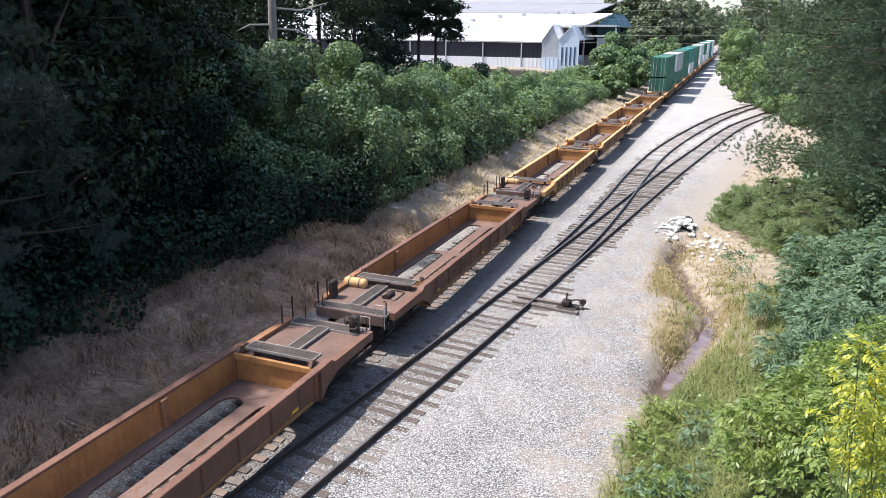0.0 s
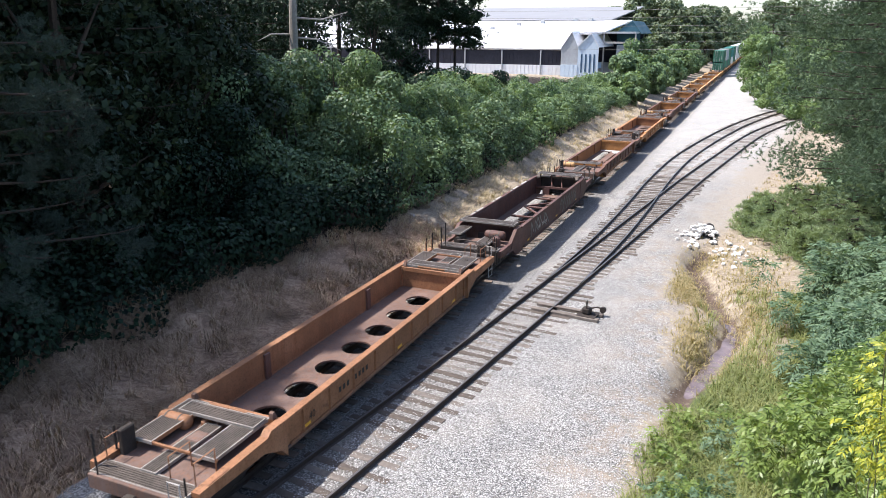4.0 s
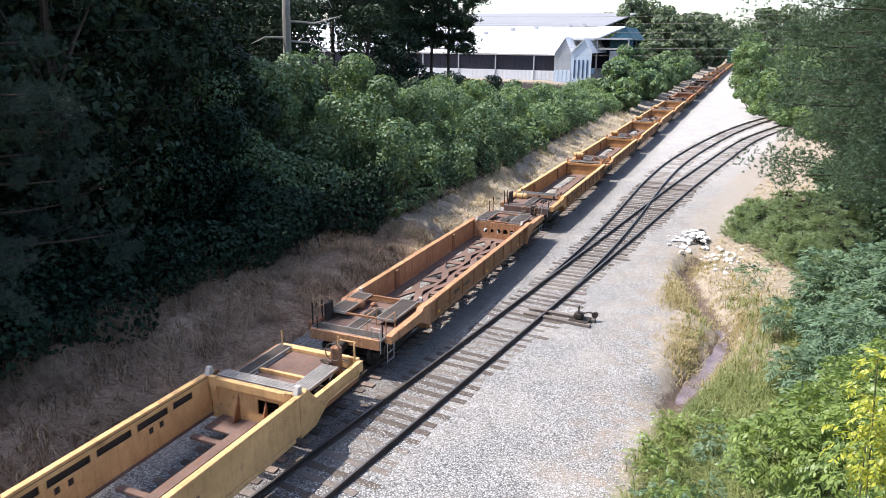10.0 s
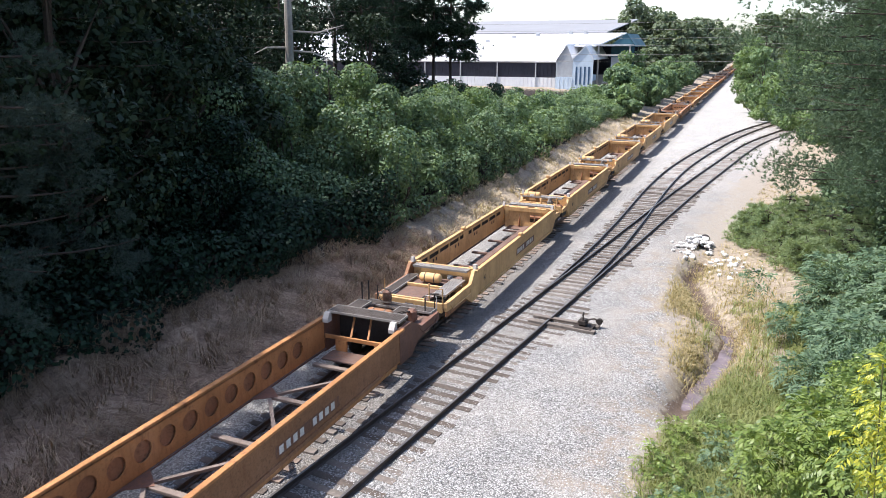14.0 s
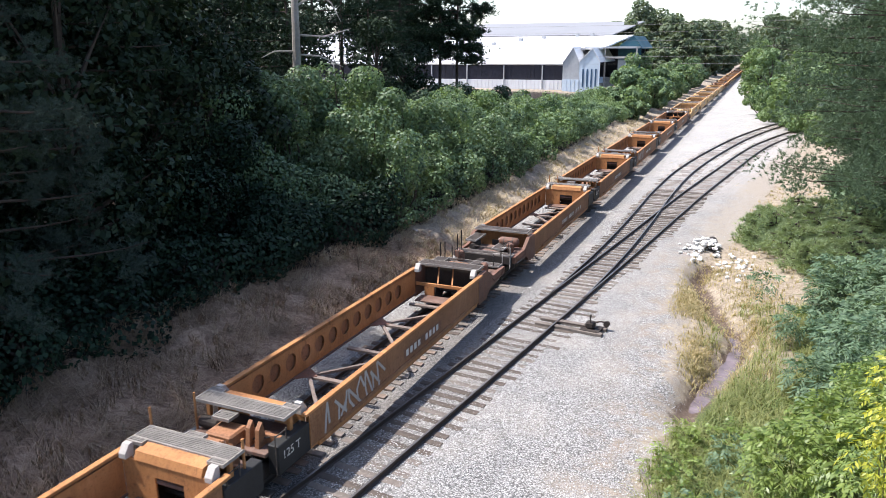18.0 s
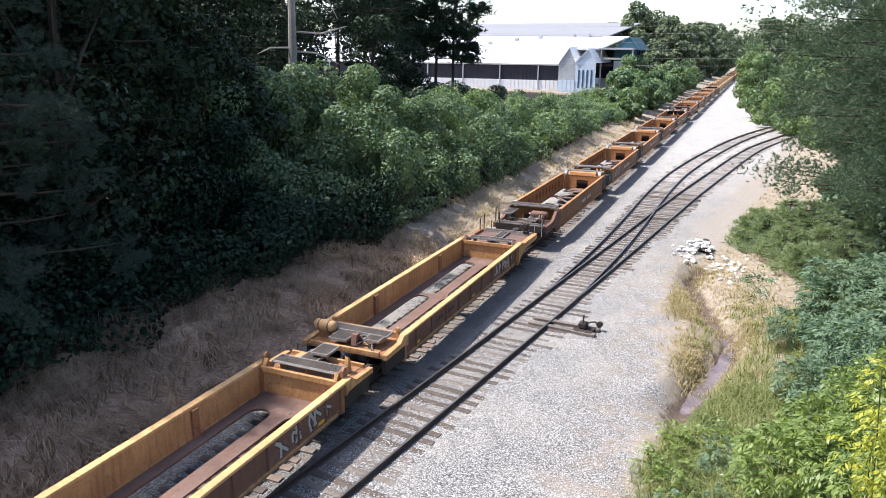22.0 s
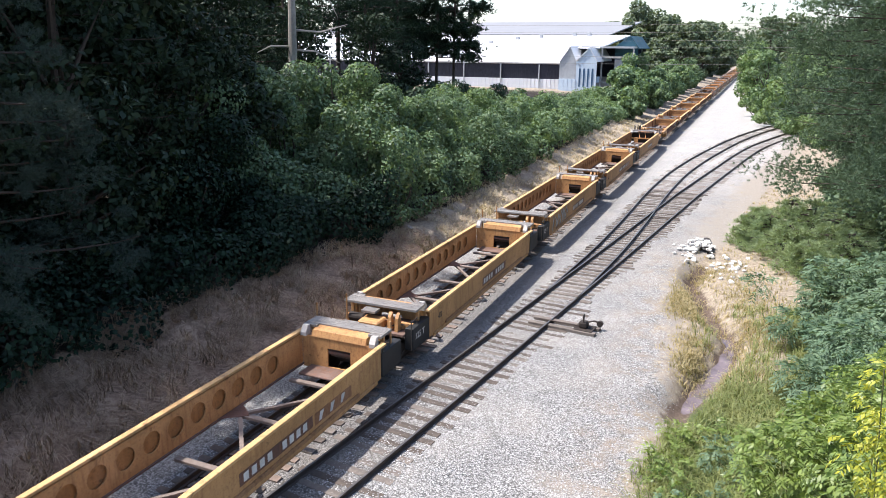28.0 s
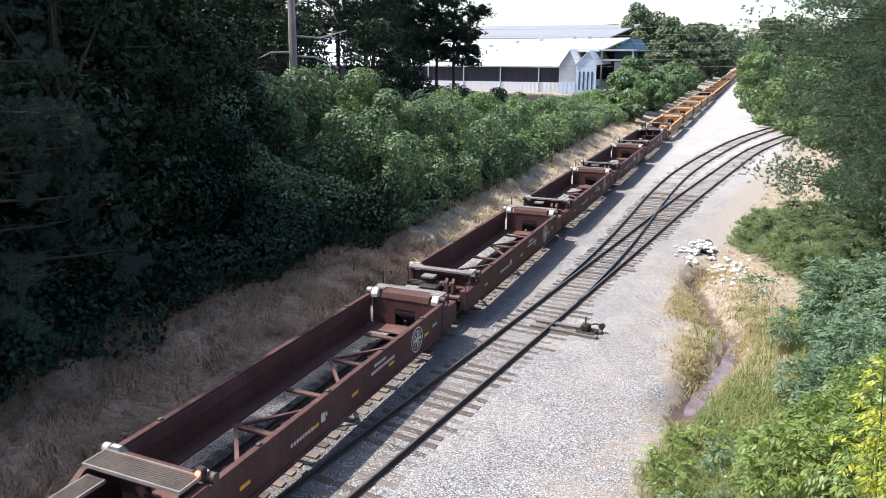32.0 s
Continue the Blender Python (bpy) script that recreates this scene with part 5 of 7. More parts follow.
        hoses(unit, [(0.3, Y(1.9), 1.2), (0.9, Y(1.8), 1.5), (1.1, Y(2.6), 1.1), (-0.3, Y(2.1), 1.1), (0.6, Y(2.8), 1.2), (-0.8, Y(2.7), 1.3)], 11, 7)
        posts(unit, [(-1.38, Y(3.2), 0.9, 1.95, 0.03), (-1.38, Y(2.7), 0.9, 2.05, 0.03), (-1.1, Y(3.38), 0.9, 1.75, 0.025), (1.32, Y(3.25), 0.6, 1.75, 0.025), (1.1, Y(2.9), 1.0, 1.7, 0.025)], GRIMY)
        part("handrail", Shape().tube([(0.9, Y(3.4), 1.1), (0.9, Y(3.4), 1.6), (1.34, Y(3.4), 1.6), (1.34, Y(3.4), 0.6)], 0.018, 6), PALE if kind == "C" else GRATE_DARK, unit)
        part("side_rail", Shape().tube([(1.5, Y(1.5), 1.12), (1.56, Y(1.8), 0.85), (1.56, Y(2.8), 0.85), (1.5, Y(3.1), 1.12)], 0.02, 6), paint, unit)
        if sy > 0:
            brake_wheel(unit, -0.55, Y(3.1), 1.55, GRIMY if kind != "C" else paint)
        stirrup(unit, 1.42, Y(3.15), GRATE_DARK)
        truck(unit, Y(1.95))


def scrawl(unit, x, y0, n, wide, seed, material, label, tall=0.75):
    """Sprayed shapes that stand for no letters: crooked strokes over darker ones."""
    rng = random.Random(seed)
    ink, under = Shape(), Shape()
    for i in range(n):
        c = y0 + i * wide
        p = [(c + rng.uniform(-0.1, 0.45) * wide * 1.6, 0.6 + tall * k / 2 + rng.uniform(-0.1, 0.1)) for k in (0, 1, 2)]
        p.append((p[0][0] + rng.uniform(0.2, 0.5), p[0][1] + rng.uniform(0.0, 0.5) * tall))
        for (a, b), (d, e) in zip(p[:-1], p[1:]):
            under.beam((x + 0.002, a + 0.03, b - 0.02), (x + 0.002, d + 0.03, e - 0.02), 0.004, 0.15)
            ink.beam((x + 0.006, a, b), (x + 0.006, d, e), 0.004, 0.085)
    part("scrawl_outline", under, BLACKP, unit)
    part("scrawl", ink, material, unit, label)


def markings(unit, kind, variant, paint, top):
    """Stencils, reflective patches and painted scrawls on the outer wall."""
    x = HALF + (0.002 if kind not in "AHP" else -0.092)

    def bar(y0, y1, z0, z1, material, label=""):
        part("marking", Shape().box(x, x + 0.004, y0, y1, z0, z1), material, unit, label)
    if kind == "B":
        y = 4.0
        s = Shape()
        for r0, r1 in ((0.40, 0.45), (0.30, 0.33)):
            a, b = ring(y, 0.98, r0, 28), ring(y, 0.98, r1, 28)
            n = len(a)
            s.add([(x + 0.004, u, v) for u, v in a + b], [(i, (i + 1) % n, n + (i + 1) % n, n + i) for i in range(n)])
        s.beam((x + 0.003, y - 0.3, 0.98), (x + 0.003, y + 0.3, 0.98), 0.004, 0.09).beam((x + 0.003, y, 0.68), (x + 0.003, y, 1.28), 0.09, 0.004)
        for a in (0.785, 2.356):
            s.beam((x + 0.003, y - 0.28 * math.cos(a), 0.98 - 0.28 * math.sin(a)), (x + 0.003, y + 0.28 * math.cos(a), 0.98 + 0.28 * math.sin(a)), 0.004, 0.05)
        part("emblem", s, WHITEP, unit, "round white emblem with a cross")
        for yy in (-5.2, -2.3, -0.2, 2.1, 4.75):
            bar(yy - 0.18, yy + 0.18, 0.84, 0.94, AMBER, "amber reflective strip")
        for yy, ln, z in ((1.0, 0.9, 1.25), (0.8, 1.6, 1.06), (-1.9, 0.3, 1.0), (-3.4, 1.1, 0.9), (5.3, 0.5, 1.0)):
            for j in range(int(ln / 0.13)):
                bar(yy + j * 0.13, yy + j * 0.13 + 0.08, z - 0.05, z + 0.05, WHITEP)
        bar(-2.0, -1.8, 0.85, 1.1, WHITEP)
    elif kind in "CG":
        bar(-0.7, 2.3, 0.72, 1.06, RUST_DARK, "dark patch behind a row of stencilled figures")
        for j in range(9):
            if j != 4:
                part("marking", Shape().box(x + 0.004, x + 0.008, -0.55 + j * 0.30, -0.37 + j * 0.30, 0.78, 1.0), WHITEP, unit)
        writing("40", 0.34, BLACKP, unit, pose(x, -5.35, 0.86, 90, 0, 90), "black stencilled figures")
        if variant % 3 == 1 and kind == "C":
            scrawl(unit, x, -5.4, 8, 0.42, 31 + variant, PALE, "pale grey painted scrawl with dark outlines")
        if variant % 3 == 2 and kind == "C":
            bar(2.4, 4.3, 0.70, 1.05, RUSTED, "rusty patch under a painted emblem")
            for j, c in enumerate((0.0, 0.55, 1.1)):
                s = Shape().prism([(2.6 + c, 0.75), (2.72 + c, 0.75), (2.85 + c, 1.0), (2.66 + c, 1.0)], "x", x + 0.004, x + 0.008)
                part("emblem", s, WHITEP, unit, "white slanted bars of a painted emblem")
    else:
        if paint is YELLOW_STAINED:
            scrawl(unit, x, 3.0, 6, 0.42, 57 + variant, PALE, "faded pale painted scrawl on the rusty side", 0.45)
        if kind == "M":
            scrawl(unit, x, -4.6, 6, 0.5, 51, GRATE, "faded grey painted scrawl")
            scrawl(unit, x, 1.0, 9, 0.45, 53, GRATE_MID, "faded grey painted scrawl")
            for y0, y1 in ((-5.2, -3.4), (-2.0, -0.6), (1.2, 2.6), (3.2, 4.6)):
                part("bare_strip", Shape().box(-1.56, -1.46, y0, y1, top, top + 0.02), PALE, unit, "pale bare strip on the top chord")
        for j in range(8):
            if j != 3:
                bar(-3.4 + j * 0.22, -3.28 + j * 0.22, 0.74, 0.9, BLACKP if kind != "M" else WHITEP)
        for yy in (-5.0, 0.4, 5.0):
            bar(yy - 0.15, yy + 0.15, 0.55, 0.64, AMBER)
        if variant % 2:
            writing("40", 0.3, BLACKP, unit, pose(x, -4.9, 0.66, 90, 0, 90), "black stencilled figures")


LABELS = {"A": "empty yellow well car with low ribbed sides and slotted floor", "H": "empty rusty orange well car with round floor holes",
          "P": "empty yellow well car with triangular floor openings", "M": "empty faded maroon well car with open truss floor",
          "G": "empty bright yellow well car with slotted high sides", "C": "empty orange well car with round holes in its lining",
          "B": "empty oxide brown well car with open truss floor"}


def car_unit(kind, front, rear, paint, variant):
    """One well of a car. front and rear: 'joint' or 'coupler'. Local y runs along the train, z from the rail head."""
    top = TOPS[kind]
    label = LABELS[kind] if not (kind == "C" and paint in YELLOWS) else "empty yellow well car with round holes in its lining"
    unit = thing("well_car", label, "freight car", group="well cars of the train")
    for sx in (-1, 1):
        side(unit, sx, kind, paint, top)
    floor_plate(unit, kind) if kind in "AHP" else floor_open(unit, kind, paint)
    for sy, how in ((1, front), (-1, rear)):
        (low_end if kind in "AHP" else high_end)(unit, kind, sy, how == "joint", paint, top)
    markings(unit, kind, variant, paint, top)
    return unit


def marker_lamp(unit, y):
    """Flashing tail marker on the last car."""
    m = part("tail_marker", Shape().box(1.2, 1.42, y - 0.08, y + 0.08, 1.62, 1.95, 0.03), GRIMY, unit, "tail marker with a lit red lamp")
    part("red_lamp", Shape().tube([(1.31, y - 0.09, 1.86), (1.31, y - 0.14, 1.86)], 0.06, 10), REDGLOW, m)


def glow(name, color, strength):
    m, nt, b = shader(name)
    b.inputs["Base Color"].default_value = (*color, 1)
    b.inputs["Emission Color"].default_value = (*color, 1)
    b.inputs["Emission Strength"].default_value = strength
    return m


REDGLOW = glow("lit_red_lens", (1.0, 0.08, 0.05), 4.0)
SPEED = 22.4



def container(color, label, size=12.19, tall=2.9):
    """A corrugated shipping container with doors, bars and corner castings."""
    paint = painted_steel("container_paint", color, 0.12)
    c = thing("shipping_container", label, "container", group="stacked containers")
    h = size / 2
    s = Shape()
    n = 44
    for sx in (-1, 1):
        o = []
        for i in range(n + 1):
            y = -h + 0.15 + (size - 0.3) * i / n
            o += [(sx * (1.20 if i % 2 else 1.165), y)]
        for (x0, y0), (x1, y1) in zip(o[:-1], o[1:]):
            s.add([(x0, y0, 0.15), (x1, y1, 0.15), (x1, y1, tall - 0.12), (x0, y0, tall - 0.12)], [(0, 1, 2, 3)])
    s.box(-1.2, 1.2, -h + 0.1, h - 0.1, tall - 0.1, tall - 0.03).box(-1.2, 1.2, -h + 0.1, h - 0.1, 0.1, 0.16)
    s.box(-1.17, 1.17, h - 0.12, h - 0.05, 0.12, tall - 0.08)
    part("body", s, paint, c)
    for sx in (-1, 1):
        for z in (0.0, tall - 0.13):
            part("side_rail", Shape().box(sx * 1.22 - 0.05, sx * 1.22 + 0.0, -h, h, z, z + 0.13) if sx > 0 else Shape().box(-1.22, -1.17, -h, h, z, z + 0.13), paint, c)
        d = part("door", Shape().box(*sorted((sx * 0.02, sx * 1.16)), -h + 0.02, -h + 0.07, 0.14, tall - 0.12, 0.01), paint, c)
        for x in (0.35, 0.8):
            part("lock_bar", Shape().tube([(sx * x, -h, 0.15), (sx * x, -h, tall - 0.15)], 0.025, 6), PALE, d)
        for y in (-h, h):
            for z in (0.0, tall - 0.12):
                part("corner_casting", Shape().box(*sorted((sx * 1.06, sx * 1.225)), min(y, y - math.copysign(0.17, y)), max(y, y - math.copysign(0.17, y)), z, z + 0.12, 0.01), paint, c)
    return c


def run_train():
    """Couple the cars from the tail forwards; s is the place of a well's middle at the clip's end."""
    rows = [("B", [16.75, 32.85, 48.95, 65.05, 81.2], BROWN), ("C", [101.8, 117.7, 133.7, 149.6, 165.4], YELLOW),
            ("A", [185.7, 201.8, 217.9, 234.0, 250.2], YELLOW_STAINED), ("C", [270.6, 286.45, 302.3, 318.1, 333.7], ORANGE),
            ("C", [353.8, 369.5, 385.3, 401.0, 416.7], ORANGE), ("G", [436.15, 452.25, 468.3, 484.5, 500.8], YELLOW_BRIGHT),
            ("P", [521.2], TAN), ("A", [541.6, 557.6, 573.5, 589.6, 605.6], YELLOW),
            ("H", [625.5], ORANGE), ("H", [646.3], RUSTED), ("M", [665.8], MAROON), ("A", [686.2], OCHRE), ("H", [705.8], ORANGE),
            ("A", [726.3], OCHRE), ("A", [746.3], OCHRE), ("A", [766.4, 782.9, 799.0, 815.3], YELLOW),
            ("A", [835.4, 851.5, 867.6, 883.7, 899.8], YELLOW), ("A", [920.0, 936.1, 952.2, 968.3, 984.4], YELLOW)]
    made, count = {}, 0
    for kind, mids, paint in rows:
        for i, s in enumerate(mids):
            rear = "coupler" if i == 0 else "joint"
            front = "coupler" if i == len(mids) - 1 else "joint"
            variant = (count * 7) % 3
            count += 1
            key = (kind, rear, front, paint.name, variant, s == 686.2)
            if s == 16.75:
                u = car_unit(kind, front, rear, paint, variant)
                marker_lamp(u, -WELL - 0.2)
                tagged(u, "empty oxide brown well car with a lit red tail marker")
            elif key not in made:
                u = made[key] = car_unit(kind, front, rear, paint, variant)
            else:
                u = copy_thing(made[key], Matrix())
            if s == 686.2:
                o = [(-1.2, 5.35), (-0.9, 5.2), (-0.2, 5.3), (-0.1, 4.7), (0.2, 4.2), (0.6, 4.5), (1.0, 4.9), (1.3, 5.6), (0.6, 5.8), (-0.6, 5.95), (-1.3, 5.85)]
                part("spilled_grit", Shape().prism(o, "z", 0.462, 0.475), SPILL, u, "pale grit spilled on the floor")
                tagged(u, "empty rusty ochre well car with grit spilled on its floor")
            MOVES.append((u, s, 0.0))
    green, white, teal, grey = (0.025, 0.12, 0.075), (0.62, 0.62, 0.60), (0.02, 0.16, 0.15), (0.36, 0.37, 0.37)
    kinds = [container(green, "dark green corrugated container with double doors"), container(white, "white corrugated shipping container in a stack"), container(teal, "teal corrugated shipping container in a stack"), container(grey, "grey corrugated shipping container in a stack")]
    used = set()
    stack = [(0, 0), (3, 0), (0, 0), (2, 1), (0, 0), (1, 1), (0, 1), (1, 1), (2, 0), (1, 1)]
    for (hi, lo), s in zip(stack, [835.4, 851.5, 867.6, 883.7, 899.8, 920.0, 936.1, 952.2, 968.3, 984.4]):
        for k, z in ((lo, 0.465), (hi, 3.37)):
            u = kinds[k] if k not in used else copy_thing(kinds[k], Matrix())
            used.add(k)
            MOVES.append((u, s, z))


run_train()


# ---- trees and bushes ----
def bush(label, heaps, leaves, size, material, seed, category="bush", stems=5, name="bush", long=1.5, shell=0.4):
    """Heaps of leaves on a few stems: heaps are rows of x, y, z, rx, ry, rz in the world."""
    rng = np.random.default_rng(seed)
    h = np.array(heaps, float)
    cx, cy = h[:, 0].mean(), h[:, 1].mean()
    base = float(ground_z(cx, cy))
    org = np.array([cx, cy, base])
    b = thing(name, label, category, pose(cx, cy, base))
    p, out = lump_points(h[:, :3] - org, h[:, 3:], leaves, rng, shell)
    g = ground_z(p[:, 0] + cx, p[:, 1] + cy) - base
    keep = p[:, 2] > g + 0.02
    p, out = p[keep], out[keep]
    v, f = leaf_arrays(p, out, size * rng.uniform(0.6, 1.3, len(p)), rng, long, spread=0.46)
    part("foliage", raw_mesh("foliage", v, f, material), None, b)
    s = Shape()
    for k in rng.integers(0, len(h), stems):
        tip = h[k, :3] - org
        foot = np.array([tip[0] * 0.3 + rng.normal(0, 0.2), tip[1] * 0.3 + rng.normal(0, 0.2), -0.15])
        foot[2] += float(ground_z(foot[0] + cx, foot[1] + cy)) - base
        mid = (foot + tip) / 2 + rng.normal(0, 0.2, 3)
        s.tube([foot, mid, tip], [0.07, 0.05, 0.02], 6)
    part("twigwork", s, BARK, b)["kind"] = "stuff"
    return b


def pine(label, x, y, height, clear, spread, seed, material=NEEDLE, tufts=1800, needle=0.34, lean=(0, 0), limbs=34, width=0.035, name="pine_tree", trunk_r=0.22, only=None, per=12, loose=0.20, taper=1.5, flat=0.42, flare=0.0, clump=0):
    """A pine: tapered trunk, whorled limbs that bend up at their ends, tufts of needles."""
    rng = np.random.default_rng(seed)
    base = float(ground_z(x, y))
    t = thing(name, label, "tree", pose(x, y, base))
    pts = [(lean[0] * u * u + 0.12 * math.sin(5 * u + seed), lean[1] * u * u + 0.1 * math.cos(4 * u + seed), u * height - 0.2) for u in np.linspace(0, 1, 9)]
    part("trunk", Shape().tube(pts, [trunk_r * (1 - 0.85 * u) for u in np.linspace(0, 1, 9)], 9), BARK, t)
    wood, at, out = Shape(), [], []
    zs = np.sort(rng.uniform(clear, 0.98, limbs))
    for i, u in enumerate(zs):
        a = i * 2.4 + rng.uniform(-0.4, 0.4)
        if only is not None:
            a = only[0] + rng.uniform(-only[1], only[1])
        ln = spread * (1 - flare * 0.35 + flare * min(1, (u - clear) / 0.4)) * (1 - ((u - clear) / (1.02 - clear)) ** taper) * rng.uniform(0.65, 1.1) + 0.4
        k = min(int(u * 8), 7)
        w = u * 8 - k
        o = np.array(pts[k]) * (1 - w) + np.array(pts[k + 1]) * w
        d = np.array([math.cos(a), math.sin(a), 0])
        line = [o + d * ln * q + np.array([0, 0, ln * (0.10 * q - 0.35 * q * q + 0.28 * q ** 3)]) for q in (0, 0.3, 0.6, 0.85, 1)]
        wood.tube(line, [0.07, 0.05, 0.035, 0.02, 0.01], 5, False)
        n = max(4, int(tufts / limbs * ln / (spread * 0.7)))
        q = rng.uniform(0.22, 1.0, n) ** 0.8
        if clump:
            along = np.sort(rng.uniform(0.3, 1.0, clump))
            heads = [o + d * ln * w + np.array([0, 0, ln * (0.10 * w - 0.35 * w * w + 0.28 * w**3)]) + rng.normal(0, 0.13 * ln * (1.2 - 0.6 * w), 3) * (1, 1, 0.6) for w in along]
            sizes = rng.uniform(0.07, 0.13, clump) * spread * 0.9
        for qq in q:
            c = o + d * ln * qq + np.array([0, 0, ln * (0.10 * qq - 0.35 * qq * qq + 0.28 * qq**3)])
            sd = rng.normal(0, loose * ln * (1.1 - 0.5 * qq), 3) * (1, 1, flat)
            if clump and rng.random() < 0.8:
                k = int(rng.integers(0, clump))
                c = heads[k]
                sd = unit_rows(rng.normal(0, 1, (1, 3)))[0] * sizes[k] * rng.uniform(0.35, 1.0) * (1, 1, 0.75)
            at.append(c + sd)
            out.append(d * 0.5 + sd / (np.linalg.norm(sd) + 0.1) * 0.6 + (0, 0, 0.45))
    part("branchwork", wood, BARK, t)["kind"] = "stuff"
    at, out = np.array(at), unit_rows(np.array(out))
    v, f = needle_arrays(at, out, rng.uniform(0.7, 1.2, len(at)) * needle, rng, per, width)
    part("needles", raw_mesh("needles", v, f, material), None, t)
    return t


def broad_tree(label, x, y, height, radius, leaves, size, material, seed, clear=0.25, name="broadleaf_tree", category="tree"):
    """A broadleaf tree: forked trunk, limbs and a crown of uneven heaps of leaves."""
    rng = np.random.default_rng(seed)
    base = float(ground_z(x, y))
    t = thing(name, label, category, pose(x, y, base))
    s = Shape().tube([(0, 0, -0.2), (0.1, 0, height * 0.25), (-0.1, 0.1, height * 0.55), (0.1, 0.1, height * 0.85)], [0.035 * height * 0.55, 0.026 * height * 0.55, 0.018 * height * 0.55, 0.04], 8)
    heaps = []
    for i in range(22):
        u = rng.uniform(clear, 0.95)
        a = rng.uniform(0, 6.28)
        wide = radius * math.sin(math.pi * min(1, (u - clear * 0.6) / (1.06 - clear * 0.6)) ** 0.8) * rng.uniform(0.4, 0.8)
        c = (wide * math.cos(a), wide * math.sin(a), u * height)
        q = radius * rng.uniform(0.24, 0.44)
        heaps.append((*c, q, q, q * 0.75))
        s.tube([(0, 0, u * height * 0.6), (c[0] * 0.5, c[1] * 0.5, u * height * 0.82), c], [0.008 * height, 0.006 * height, 0.02], 5, False)
    part("trunk", s, BARK, t)
    h = np.array(heaps)
    p, out = lump_points(h[:, :3], h[:, 3:], leaves, rng, 0.5)
    v, f = leaf_arrays(p, out, size * rng.uniform(0.6, 1.3, len(p)), rng)
    part("crown", raw_mesh("crown", v, f, material), None, t)
    return t


def frond_arrays(at, out, length, rng, pairs=6, leaf=0.5, wide=0.34, droop=0.5):
    """Feathered leaves: pairs of drooping leaflets along a bent stalk."""
    n = len(at)
    d = unit_rows(out * (1, 1, 0.6) + rng.normal(0, 0.45, (n, 3)))
    up = unit_rows(np.cross(np.cross(d, (0, 0, 1.0)), d) + 1e-4)
    side = np.cross(d, up)
    vs = []
    for k in range(pairs):
        t = 0.25 + 0.75 * k / max(pairs - 1, 1)
        o = at + d * (length * t)[:, None] - np.array([0, 0, 1.0]) * (length * droop * t * t)[:, None] * 0.6
        for sg in (-1, 1):
            q = unit_rows(side * sg * 0.9 + d * 0.55 + rng.normal(0, 0.16, (n, 3)) - np.array([0, 0, droop]))
            ln = (length * leaf * rng.uniform(0.8, 1.15, n))[:, None]
            w = unit_rows(np.cross(q, up + rng.normal(0, 0.25, (n, 3)))) * ln * wide * 0.5
            vs.append(np.stack([o, o + q * ln * 0.45 + w, o + q * ln, o + q * ln * 0.45 - w], 1))
    v = np.concatenate(vs).reshape(-1, 3)
    return v, np.arange(len(v)).reshape(-1, 4)


def feathery(label, x, y, heaps, count, length, material, seed, name="shrub", category="shrub", stems=6, pairs=5, leaf=0.55, wide=0.34, droop=0.5, foot=None):
    """A shrub of feathered leaves on slender stems; heaps in the world."""
    rng = np.random.default_rng(seed)
    base = float(ground_z(x, y))
    b = thing(name, label, category, pose(x, y, base))
    h = np.array(heaps, float)
    h[:, :3] -= (x, y, base)
    p, out = lump_points(h[:, :3], h[:, 3:], count, rng, 0.6)
    p = p[p[:, 2] > 0.1], out[p[:, 2] > 0.1]
    v, f = frond_arrays(p[0], p[1], length * rng.uniform(0.7, 1.2, len(p[0])), rng, pairs, leaf, wide, droop)
    part("foliage", raw_mesh("foliage", v, f, material), None, b)
    for k in rng.permutation(len(h))[:stems]:
        tip = h[k, :3]
        a = np.array([rng.normal(0, 0.15), rng.normal(0, 0.15), -0.2])
        m = (a + tip) / 2 + np.array([0, 0, 0.15 * tip[2]])
        part("stem", Shape().tube([a, m, tip], [0.06 * length, 0.045 * length, 0.008], 6), TWIG, b)
    return b


def blades(name, label, xy, low, high, material, seed, width=0.025, lean=0.5, per=5, comb=0.0):
    """Tufts of grass as one object: bent blades rooted on the ground."""
    rng = np.random.default_rng(seed)
    xy = np.repeat(np.asarray(xy, float), per, 0)
    n = len(xy)
    xy = xy + rng.normal(0, 0.07, (n, 2))
    root = np.column_stack([xy, ground_z(xy[:, 0], xy[:, 1]) - 0.03])
    h = rng.uniform(low, high, n)[:, None]
    a = rng.uniform(0, 2 * math.pi, n)
    if comb:
        flow = np.array([noise.noise((p * 0.42, q * 0.42, 4.0)) * 3.4 for p, q in xy[::per]])
        a = np.where(rng.random(n) < comb, np.repeat(flow, per) + rng.normal(0, 0.3, n), a)
    d = np.column_stack([np.cos(a), np.sin(a), np.zeros(n)])
    s = np.column_stack([-np.sin(a), np.cos(a), np.zeros(n)]) * width / 2
    k = rng.uniform(0.2, 1.0, (n, 1)) * lean
    mid = root + d * h * k * 0.35 + np.array([0, 0, 1.0]) * h * 0.6
    tip = root + d * h * k * 1.1 + np.array([0, 0, 1.0]) * h * (1 - 0.4 * k)
    v = np.stack([root - s, root + s, mid + s * 0.8, mid - s * 0.8, tip], 1).reshape(-1, 3)
    i = np.arange(n)[:, None] * 5
    f = np.concatenate([i + [0, 1, 2], i + [0, 2, 3], i + [3, 2, 4]])
    thing(name, label, "grass", kind="stuff", data=raw_mesh(name, v, f, material))


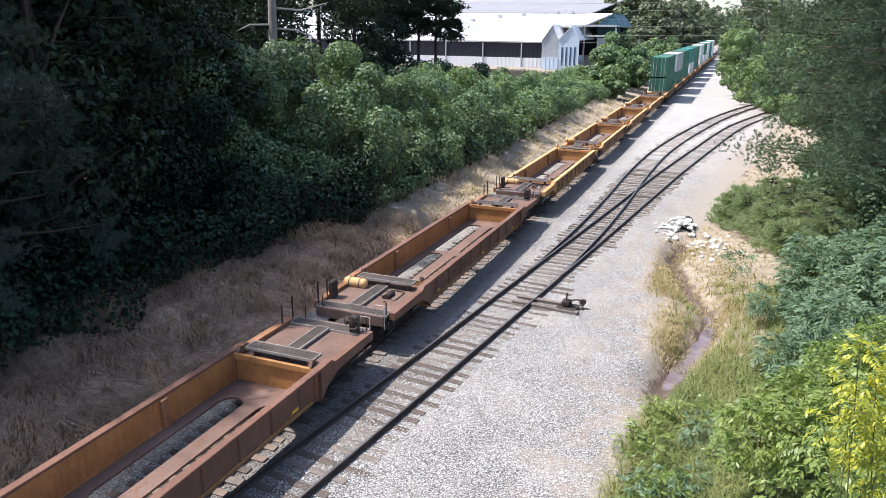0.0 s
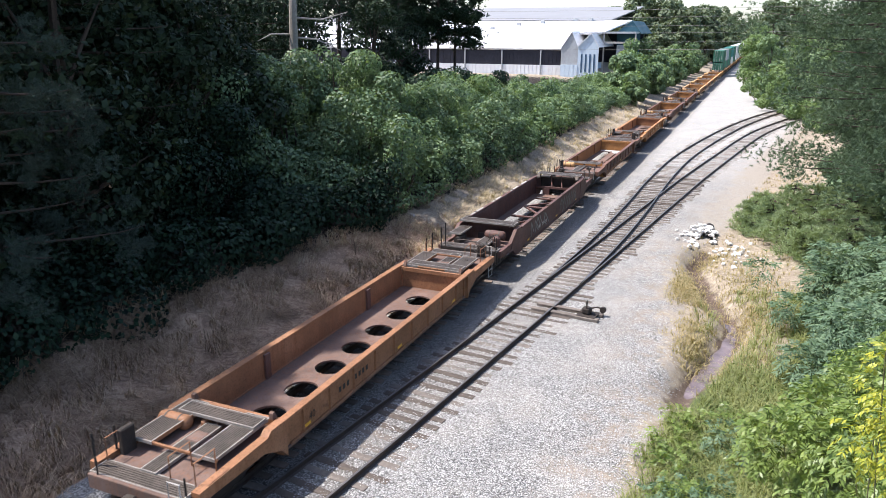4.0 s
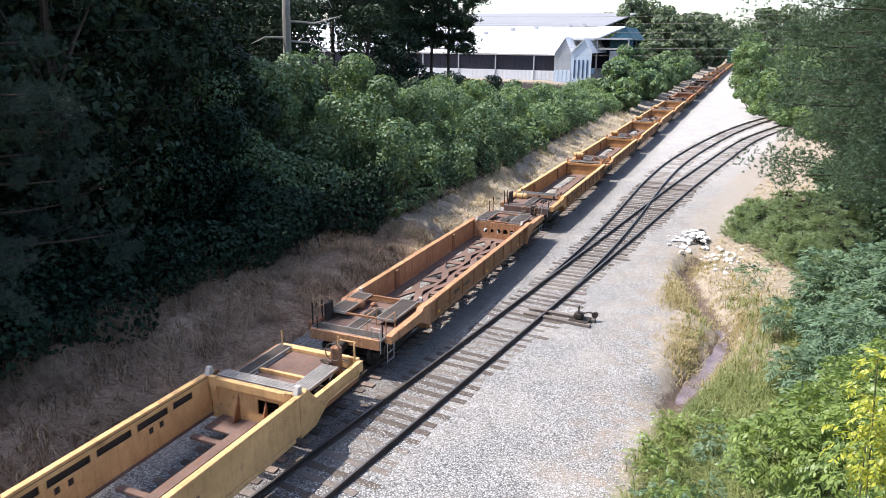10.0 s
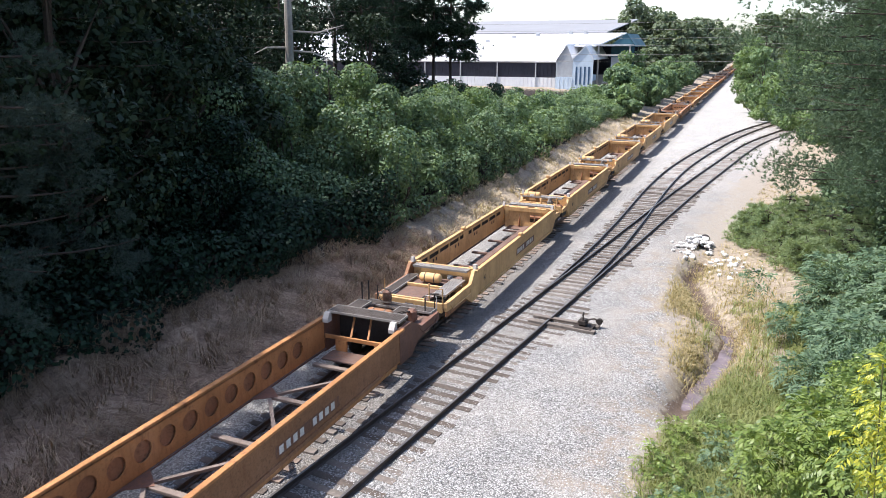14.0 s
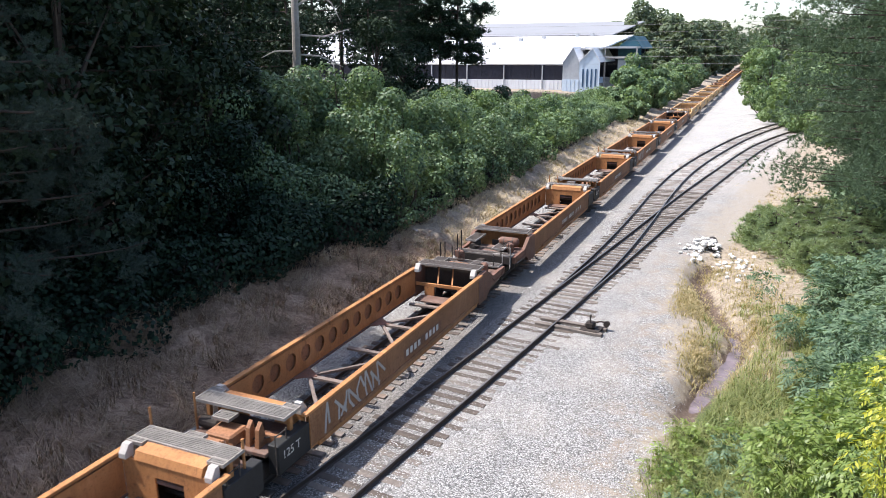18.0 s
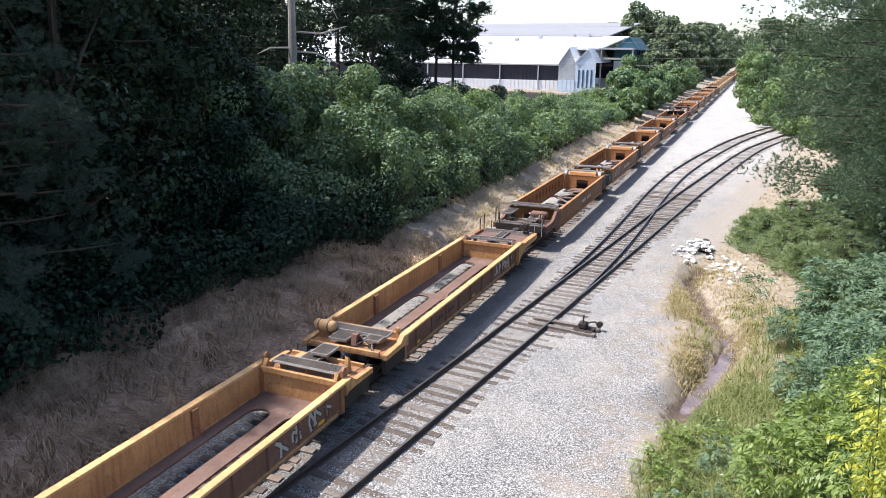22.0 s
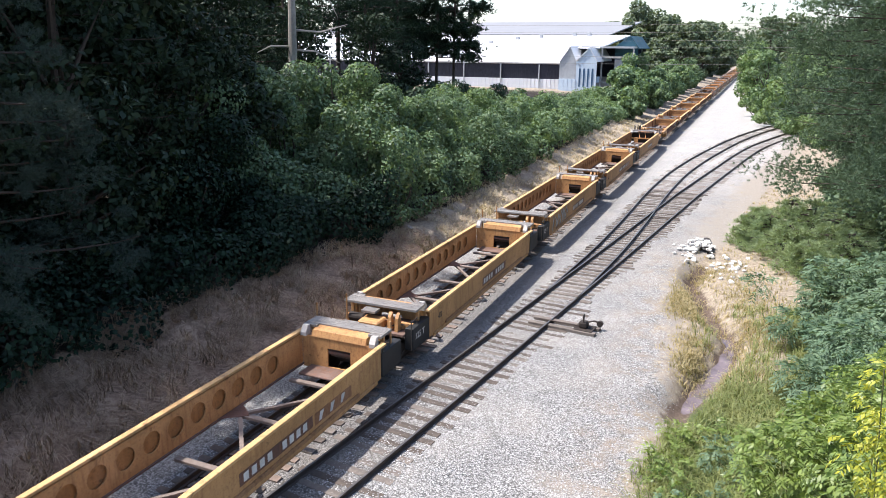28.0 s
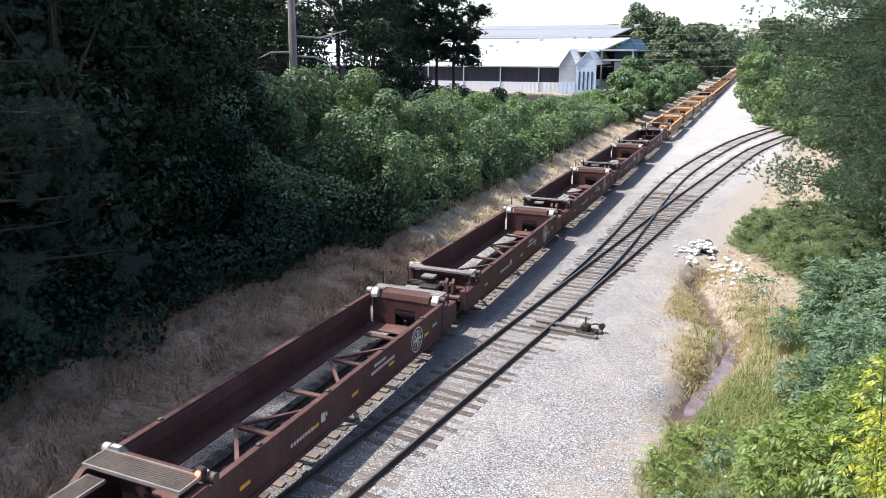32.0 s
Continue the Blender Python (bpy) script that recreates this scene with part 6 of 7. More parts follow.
def scatter(rng, n, x0, x1, y0, y1, keep):
    p = np.column_stack([rng.uniform(x0, x1, n), rng.uniform(y0, y1, n)])
    return p[keep(p[:, 0], p[:, 1])]




def wooded_bank():
    """Vine-covered thicket along the bank: rounded mounds in three rows that climb the slope."""
    tops = ([6, 15, 22, 28, 32, 38, 44, 50, 58, 72, 85, 100, 114, 135], [8.5, 8.2, 8.4, 7.8, 8.6, 9.4, 8.4, 7.4, 6.9, 6.3, 5.0, 3.9, 3.5, 4.5])
    rng = np.random.default_rng(7)
    y, k = 7.0, 0
    while y < 132:
        step = 3.3 + 0.02 * y
        for row in (0, 1, 2):
            fx = np.interp(y, *FOOT) - (1.3, 3.9, 7.2)[row] + rng.uniform(-0.5, 0.5)
            top = np.interp(y, *tops) * ((0.5, 0.84, 1.0) if y < 34 else (0.66, 0.92, 1.0))[row] * (rng.uniform(0.75, 1.15) if y < 52 else rng.uniform(0.9, 1.1))
            heaps = []
            for j in range(6):
                q = rng.uniform(0.85, 1.55)
                hx, hy = fx + rng.uniform(-1.4, 1.2), y + (rng.uniform(-0.5, 0.5) + 0.5 * (row % 2)) * step
                gz = float(ground_z(hx, hy))
                hz = gz + 0.3 + max(top - gz - 0.4 - q * 0.7, 0.5) * (j + rng.uniform(0.2, 1.0)) / 6
                heaps.append((hx, hy, hz, q, q * 1.05, q * rng.uniform(0.75, 1.0)))
                for _ in range(2):
                    d = unit_rows(rng.normal(0, 1, (1, 3)))[0] * q * 0.85
                    w = q * rng.uniform(0.3, 0.5)
                    heaps.append((hx + d[0], hy + d[1], hz + abs(d[2]), w, w, w * 0.8))
            for _ in range(2):
                heaps.append((fx + rng.uniform(-0.8, 0.9), y + rng.uniform(-0.5, 0.5) * step, float(ground_z(fx, y)) + 0.4, 1.0, 1.2, rng.uniform(0.6, 1.1)))
            n = int((6400 if row < 2 else 4600) * (1 if y < 62 else 0.75))
            pick = rng.random()
            # near mounds get the leaves that carry shade in their colour
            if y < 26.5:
                mat = VINE_SHADED
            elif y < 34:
                mat = VINE_SHADED if pick < 0.35 else VINE_SUN
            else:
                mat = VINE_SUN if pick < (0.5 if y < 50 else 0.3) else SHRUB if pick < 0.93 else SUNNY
            bush("vine covered shrub on the bank, leaves darkened for shade" if mat is VINE_SHADED else "leafy green vine covered shrub in the sun" if row else "leafy trailing vines at the foot of the bank", heaps, n, (0.155 if y < 62 else 0.19), mat, 100 + k, "shrub", long=1.3, shell=0.45)
            k += 1
        y += step


wooded_bank()


def vine_mounds():
    """Tall heaps of vine swallowing the dead tree, and low dark growth under the far pines."""
    rng = np.random.default_rng(19)
    for i, (x, y, top) in enumerate([(-25.2, 36.2, 9.0), (-26.6, 38.0, 9.8), (-26.4, 41.0, 9.7), (-25.0, 43.6, 8.9), (-24.6, 46.6, 8.2), (-27.6, 35.0, 9.6), (-24.0, 50.0, 7.4), (-23.6, 39.4, 8.4)]):
        base = float(ground_z(x, y))
        heaps = []
        for j in range(9):
            q = rng.uniform(0.7, 1.3)
            heaps.append((x + rng.normal(0, 1.3), y + rng.normal(0, 1.6), base + (top - base - q) * (j + 0.6) / 8.6, q, q, q * 0.8))
        bush("sunlit vines heaped over the bank top", heaps, 9500, 0.15, (SHRUB, VINE_SUN)[i % 2], 900 + i, "shrub", long=1.3, shell=0.5)
    for i, (x, y) in enumerate([(-30, 66), (-33, 76), (-35.5, 71), (-32, 84), (-38, 80), (-41, 74), (-36, 62), (-44, 84), (-33, 58)]):
        base = float(ground_z(x, y))
        bush("dark undergrowth beneath the far pines", [(x + rng.normal(0, 1.6), y + rng.normal(0, 1.6), base + rng.uniform(0.2, 3.0), q, q, q * 0.8) for q in rng.uniform(0.9, 1.7, 10)], 4500, 0.24, DEEP, 920 + i, "shrub")


vine_mounds()
# the last four pines stand out of view, added to block sky light
WOODS = [(-27, 10, 18, 0.12, 5.5), (-30, 16, 20, 0.14, 5.5), (-25.5, 21, 19, 0.22, 5.0), (-31, 24, 21, 0.15, 5.5), (-33, 33, 22, 0.2, 5.2), (-36.5, 37.0, 19, 0.36, 4.0),
         (-41, 41, 22, 0.2, 5.2), (-40, 49, 21, 0.26, 5), (-45, 54, 22, 0.2, 5.2), (-43, 61, 22, 0.3, 5), (-42, 64, 22, 0.25, 5.2), (-38, 68, 21, 0.33, 4.6), (-41, 75, 21, 0.3, 4.6), (-45, 80, 21, 0.25, 4.6), (-44, 87, 20, 0.26, 4.4), (-37, 20, 22, 0.12, 6), (-40, 30, 22, 0.12, 6), (-36, 8, 20, 0.1, 6), (-24.5, 5, 18, 0.2, 5.5), (-26, -1, 19, 0.15, 5.5), (-30, 3, 20, 0.12, 5.5), (-25, -8, 18, 0.15, 5.5)]
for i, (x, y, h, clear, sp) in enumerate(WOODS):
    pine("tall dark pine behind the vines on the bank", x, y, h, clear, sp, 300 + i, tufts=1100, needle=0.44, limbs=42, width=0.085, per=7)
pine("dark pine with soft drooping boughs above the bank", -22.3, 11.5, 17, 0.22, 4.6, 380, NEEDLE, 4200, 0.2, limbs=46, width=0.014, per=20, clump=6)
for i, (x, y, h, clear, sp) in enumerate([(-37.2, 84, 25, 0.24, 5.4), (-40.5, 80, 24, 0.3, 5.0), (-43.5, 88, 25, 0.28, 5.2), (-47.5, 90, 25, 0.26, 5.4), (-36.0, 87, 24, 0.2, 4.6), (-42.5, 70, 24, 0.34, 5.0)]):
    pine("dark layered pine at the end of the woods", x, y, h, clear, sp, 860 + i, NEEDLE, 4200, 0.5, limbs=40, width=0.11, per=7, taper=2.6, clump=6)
# the first two and last six trees are added to shade the bank
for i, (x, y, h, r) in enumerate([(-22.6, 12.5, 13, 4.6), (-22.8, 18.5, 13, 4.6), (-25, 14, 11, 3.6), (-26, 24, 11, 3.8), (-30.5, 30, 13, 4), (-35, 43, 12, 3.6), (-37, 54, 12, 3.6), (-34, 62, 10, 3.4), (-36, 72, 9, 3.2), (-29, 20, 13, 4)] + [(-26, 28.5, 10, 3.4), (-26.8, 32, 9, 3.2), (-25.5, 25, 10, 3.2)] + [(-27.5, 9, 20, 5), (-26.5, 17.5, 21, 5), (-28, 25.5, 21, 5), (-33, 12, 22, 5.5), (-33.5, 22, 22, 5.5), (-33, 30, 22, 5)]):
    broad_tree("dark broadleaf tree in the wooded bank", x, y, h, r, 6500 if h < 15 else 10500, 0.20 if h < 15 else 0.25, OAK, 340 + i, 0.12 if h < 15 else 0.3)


def far_woods():
    """Deep woods behind the bank, uncountable: heaps of dark leaves."""
    rng = np.random.default_rng(77)
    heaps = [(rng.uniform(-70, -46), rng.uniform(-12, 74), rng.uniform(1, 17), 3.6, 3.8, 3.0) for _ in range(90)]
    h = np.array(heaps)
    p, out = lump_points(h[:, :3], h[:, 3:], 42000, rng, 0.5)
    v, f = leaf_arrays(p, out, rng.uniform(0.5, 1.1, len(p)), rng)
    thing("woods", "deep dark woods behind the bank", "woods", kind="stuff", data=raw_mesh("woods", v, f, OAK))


far_woods()


def dead_tree():
    x, y = -27.7, 39.8
    z = float(ground_z(x, y))
    t = thing("dead_tree", "bleached bare trunk with dead branches above the vines", "tree", pose(x, y, z))
    part("trunk", Shape().tube([(0, 0, -0.2), (0.1, 0, 6), (0.15, 0.1, 10), (0.1, 0.2, 15)], [0.34, 0.28, 0.24, 0.16], 9), DEADWOOD, t)
    for pts in ([(0.1, 0, 9.0), (1.2, 1.6, 8.9), (2.4, 3.0, 9.4)], [(0.1, 0, 10.6), (1.0, 1.4, 11.6), (1.9, 2.6, 12.6)], [(0.1, 0, 7.8), (1.2, 1.0, 7.7), (2.4, 1.9, 7.0)], [(0, 0, 8.0), (-0.8, -1.0, 8.0), (-1.4, -1.6, 7.6)], [(1.0, 1.4, 11.6), (1.9, 1.6, 10.9), (2.3, 2.0, 9.8)]):
        part("branch", Shape().tube(pts, [0.09, 0.06, 0.02], 6), DEADWOOD, t)


dead_tree()

# ---- verge on the open side ----
pine("tall pine with soft drooping limbs over the verge", 8.4, 40.0, 21, 0.16, 8.2, 401, NEEDLE_MID, 15500, 0.19, limbs=60, width=0.03, per=13, only=(3.3, 1.3), loose=0.11, flat=0.6, taper=7, flare=0.25, clump=9)
pine("tall pine behind with dark drooping limbs", 10.4, 35.0, 21, 0.2, 8.2, 402, NEEDLE_MID, 9500, 0.2, limbs=44, width=0.032, per=13, only=(3.2, 1.5), loose=0.1, flat=0.6, taper=7, flare=0.4, clump=8)
pine("pine standing back from the sidings", 8.6, 49.0, 19, 0.12, 7.6, 403, NEEDLE_MID, 6000, 0.34, limbs=46, width=0.045, per=13, taper=3, clump=7)
for i, (x, y, h, r) in enumerate([(9.5, 60, 11, 4.5), (12, 47, 11, 4.6), (13.5, 40, 11, 4.4), (9.5, 70, 11, 4.8), (13, 60, 13, 5), (10.5, 82, 11, 5), (15, 74, 13, 5.5), (18, 52, 12, 5), (10.5, 51, 16, 5), (9.5, 67, 15, 5)]):
    broad_tree("broadleaf tree standing behind the pines", x, y, h, r, 7500, 0.28, DEEP, 600 + i, 0.0)
for i, (x, y, w) in enumerate([(5.8, 47.5, 1.8), (7.4, 43.5, 1.9), (8.8, 40.0, 1.9), (6.6, 51.5, 2.0), (6.2, 56.5, 2.0), (7.0, 62.0, 2.2), (7.6, 38.0, 1.6), (9.5, 45.0, 2.2)]):
    rs = np.random.default_rng(660 + i)
    bush("shaded green undergrowth beneath the pines", [(x + rs.normal(0, w * 0.5), y + rs.normal(0, w * 0.6), float(ground_z(x, y)) + rs.uniform(0.2, 1.8), q, q, q * 0.8) for q in rs.uniform(0.6, 1.2, 8)], 3000, 0.2, VINE_SUN, 660 + i)
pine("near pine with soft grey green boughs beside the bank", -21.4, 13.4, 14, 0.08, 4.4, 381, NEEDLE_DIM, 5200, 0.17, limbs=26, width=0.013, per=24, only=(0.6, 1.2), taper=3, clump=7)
pine("pine standing back among the trees", 11.0, 64.0, 17, 0.2, 6.0, 404, NEEDLE, 2000, 0.42, limbs=40, width=0.045)
for i, (x, y, h, sp) in enumerate([(0.4, 44.0, 1.9, 1.2), (1.3, 42.6, 2.4, 1.4), (2.3, 43.6, 2.9, 1.6), (3.3, 42.0, 3.1, 1.7), (2.1, 40.6, 2.2, 1.4), (3.9, 39.4, 2.9, 1.7), (2.9, 38.0, 1.9, 1.3), (0.9, 46.0, 1.9, 1.2), (4.9, 41.5, 3.3, 1.8), (4.6, 36.6, 2.6, 1.5)]):
    pine("young bushy pine beside the stones", x, y, h, 0.08, sp, 420 + i, NEEDLE_SOFT, 800, 0.26, limbs=34, width=0.03, per=14, name="young_pine", trunk_r=0.06)
for i, (x, y, hs, n) in enumerate([(3.2, 28.5, [(2.7, 28.4, 1.6, 1.1, 1.1, 1.0), (3.6, 28.8, 2.6, 1.2, 1.2, 1.1), (3.0, 27.4, 1.0, 1.0, 1.0, 0.9)], 1500),
                                   (4.8, 28.0, [(4.4, 27.6, 3.0, 1.2, 1.2, 1.1), (5.3, 28.6, 3.6, 1.2, 1.2, 1.1), (4.7, 27.0, 1.8, 1.2, 1.2, 1.0)], 1700),
                                   (3.4, 25.0, [(2.9, 25.2, 1.5, 1.0, 1.0, 0.9), (3.8, 25.4, 2.3, 1.1, 1.1, 1.0), (3.4, 24.2, 1.2, 1.0, 1.0, 0.8)], 1500),
                                   (5.6, 25.6, [(5.2, 25.4, 2.8, 1.2, 1.2, 1.1), (6.2, 26.0, 3.4, 1.3, 1.3, 1.2)], 1300),
                                   (3.0, 22.0, [(2.6, 22.4, 1.7, 0.9, 0.9, 0.8), (3.5, 22.0, 2.3, 1.0, 1.0, 0.9)], 1000),
                                   (5.2, 21.6, [(4.8, 21.6, 2.6, 1.1, 1.1, 1.0), (5.8, 22.4, 3.0, 1.2, 1.2, 1.1)], 1100)]):
    rs = np.random.default_rng(800 + i)
    hs = [(hx + rs.normal(0, 0.65), hy + rs.normal(0, 0.65), hz + rs.uniform(-0.9, 0.35), q, q, q * 0.75) for hx, hy, hz, *_ in hs for q in rs.uniform(0.35, 0.7, 4)]
    feathery("blue green shrub with feathered leaves on the verge", x, y, hs, n, 0.36, SUMAC, 440 + i, pairs=4, leaf=0.55, wide=0.3, droop=0.45)
for i, (x, y, hs, n) in enumerate([(2.3, 16.6, [(2.0, 16.5, 2.4, 0.7, 0.7, 0.6), (2.7, 16.9, 2.7, 0.7, 0.7, 0.6)], 420),
                                   (1.5, 14.8, [(1.2, 14.8, 2.4, 0.7, 0.7, 0.6), (1.9, 15.0, 2.7, 0.6, 0.6, 0.6)], 420),
                                   (3.0, 14.4, [(2.7, 14.4, 3.2, 0.7, 0.7, 0.7), (3.3, 14.8, 3.4, 0.7, 0.7, 0.6)], 420), (3.5, 18.4, [(3.2, 18.4, 2.5, 0.9, 0.9, 0.8), (4.0, 18.8, 3.0, 0.9, 0.9, 0.8)], 500)]):
    feathery("fresh green leafy sapling on the verge", x, y, hs, int(n * 1.7), 0.27, LIME, 460 + i, pairs=4, leaf=0.55, wide=0.38, droop=0.6)
feathery("yellow green sapling with drooping leaves close by", 2.05, 8.3, [(1.65, 8.0, 6.95, 0.34, 0.34, 0.35), (1.9, 8.3, 6.5, 0.45, 0.4, 0.4), (1.5, 8.1, 6.3, 0.28, 0.3, 0.25), (2.25, 8.4, 7.05, 0.4, 0.4, 0.4), (1.42, 7.9, 7.4, 0.12, 0.12, 0.1), (2.1, 8.2, 5.9, 0.45, 0.4, 0.3)], 620, 0.15, GOLDEN, 480, "sapling", "sapling", 6, 4, 0.58, 0.36, 0.75)
feathery("green sapling below the yellow one", 2.2, 9.8, [(1.7, 9.8, 4.9, 0.5, 0.5, 0.4), (2.3, 10.0, 5.2, 0.5, 0.5, 0.5), (1.4, 9.7, 4.2, 0.5, 0.5, 0.4), (2.1, 9.9, 4.2, 0.6, 0.5, 0.4)], 420, 0.22, LIME, 481, "sapling", "sapling", 5, 4, 0.58, 0.36, 0.7)

wr = np.random.default_rng(700)
for i in range(14):
    y = wr.uniform(12.5, 21.5)
    x = float(np.interp(y, *EDGE)) + wr.uniform(0.5, 3.0)
    z = float(ground_z(x, y))
    feathery("low leafy weed among the verge grass", x, y, [(x + wr.normal(0, 0.25), y + wr.normal(0, 0.3), z + wr.uniform(0.25, 0.5), 0.35, 0.35, 0.25) for _ in range(3)], 110, 0.2, LIME if i % 3 else SUMAC, 700 + i, "weed", "weed", 3, 4, 0.55, 0.4, 0.5)


def grasses():
    rng = np.random.default_rng(91)
    def patchy(x, y):
        return np.array([noise.noise((a * 0.55, b * 0.55, 3.0)) + 0.6 * noise.noise((a * 1.7, b * 1.7, 8.0)) for a, b in zip(x, y)])
    slope = scatter(rng, 17000, -21, -14.7, 8, 120, lambda x, y: (x > np.interp(y, *FOOT) - 0.6) & (rng.random(len(x)) < np.clip(28 / y, 0.2, 1)) & (patchy(x, y) > -0.15))
    shade = slope[:, 1] - 0.5 * (slope[:, 0] + 17) < 33 + 5 * rng.normal(0, 1, len(slope))
    blades("pine_straw", "brown dead grass with the bank's shade put into its colour", slope[shade], 0.16, 0.72, SHADED_GRASS, 97, 0.018, 2.0, 9, 0.8)
    blades("dry_grass", "dry tan grass matted on the sunny bank", slope[~shade], 0.14, 0.55, HAY, 92, 0.024, 1.7, 8, 0.7)
    edge = scatter(rng, 9000, -2.6, 4.5, 10, 32, lambda x, y: (x - np.interp(y, *EDGE) > 0.05 + 0.6 * rng.random(len(x)) ** 2 + 0.9 * smooth(19, 23, y)) & ((np.abs(x - np.interp(y, *DITCH)) > 0.75) | (y < 20.5)) & (rng.random(len(x)) < 1 - 0.75 * smooth(22, 26, y) * (x < 2)))
    blades("verge_grass", "tall green grass on the verge", edge, 0.18, 0.62, GRASS, 93, 0.024, 1.3, 7)
    far = scatter(rng, 2600, -3, 6, 28, 62, lambda x, y: (x - np.interp(y, *EDGE) > 0.5) & (rng.random(len(x)) < 0.45) & (np.abs(x - np.interp(y, *DITCH)) > 0.7))
    blades("tan_weeds", "sparse tan and green weeds round the stones", far, 0.08, 0.32, STRAW, 94, 0.025, 1.2, 6)
    clump = np.concatenate([rng.normal((cx, cy), (sx, sy), (n, 2)) for cx, cy, sx, sy, n in [(-2.2, 32.4, 0.35, 1.1, 240), (-1.9, 30.8, 0.45, 0.6, 160), (-1.5, 26.8, 0.35, 0.9, 140), (-1.5, 37.5, 0.6, 1.2, 160), (0.3, 33.0, 0.7, 2.5, 260), (-1.2, 25.4, 0.3, 0.9, 160), (0.9, 29.0, 0.6, 1.6, 260), (0.6, 24.5, 0.7, 1.2, 200)]])
    blades("straw_tufts", "straw coloured tufts beside the ditch", clump, 0.10, 0.34, STRAW, 95, 0.022, 1.2, 7)
    weeds = scatter(rng, 120, -9, 0, 60, 110, lambda x, y: np.abs(x - np.interp(y, [60, 84, 110], [-4, -0.7, 3.5])) > 1.2)
    blades("sparse_weeds", "sparse weeds in the stone bed", weeds, 0.05, 0.14, STRAW, 96, 0.02, 0.7, 6)


grasses()


# ---- stones, culvert, puddle and switch stand ----
def stones():
    rng = random.Random(41)
    meshes = []
    for k in range(6):
        b = bmesh.new()
        bmesh.ops.create_icosphere(b, subdivisions=1, radius=1.0)
        for v in b.verts:
            v.co = Vector((v.co.x * 1.0, v.co.y * 0.8, v.co.z * 0.6)) * rng.uniform(0.75, 1.15)
        me = bpy.data.meshes.new("stone")
        b.to_mesh(me)
        b.free()
        me.materials.append(ROCK)
        meshes.append(me)
    for i in range(150):
        if i < 115:
            x, y = rng.gauss(-2.35, 0.5), rng.gauss(40.7, 0.9)
        else:
            x, y = rng.gauss(-0.5, 0.5), rng.gauss(38.4, 1.2)
        if abs(x + 1.95) < 0.3 and y < 40.6:
            continue
        r = rng.uniform(0.08, 0.21)
        heap = 0.5 * math.exp(-((x + 2.2) / 0.9) ** 2 - ((y - 41.2) / 1.0) ** 2)
        s = thing("stone", "pale grey rough stone in the riprap heap", "stone", pose(x, y, float(ground_z(x, y)) + heap * rng.random() + r * 0.3, rng.uniform(-25, 25), rng.uniform(-25, 25), rng.uniform(0, 360)), "riprap stones", data=meshes[i % 6])
        s.scale = (r, r, r)
    g = float(ground_z(-1.95, 41.3))
    c = thing("culvert", "dark culvert pipe end among the stones", "pipe", pose(-1.95, 41.4, g + 0.02))
    s = Shape()
    a, b = ring(0, 0, 0.27, 18), ring(0, 0, 0.23, 18)
    for y0, r0 in ((-0.7, a), (1.5, a), (1.5, b), (-0.7, b)):
        s.v += [(u, y0, v) for u, v in r0]
    n = 18
    s.f = [(k * n + i, k * n + (i + 1) % n, ((k + 1) % 4) * n + (i + 1) % n, ((k + 1) % 4) * n + i) for k in range(4) for i in range(n)]
    # pipe and back disc are coloured dark for the shaded hole
    part("pipe", s, GRIMY, c)
    part("pipe_back", Shape().tube([(0, 1.3, 0), (0, 1.35, 0)], 0.23, 18), GRIMY, c)


stones()


def water_material():
    m, nt, b = shader("muddy_water")
    n = tex(nt, "noise", 2.0, world_pos(nt), 4)
    nt.links.new(ramp(nt, n.outputs[0], [(0.35, (0.09, 0.065, 0.06)), (0.65, (0.17, 0.13, 0.13))]), b.inputs["Base Color"])
    b.inputs["Roughness"].default_value = 0.08
    b.inputs["Specular IOR Level"].default_value = 0.5
    return m


def puddle():
    s, rng = Shape(), random.Random(3)
    ys = np.arange(22.4, 29.6, 0.3)
    vs = []
    for i, y in enumerate(ys):
        c = float(np.interp(y, *DITCH))
        w = (0.62 + 0.16 * math.sin(i * 1.1) + rng.uniform(-0.05, 0.05)) * min(1, 0.25 + i * 0.35, 0.25 + (len(ys) - 1 - i) * 0.3)
        vs += [(c - w, y, -0.87), (c + w * 1.1, y, -0.87)]
    s.add(vs, [(2 * i, 2 * i + 1, 2 * i + 3, 2 * i + 2) for i in range(len(ys) - 1)])
    thing("puddle", "muddy violet grey water lying in the ditch", "water", kind="structure", data=s.mesh("puddle", water_material()))


puddle()


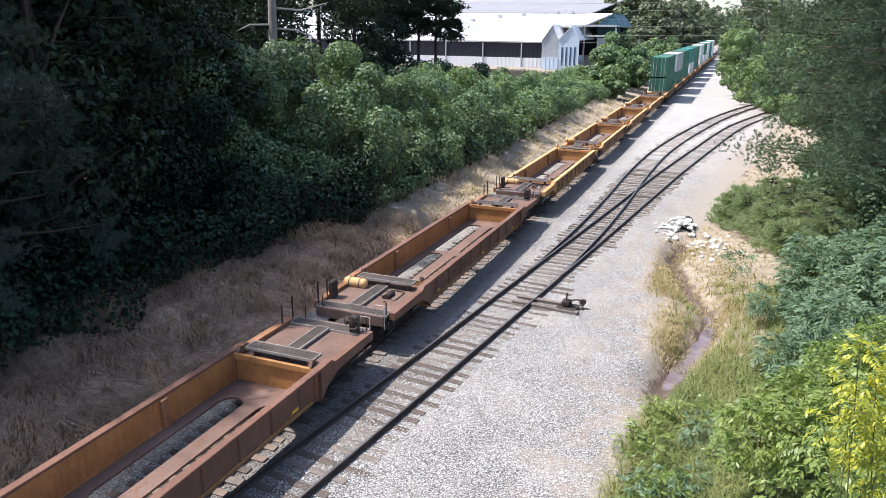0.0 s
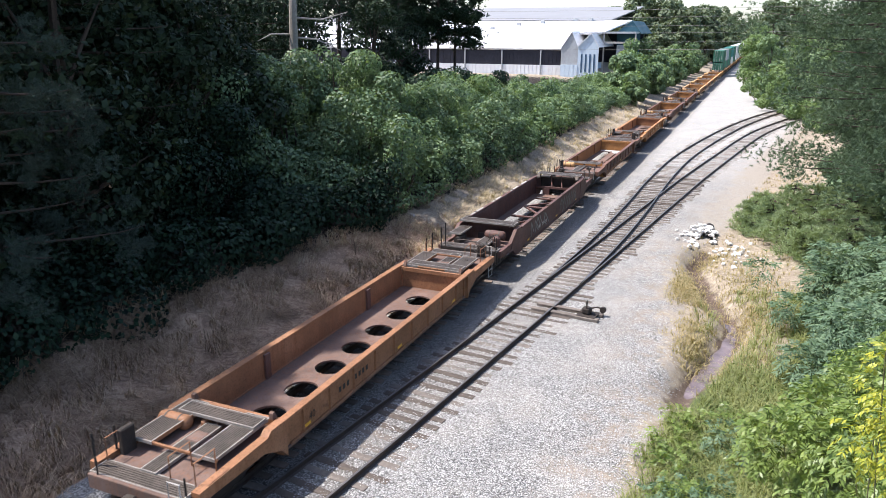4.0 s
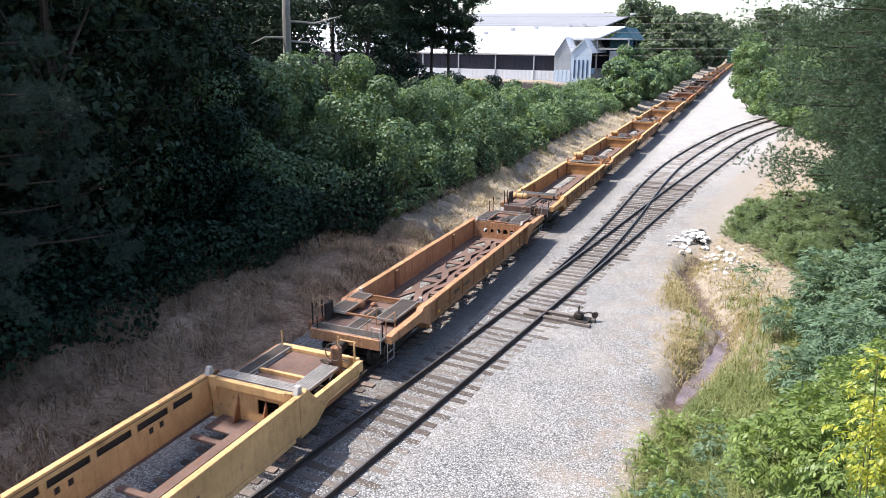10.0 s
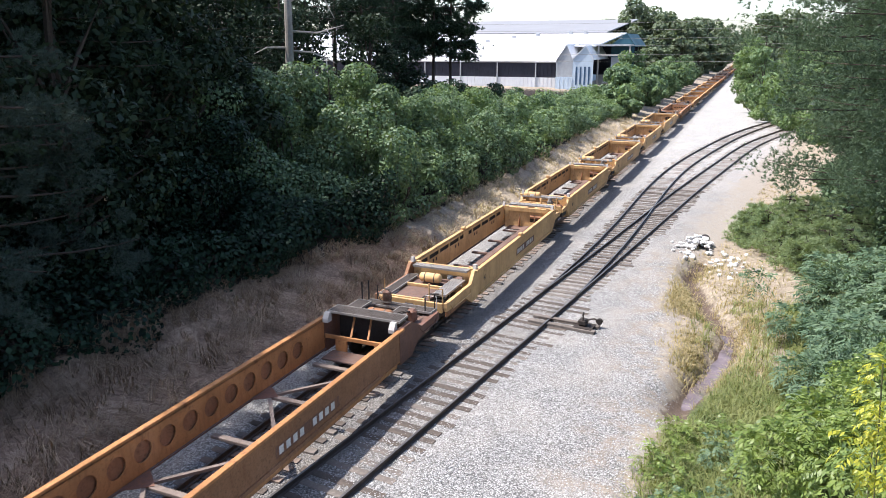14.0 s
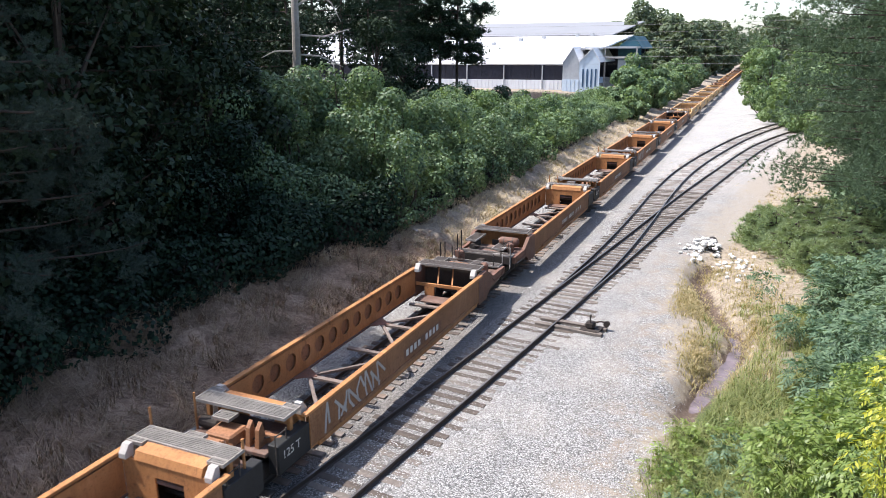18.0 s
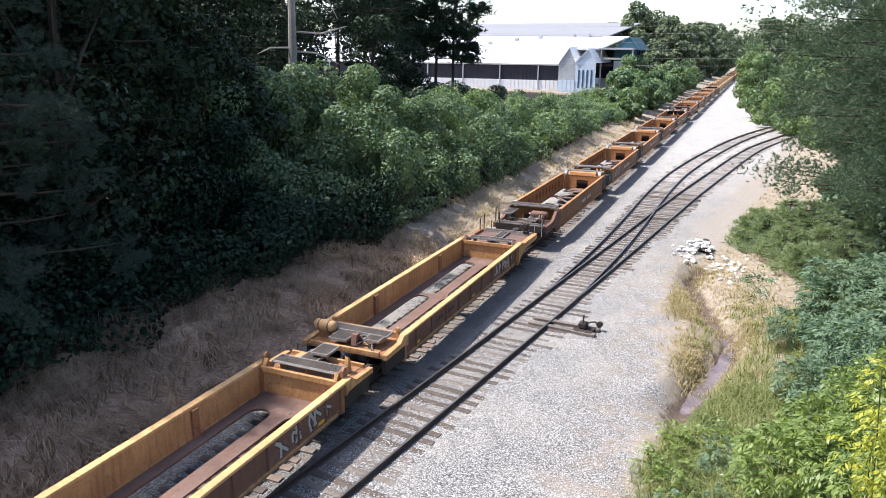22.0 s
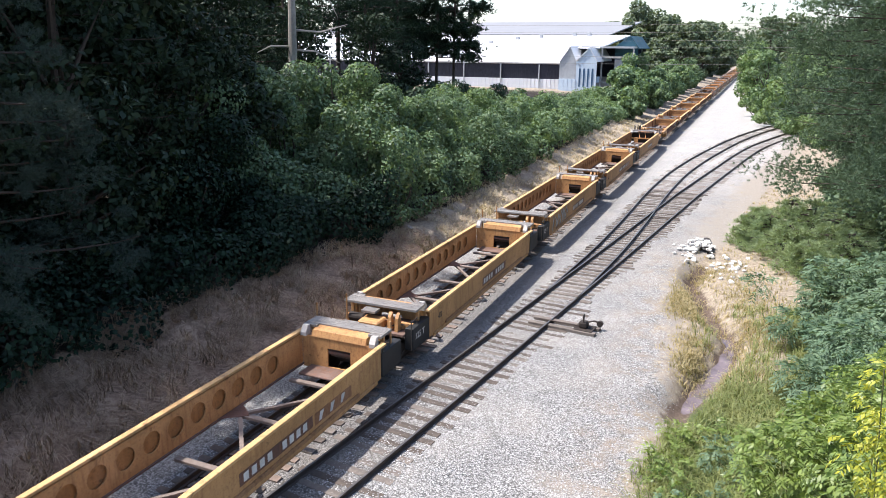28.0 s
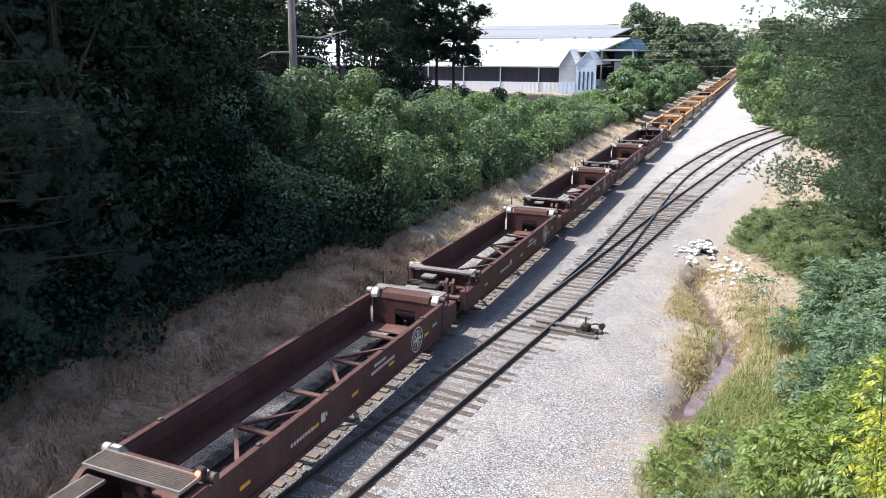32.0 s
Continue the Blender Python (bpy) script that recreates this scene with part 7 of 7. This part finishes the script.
def switch_stand():
    t = thing("switch_stand", "low dark rusty switch stand on two long ties", "switch stand", pose(-5.35, 26.55, -0.17, 0, 0, -6))
    for y in (-0.3, 0.3):
        part("head_block", Shape().box(-2.2, 0.55, y - 0.12, y + 0.12, -0.06, 0.06, 0.012), TIE, t)
    part("base_plate", Shape().box(-0.35, 0.4, -0.35, 0.35, 0.06, 0.09, 0.008), GRIMY, t)
    part("gear_case", Shape().box(-0.2, 0.15, -0.17, 0.17, 0.09, 0.36, 0.06), GRIMY, t)
    part("lever", Shape().tube([(0.05, 0.2, 0.25), (0.3, 0.35, 0.3), (0.55, 0.4, 0.2)], 0.035, 8), RAIL, t)
    part("weight", Shape().tube([(0.5, 0.34, 0.2), (0.5, 0.48, 0.2)], 0.12, 12), GRIMY, t)
    part("spindle", Shape().tube([(0.0, -0.12, 0.3), (0.0, -0.12, 0.62)], 0.03, 8), RAIL, t)
    part("target", Shape().tube([(0.0, -0.14, 0.6), (0.02, -0.14, 0.6)], 0.1, 10), GRIMY, t)
    part("connecting_rod", Shape().tube([(-0.2, 0, 0.12), (-1.9, 0, 0.10)], 0.03, 8), RAIL, t)


switch_stand()


def dead_weed(x, y, tall, seed):
    """A dry weed: thin bare stalks that fork and droop."""
    rng = np.random.default_rng(seed)
    z = float(ground_z(x, y))
    w = thing("dead_weed", "dry brown weed standing in the bank grass", "weed", pose(x, y, z))
    for i in range(7):
        a, k = rng.uniform(0, 6.28), rng.uniform(0.15, 0.55)
        d = np.array([math.cos(a), math.sin(a), 0])
        h = tall * rng.uniform(0.6, 1.0)
        tip = d * k * tall + np.array([0, 0, h])
        s = Shape().tube([(0, 0, -0.1), tuple(d * k * tall * 0.35 + np.array([0, 0, h * 0.6])), tuple(tip)], [0.014, 0.01, 0.004], 5)
        for q in (0.55, 0.7, 0.85):
            o = tip * q
            e = o + rng.normal(0, 0.16, 3) + np.array([0, 0, 0.05])
            s.tube([tuple(o), tuple(e)], [0.008, 0.003], 4)
        part("stalk", s, STALK, w)


for i, (x, y, tall) in enumerate([(-18.3, 19.6, 1.0), (-17.6, 23.6, 0.9), (-18.2, 17.2, 0.7), (-17.2, 29.0, 0.9), (-17.0, 33.0, 0.7)]):
    dead_weed(x, y, tall, 950 + i)
for i, (x, y) in enumerate([(-17.6, 36.2), (-17.4, 52.0), (-20.4, 29.4)]):
    thing("litter", "scrap of white litter lying in the dry grass", "litter", pose(x, y, float(ground_z(x, y)) + 0.12, 10, 20, 40 * i), data=Shape().prism([(-0.16, -0.08), (0.14, -0.1), (0.18, 0.06), (0.02, 0.1), (-0.15, 0.07)], "z", -0.01, 0.03).mesh("litter", PALE))


# ---- far side: sheds, tree line, wires ----
WALL_PALE = simple("pale_blue_metal_cladding", (0.46, 0.53, 0.60), 0.5, 0.0, 0.1, 2)
WALL_GREY = simple("grey_brown_metal_cladding", (0.33, 0.34, 0.35), 0.6, 0.0, 0.2, 2)
WALL_TEAL = simple("teal_metal_cladding", (0.030, 0.085, 0.115), 0.8, 0.0, 0.2, 2)
ROOF = simple("white_metal_roofing", (0.60, 0.60, 0.61), 0.5, 0.0, 0.06, 1)
ROOF_OLD = simple("weathered_metal_roofing", (0.20, 0.20, 0.205), 0.6, 0.0, 0.08, 1)
# near-black colour for the shade inside the sheds
SHADE = simple("painted_shed_shade", (0.03, 0.03, 0.04), 0.9, 0.0, 0.3, 2)
GLASS_DARK = simple("dark_blue_window", (0.05, 0.09, 0.15), 0.2, 0.0, 0.2, 3)


def clad(x0, x1, y, z0, z1, step=0.9):
    """Ribbed cladding on a wall that faces -y."""
    s = Shape().box(x0, x1, y, y + 0.12, z0, z1)
    n = int((x1 - x0) / step)
    for i in range(1, n):
        x = x0 + (x1 - x0) * i / n
        s.box(x - 0.05, x + 0.05, y - 0.05, y, z0, z1)
    return s


def warehouse():
    w = thing("warehouse", "large white roofed metal warehouse with an open side", "building", pose(-60, 160, 0))
    part("roof", Shape().prism([(0, 7.2), (0.2, 6.9), (42, 13.4), (42, 13.7)], "x", -80, 19.4), ROOF, w)
    part("upper_roof", Shape().prism([(42, 13.9), (42.2, 13.6), (95, 18.6), (95, 18.9)], "x", -80, 21.0), ROOF_OLD, w)
    part("end_roof", Shape().prism([(3, 10.5), (3.2, 10.2), (42, 13.5), (42, 13.8)], "x", 19.6, 26.5), ROOF, w)
    part("end_wall", Shape().prism([(2, -0.5), (41, -0.5), (41, 13.0), (2, 6.9)], "x", 19.0, 19.25), WALL_PALE, w)
    # dark sheet in place of the shaded opening
    part("shade_sheet", clad(-80, 19.3, 0.5, 3.7, 6.95), SHADE, w, "dark sheet standing in for shade under the eave")
    part("wall", clad(-80, 19.3, 0.3, -1, 3.7), ROOF, w)
    for x in np.arange(-76, 19, 9.0):
        part("column", Shape().box(x - 0.12, x + 0.12, 0.1, 0.4, -0.5, 6.9), WALL_GREY, w)
    rng = random.Random(5)
    for i in range(9):
        x, u = rng.uniform(-40, 30), rng.uniform(0.5, 1.0)
        part("roof_vent", Shape().box(x - 0.5, x + 0.5, 40 * u + 2, 40 * u + 3, 7.2 + 6.3 * u, 8.0 + 6.6 * u, 0.1), WALL_GREY, w)


def gabled_shed():
    g = thing("gabled_shed", "narrow metal shed with two gables and slit windows", "building", pose(-40.7, 157.5, 0))
    # darker cladding puts the shade of this gable into its colour
    part("wall", Shape().prism([(0, -0.5), (3.6, -0.5), (3.6, 7.6), (2.2, 10.6), (0, 7.4)], "y", 0, 0.2), WALL_GREY, g, "gable wall coloured grey brown for its shade")
    part("wall", Shape().prism([(3.6, -0.5), (8.0, -0.5), (8.0, 7.6), (6.3, 10.3), (3.6, 7.6)], "y", 0.02, 0.2), WALL_PALE, g, "pale blue gable wall")
    part("lower_cladding", clad(0.0, 3.6, -0.12, -0.5, 4.0), WALL_PALE, g)
    for x in (4.3, 5.2, 6.1, 7.0):
        part("window", Shape().box(x, x + 0.34, -0.06, 0.02, 2.4, 6.2), GLASS_DARK, g)
    for o in ([(0, 7.4), (2.2, 10.6), (2.2, 10.8), (-0.15, 7.4)], [(2.2, 10.6), (3.6, 7.6), (3.6, 7.85), (2.2, 10.85)], [(3.6, 7.6), (6.3, 10.3), (6.3, 10.55), (3.6, 7.85)], [(6.3, 10.3), (8.0, 7.6), (8.2, 7.6), (6.3, 10.55)]):
        part("roof", Shape().prism(o, "y", -0.2, 16), ROOF, g)


def open_shed():
    g = thing("open_shed", "open metal shed with a pale wall and dark underside", "building", pose(-31.6, 164, 0))
    part("roof", Shape().box(-6, 5.4, -0.3, 14, 10.4, 10.8), WALL_GREY, g)
    # back wall painted dark for the shade under the roof
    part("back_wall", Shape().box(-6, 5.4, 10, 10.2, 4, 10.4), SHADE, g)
    part("tie_beam", Shape().box(-1.4, 5.4, -0.1, 0.2, 8.3, 8.7), PALE, g)
    part("wall", clad(1.5, 5.2, 0.0, -0.5, 6.2), WALL_PALE, g)
    for x in (-1.4, 5.3):
        part("column", Shape().box(x - 0.15, x + 0.15, -0.2, 0.1, -0.5, 10.4), PALE, g)


def teal_shed():
    g = thing("teal_shed", "teal and pale blue metal shed with white shutters", "building", pose(-31.2, 168, 0))
    part("wall", clad(0.2, 5.2, 0.0, -0.5, 6.0), WALL_PALE, g)
    part("upper_wall", Shape().prism([(0.2, 6.0), (5.2, 6.0), (5.2, 10.4), (3.4, 12.9), (0.2, 10.6)], "y", 0.0, 0.14), WALL_TEAL, g)
    part("roof", Shape().prism([(0.0, 10.5), (3.4, 12.9), (5.4, 10.3), (5.4, 10.5), (3.4, 13.1), (0.0, 10.7)], "y", -0.1, 16), WALL_TEAL, g)
    part("shutter", Shape().box(0.3, 2.0, -0.12, -0.02, 4.8, 8.0), ROOF, g)
    part("shutter", Shape().box(3.2, 4.8, -0.12, -0.02, 5.0, 9.0), ROOF, g)


warehouse()
gabled_shed()
open_shed()
teal_shed()
for i, (x, y, h, r) in enumerate([(-50, 290, 26, 9), (-44, 282, 25, 8), (-38, 288, 22, 8), (-33, 280, 20, 7), (-28, 284, 19, 7), (-23.5, 290, 18, 6.5), (-46, 310, 22, 9), (-36, 312, 21, 9), (-27, 320, 20, 8), (-23, 345, 20, 7), (-20, 300, 15, 4.6), (1, 320, 22, 8), (2, 380, 22, 8), (10, 290, 20, 9), (-24, 420, 22, 8), (-22, 560, 24, 7), (0, 560, 26, 7), (-24, 250, 12, 5.5), (-30, 262, 14, 6), (-17.5, 330, 15, 5), (-18, 380, 17, 6), (-34, 230, 15, 6), (-40, 240, 17, 6.5), (-27, 215, 11, 5), (-19.5, 265, 11, 4)]):
    broad_tree("tall broadleaf tree in the far tree line", x, y, h, r, 4200, 0.80, HAZED_LEAF, 500 + i, 0.0)
for i, (x, y, h, r) in enumerate([(0.6, 124, 10.5, 3.8), (4.0, 113, 10, 4.0), (7.5, 104, 10, 4.2), (-1.0, 142, 11, 4.2), (11, 92, 10, 4.4), (-2.0, 168, 12, 4.8), (-2.4, 205, 13, 5.5)]):
    broad_tree("bright green tree beside the far sidings", x, y, h, r, 7500, 0.27, SUNNY if i % 2 else SHRUB, 530 + i, 0.0)
for i, (x, y, w) in enumerate([(1.5, 118, 2.6), (4.5, 108, 2.4), (6.0, 99, 2.4), (-0.5, 132, 2.8), (8.0, 92, 2.6)]):
    rs = np.random.default_rng(640 + i)
    bush("low bright green bush beside the far sidings", [(x + rs.normal(0, w * 0.5), y + rs.normal(0, w * 0.8), rs.uniform(0.3, 1.8), q, q, q * 0.8) for q in rs.uniform(0.7, 1.3, 9)], 4200, 0.2, SUNNY, 640 + i)
for i, (x, y, h, r) in enumerate([(-20.5, 120, 6.5, 3.2), (-22, 132, 7, 3.4), (-24, 148, 8, 3.8), (-20, 146, 6, 3.0), (-26, 172, 8, 4), (-22, 190, 7, 4), (-20, 220, 7, 4.5)] + [(-18.2 - 0.5 * (k % 3), 112 + 8 * k, 4.2 + 0.7 * (k * 7 % 4), 2.8 + 0.3 * (k * 5 % 3)) for k in range(15)]):
    broad_tree("green thicket tree beside the main track", x, y, h, r, 4000, 0.36, SHRUB if i % 3 else VINE_SUN, 560 + i, 0.0)


def wires():
    for i, (z, y) in enumerate([(15.6, 150.3), (14.2, 150.7), (12.6, 150.3), (11.3, 150.7), (9.6, 150.4), (8.2, 150.6)]):
        pts = [(x, y, z - 0.7 * math.sin(math.pi * (x + 92) / 124) + 0.004 * x) for x in range(-92, 33, 4)]
        thing("power_line", "thin grey overhead wire crossing the tracks", "wire", data=Shape().tube(pts, 0.022, 5).mesh("power_line", GRATE))
    for x in (-92, 32):
        p = thing("utility_pole", "wooden utility pole carrying the wires", "pole", pose(x, 150.5, -0.5))
        part("mast", Shape().tube([(0, 0, 0), (0, 0, 17.5)], [0.2, 0.14], 8), BARK, p)
        part("cross_arm", Shape().box(-0.1, 0.1, -1.4, 1.8, 15.6, 15.8), BARK, p)


wires()


def horizon_woods():
    """Hazy woods that close the far end of the line."""
    rng = np.random.default_rng(61)
    h = np.array([(rng.uniform(-190, 150), rng.uniform(640, 690), rng.uniform(2, 23), 7, 7, 6) for _ in range(190)])
    p, out = lump_points(h[:, :3], h[:, 3:], 26000, rng, 0.5)
    v, f = leaf_arrays(p, out, rng.uniform(1.2, 2.6, len(p)), rng)
    thing("far_woods", "hazy grey green woods at the end of the line", "woods", kind="stuff", data=raw_mesh("far_woods", v, f, HAZED_LEAF))


horizon_woods()


# ---- loose crushed stone ----
def loose_stones():
    """Single stones lying on the bed, past counting: squashed eight-sided lumps."""
    rng = np.random.default_rng(17)
    n = 50000
    y = 11 + 48 * rng.random(n) ** 1.5
    x = rng.uniform(-9.3, 0.2, n)
    keep = (x < np.interp(y, *EDGE) - 0.2 + 0.6 * rng.random(n)) & (np.abs(np.abs(x - MAIN_X) - 0.753) > 0.1)
    side = np.interp(y, [8, 12.5, 21.3, 29.9, 42, 58, 84], [-9.65, -9.13, -8.12, -7.17, -5.9, -4.1, -0.7])
    keep &= (np.abs(np.abs(x - side) - 0.753) > 0.09) | (y > 30)
    x, y = x[keep], y[keep]
    n = len(x)
    r = rng.uniform(0.014, 0.034, n)[:, None]
    c = np.column_stack([x, y, ground_z(x, y) + 0.012])
    k = np.array([(1, 0, 0), (0, 1, 0), (-1, 0, 0), (0, -1, 0), (0, 0, 0.7), (0, 0, -0.7)], float)
    a = rng.uniform(0, 6.28, n)
    ca, sa = np.cos(a), np.sin(a)
    v = k[None] * rng.uniform(0.65, 1.25, (n, 6, 1)) * r[:, None]
    v = np.stack([v[..., 0] * ca[:, None] - v[..., 1] * sa[:, None], v[..., 0] * sa[:, None] + v[..., 1] * ca[:, None], v[..., 2]], -1) + c[:, None]
    f = np.array([(0, 1, 4), (1, 2, 4), (2, 3, 4), (3, 0, 4)])
    f = (np.arange(n)[:, None, None] * 6 + f[None]).reshape(-1, 3)
    m, nt, b = shader("crushed_stone")
    isl = nt.nodes.new("ShaderNodeNewGeometry").outputs["Random Per Island"]
    nt.links.new(ramp(nt, isl, [(0.0, (0.10, 0.098, 0.094)), (0.35, (0.22, 0.215, 0.208)), (0.75, (0.33, 0.324, 0.315)), (1.0, (0.42, 0.412, 0.40))]), b.inputs["Base Color"])
    b.inputs["Roughness"].default_value = 0.9
    thing("crushed_stone", "loose grey crushed stone on the track bed", "gravel", kind="stuff", data=raw_mesh("crushed_stone", v.reshape(-1, 3), f, m))


loose_stones()


# ---- movement ----
def motions():
    for unit, s, z in MOVES:
        walk(unit, [(t, pose(MAIN_X, s + SPEED * (t - 32.0), z)) for t in (0.0, 16.0, 32.0)])


motions()
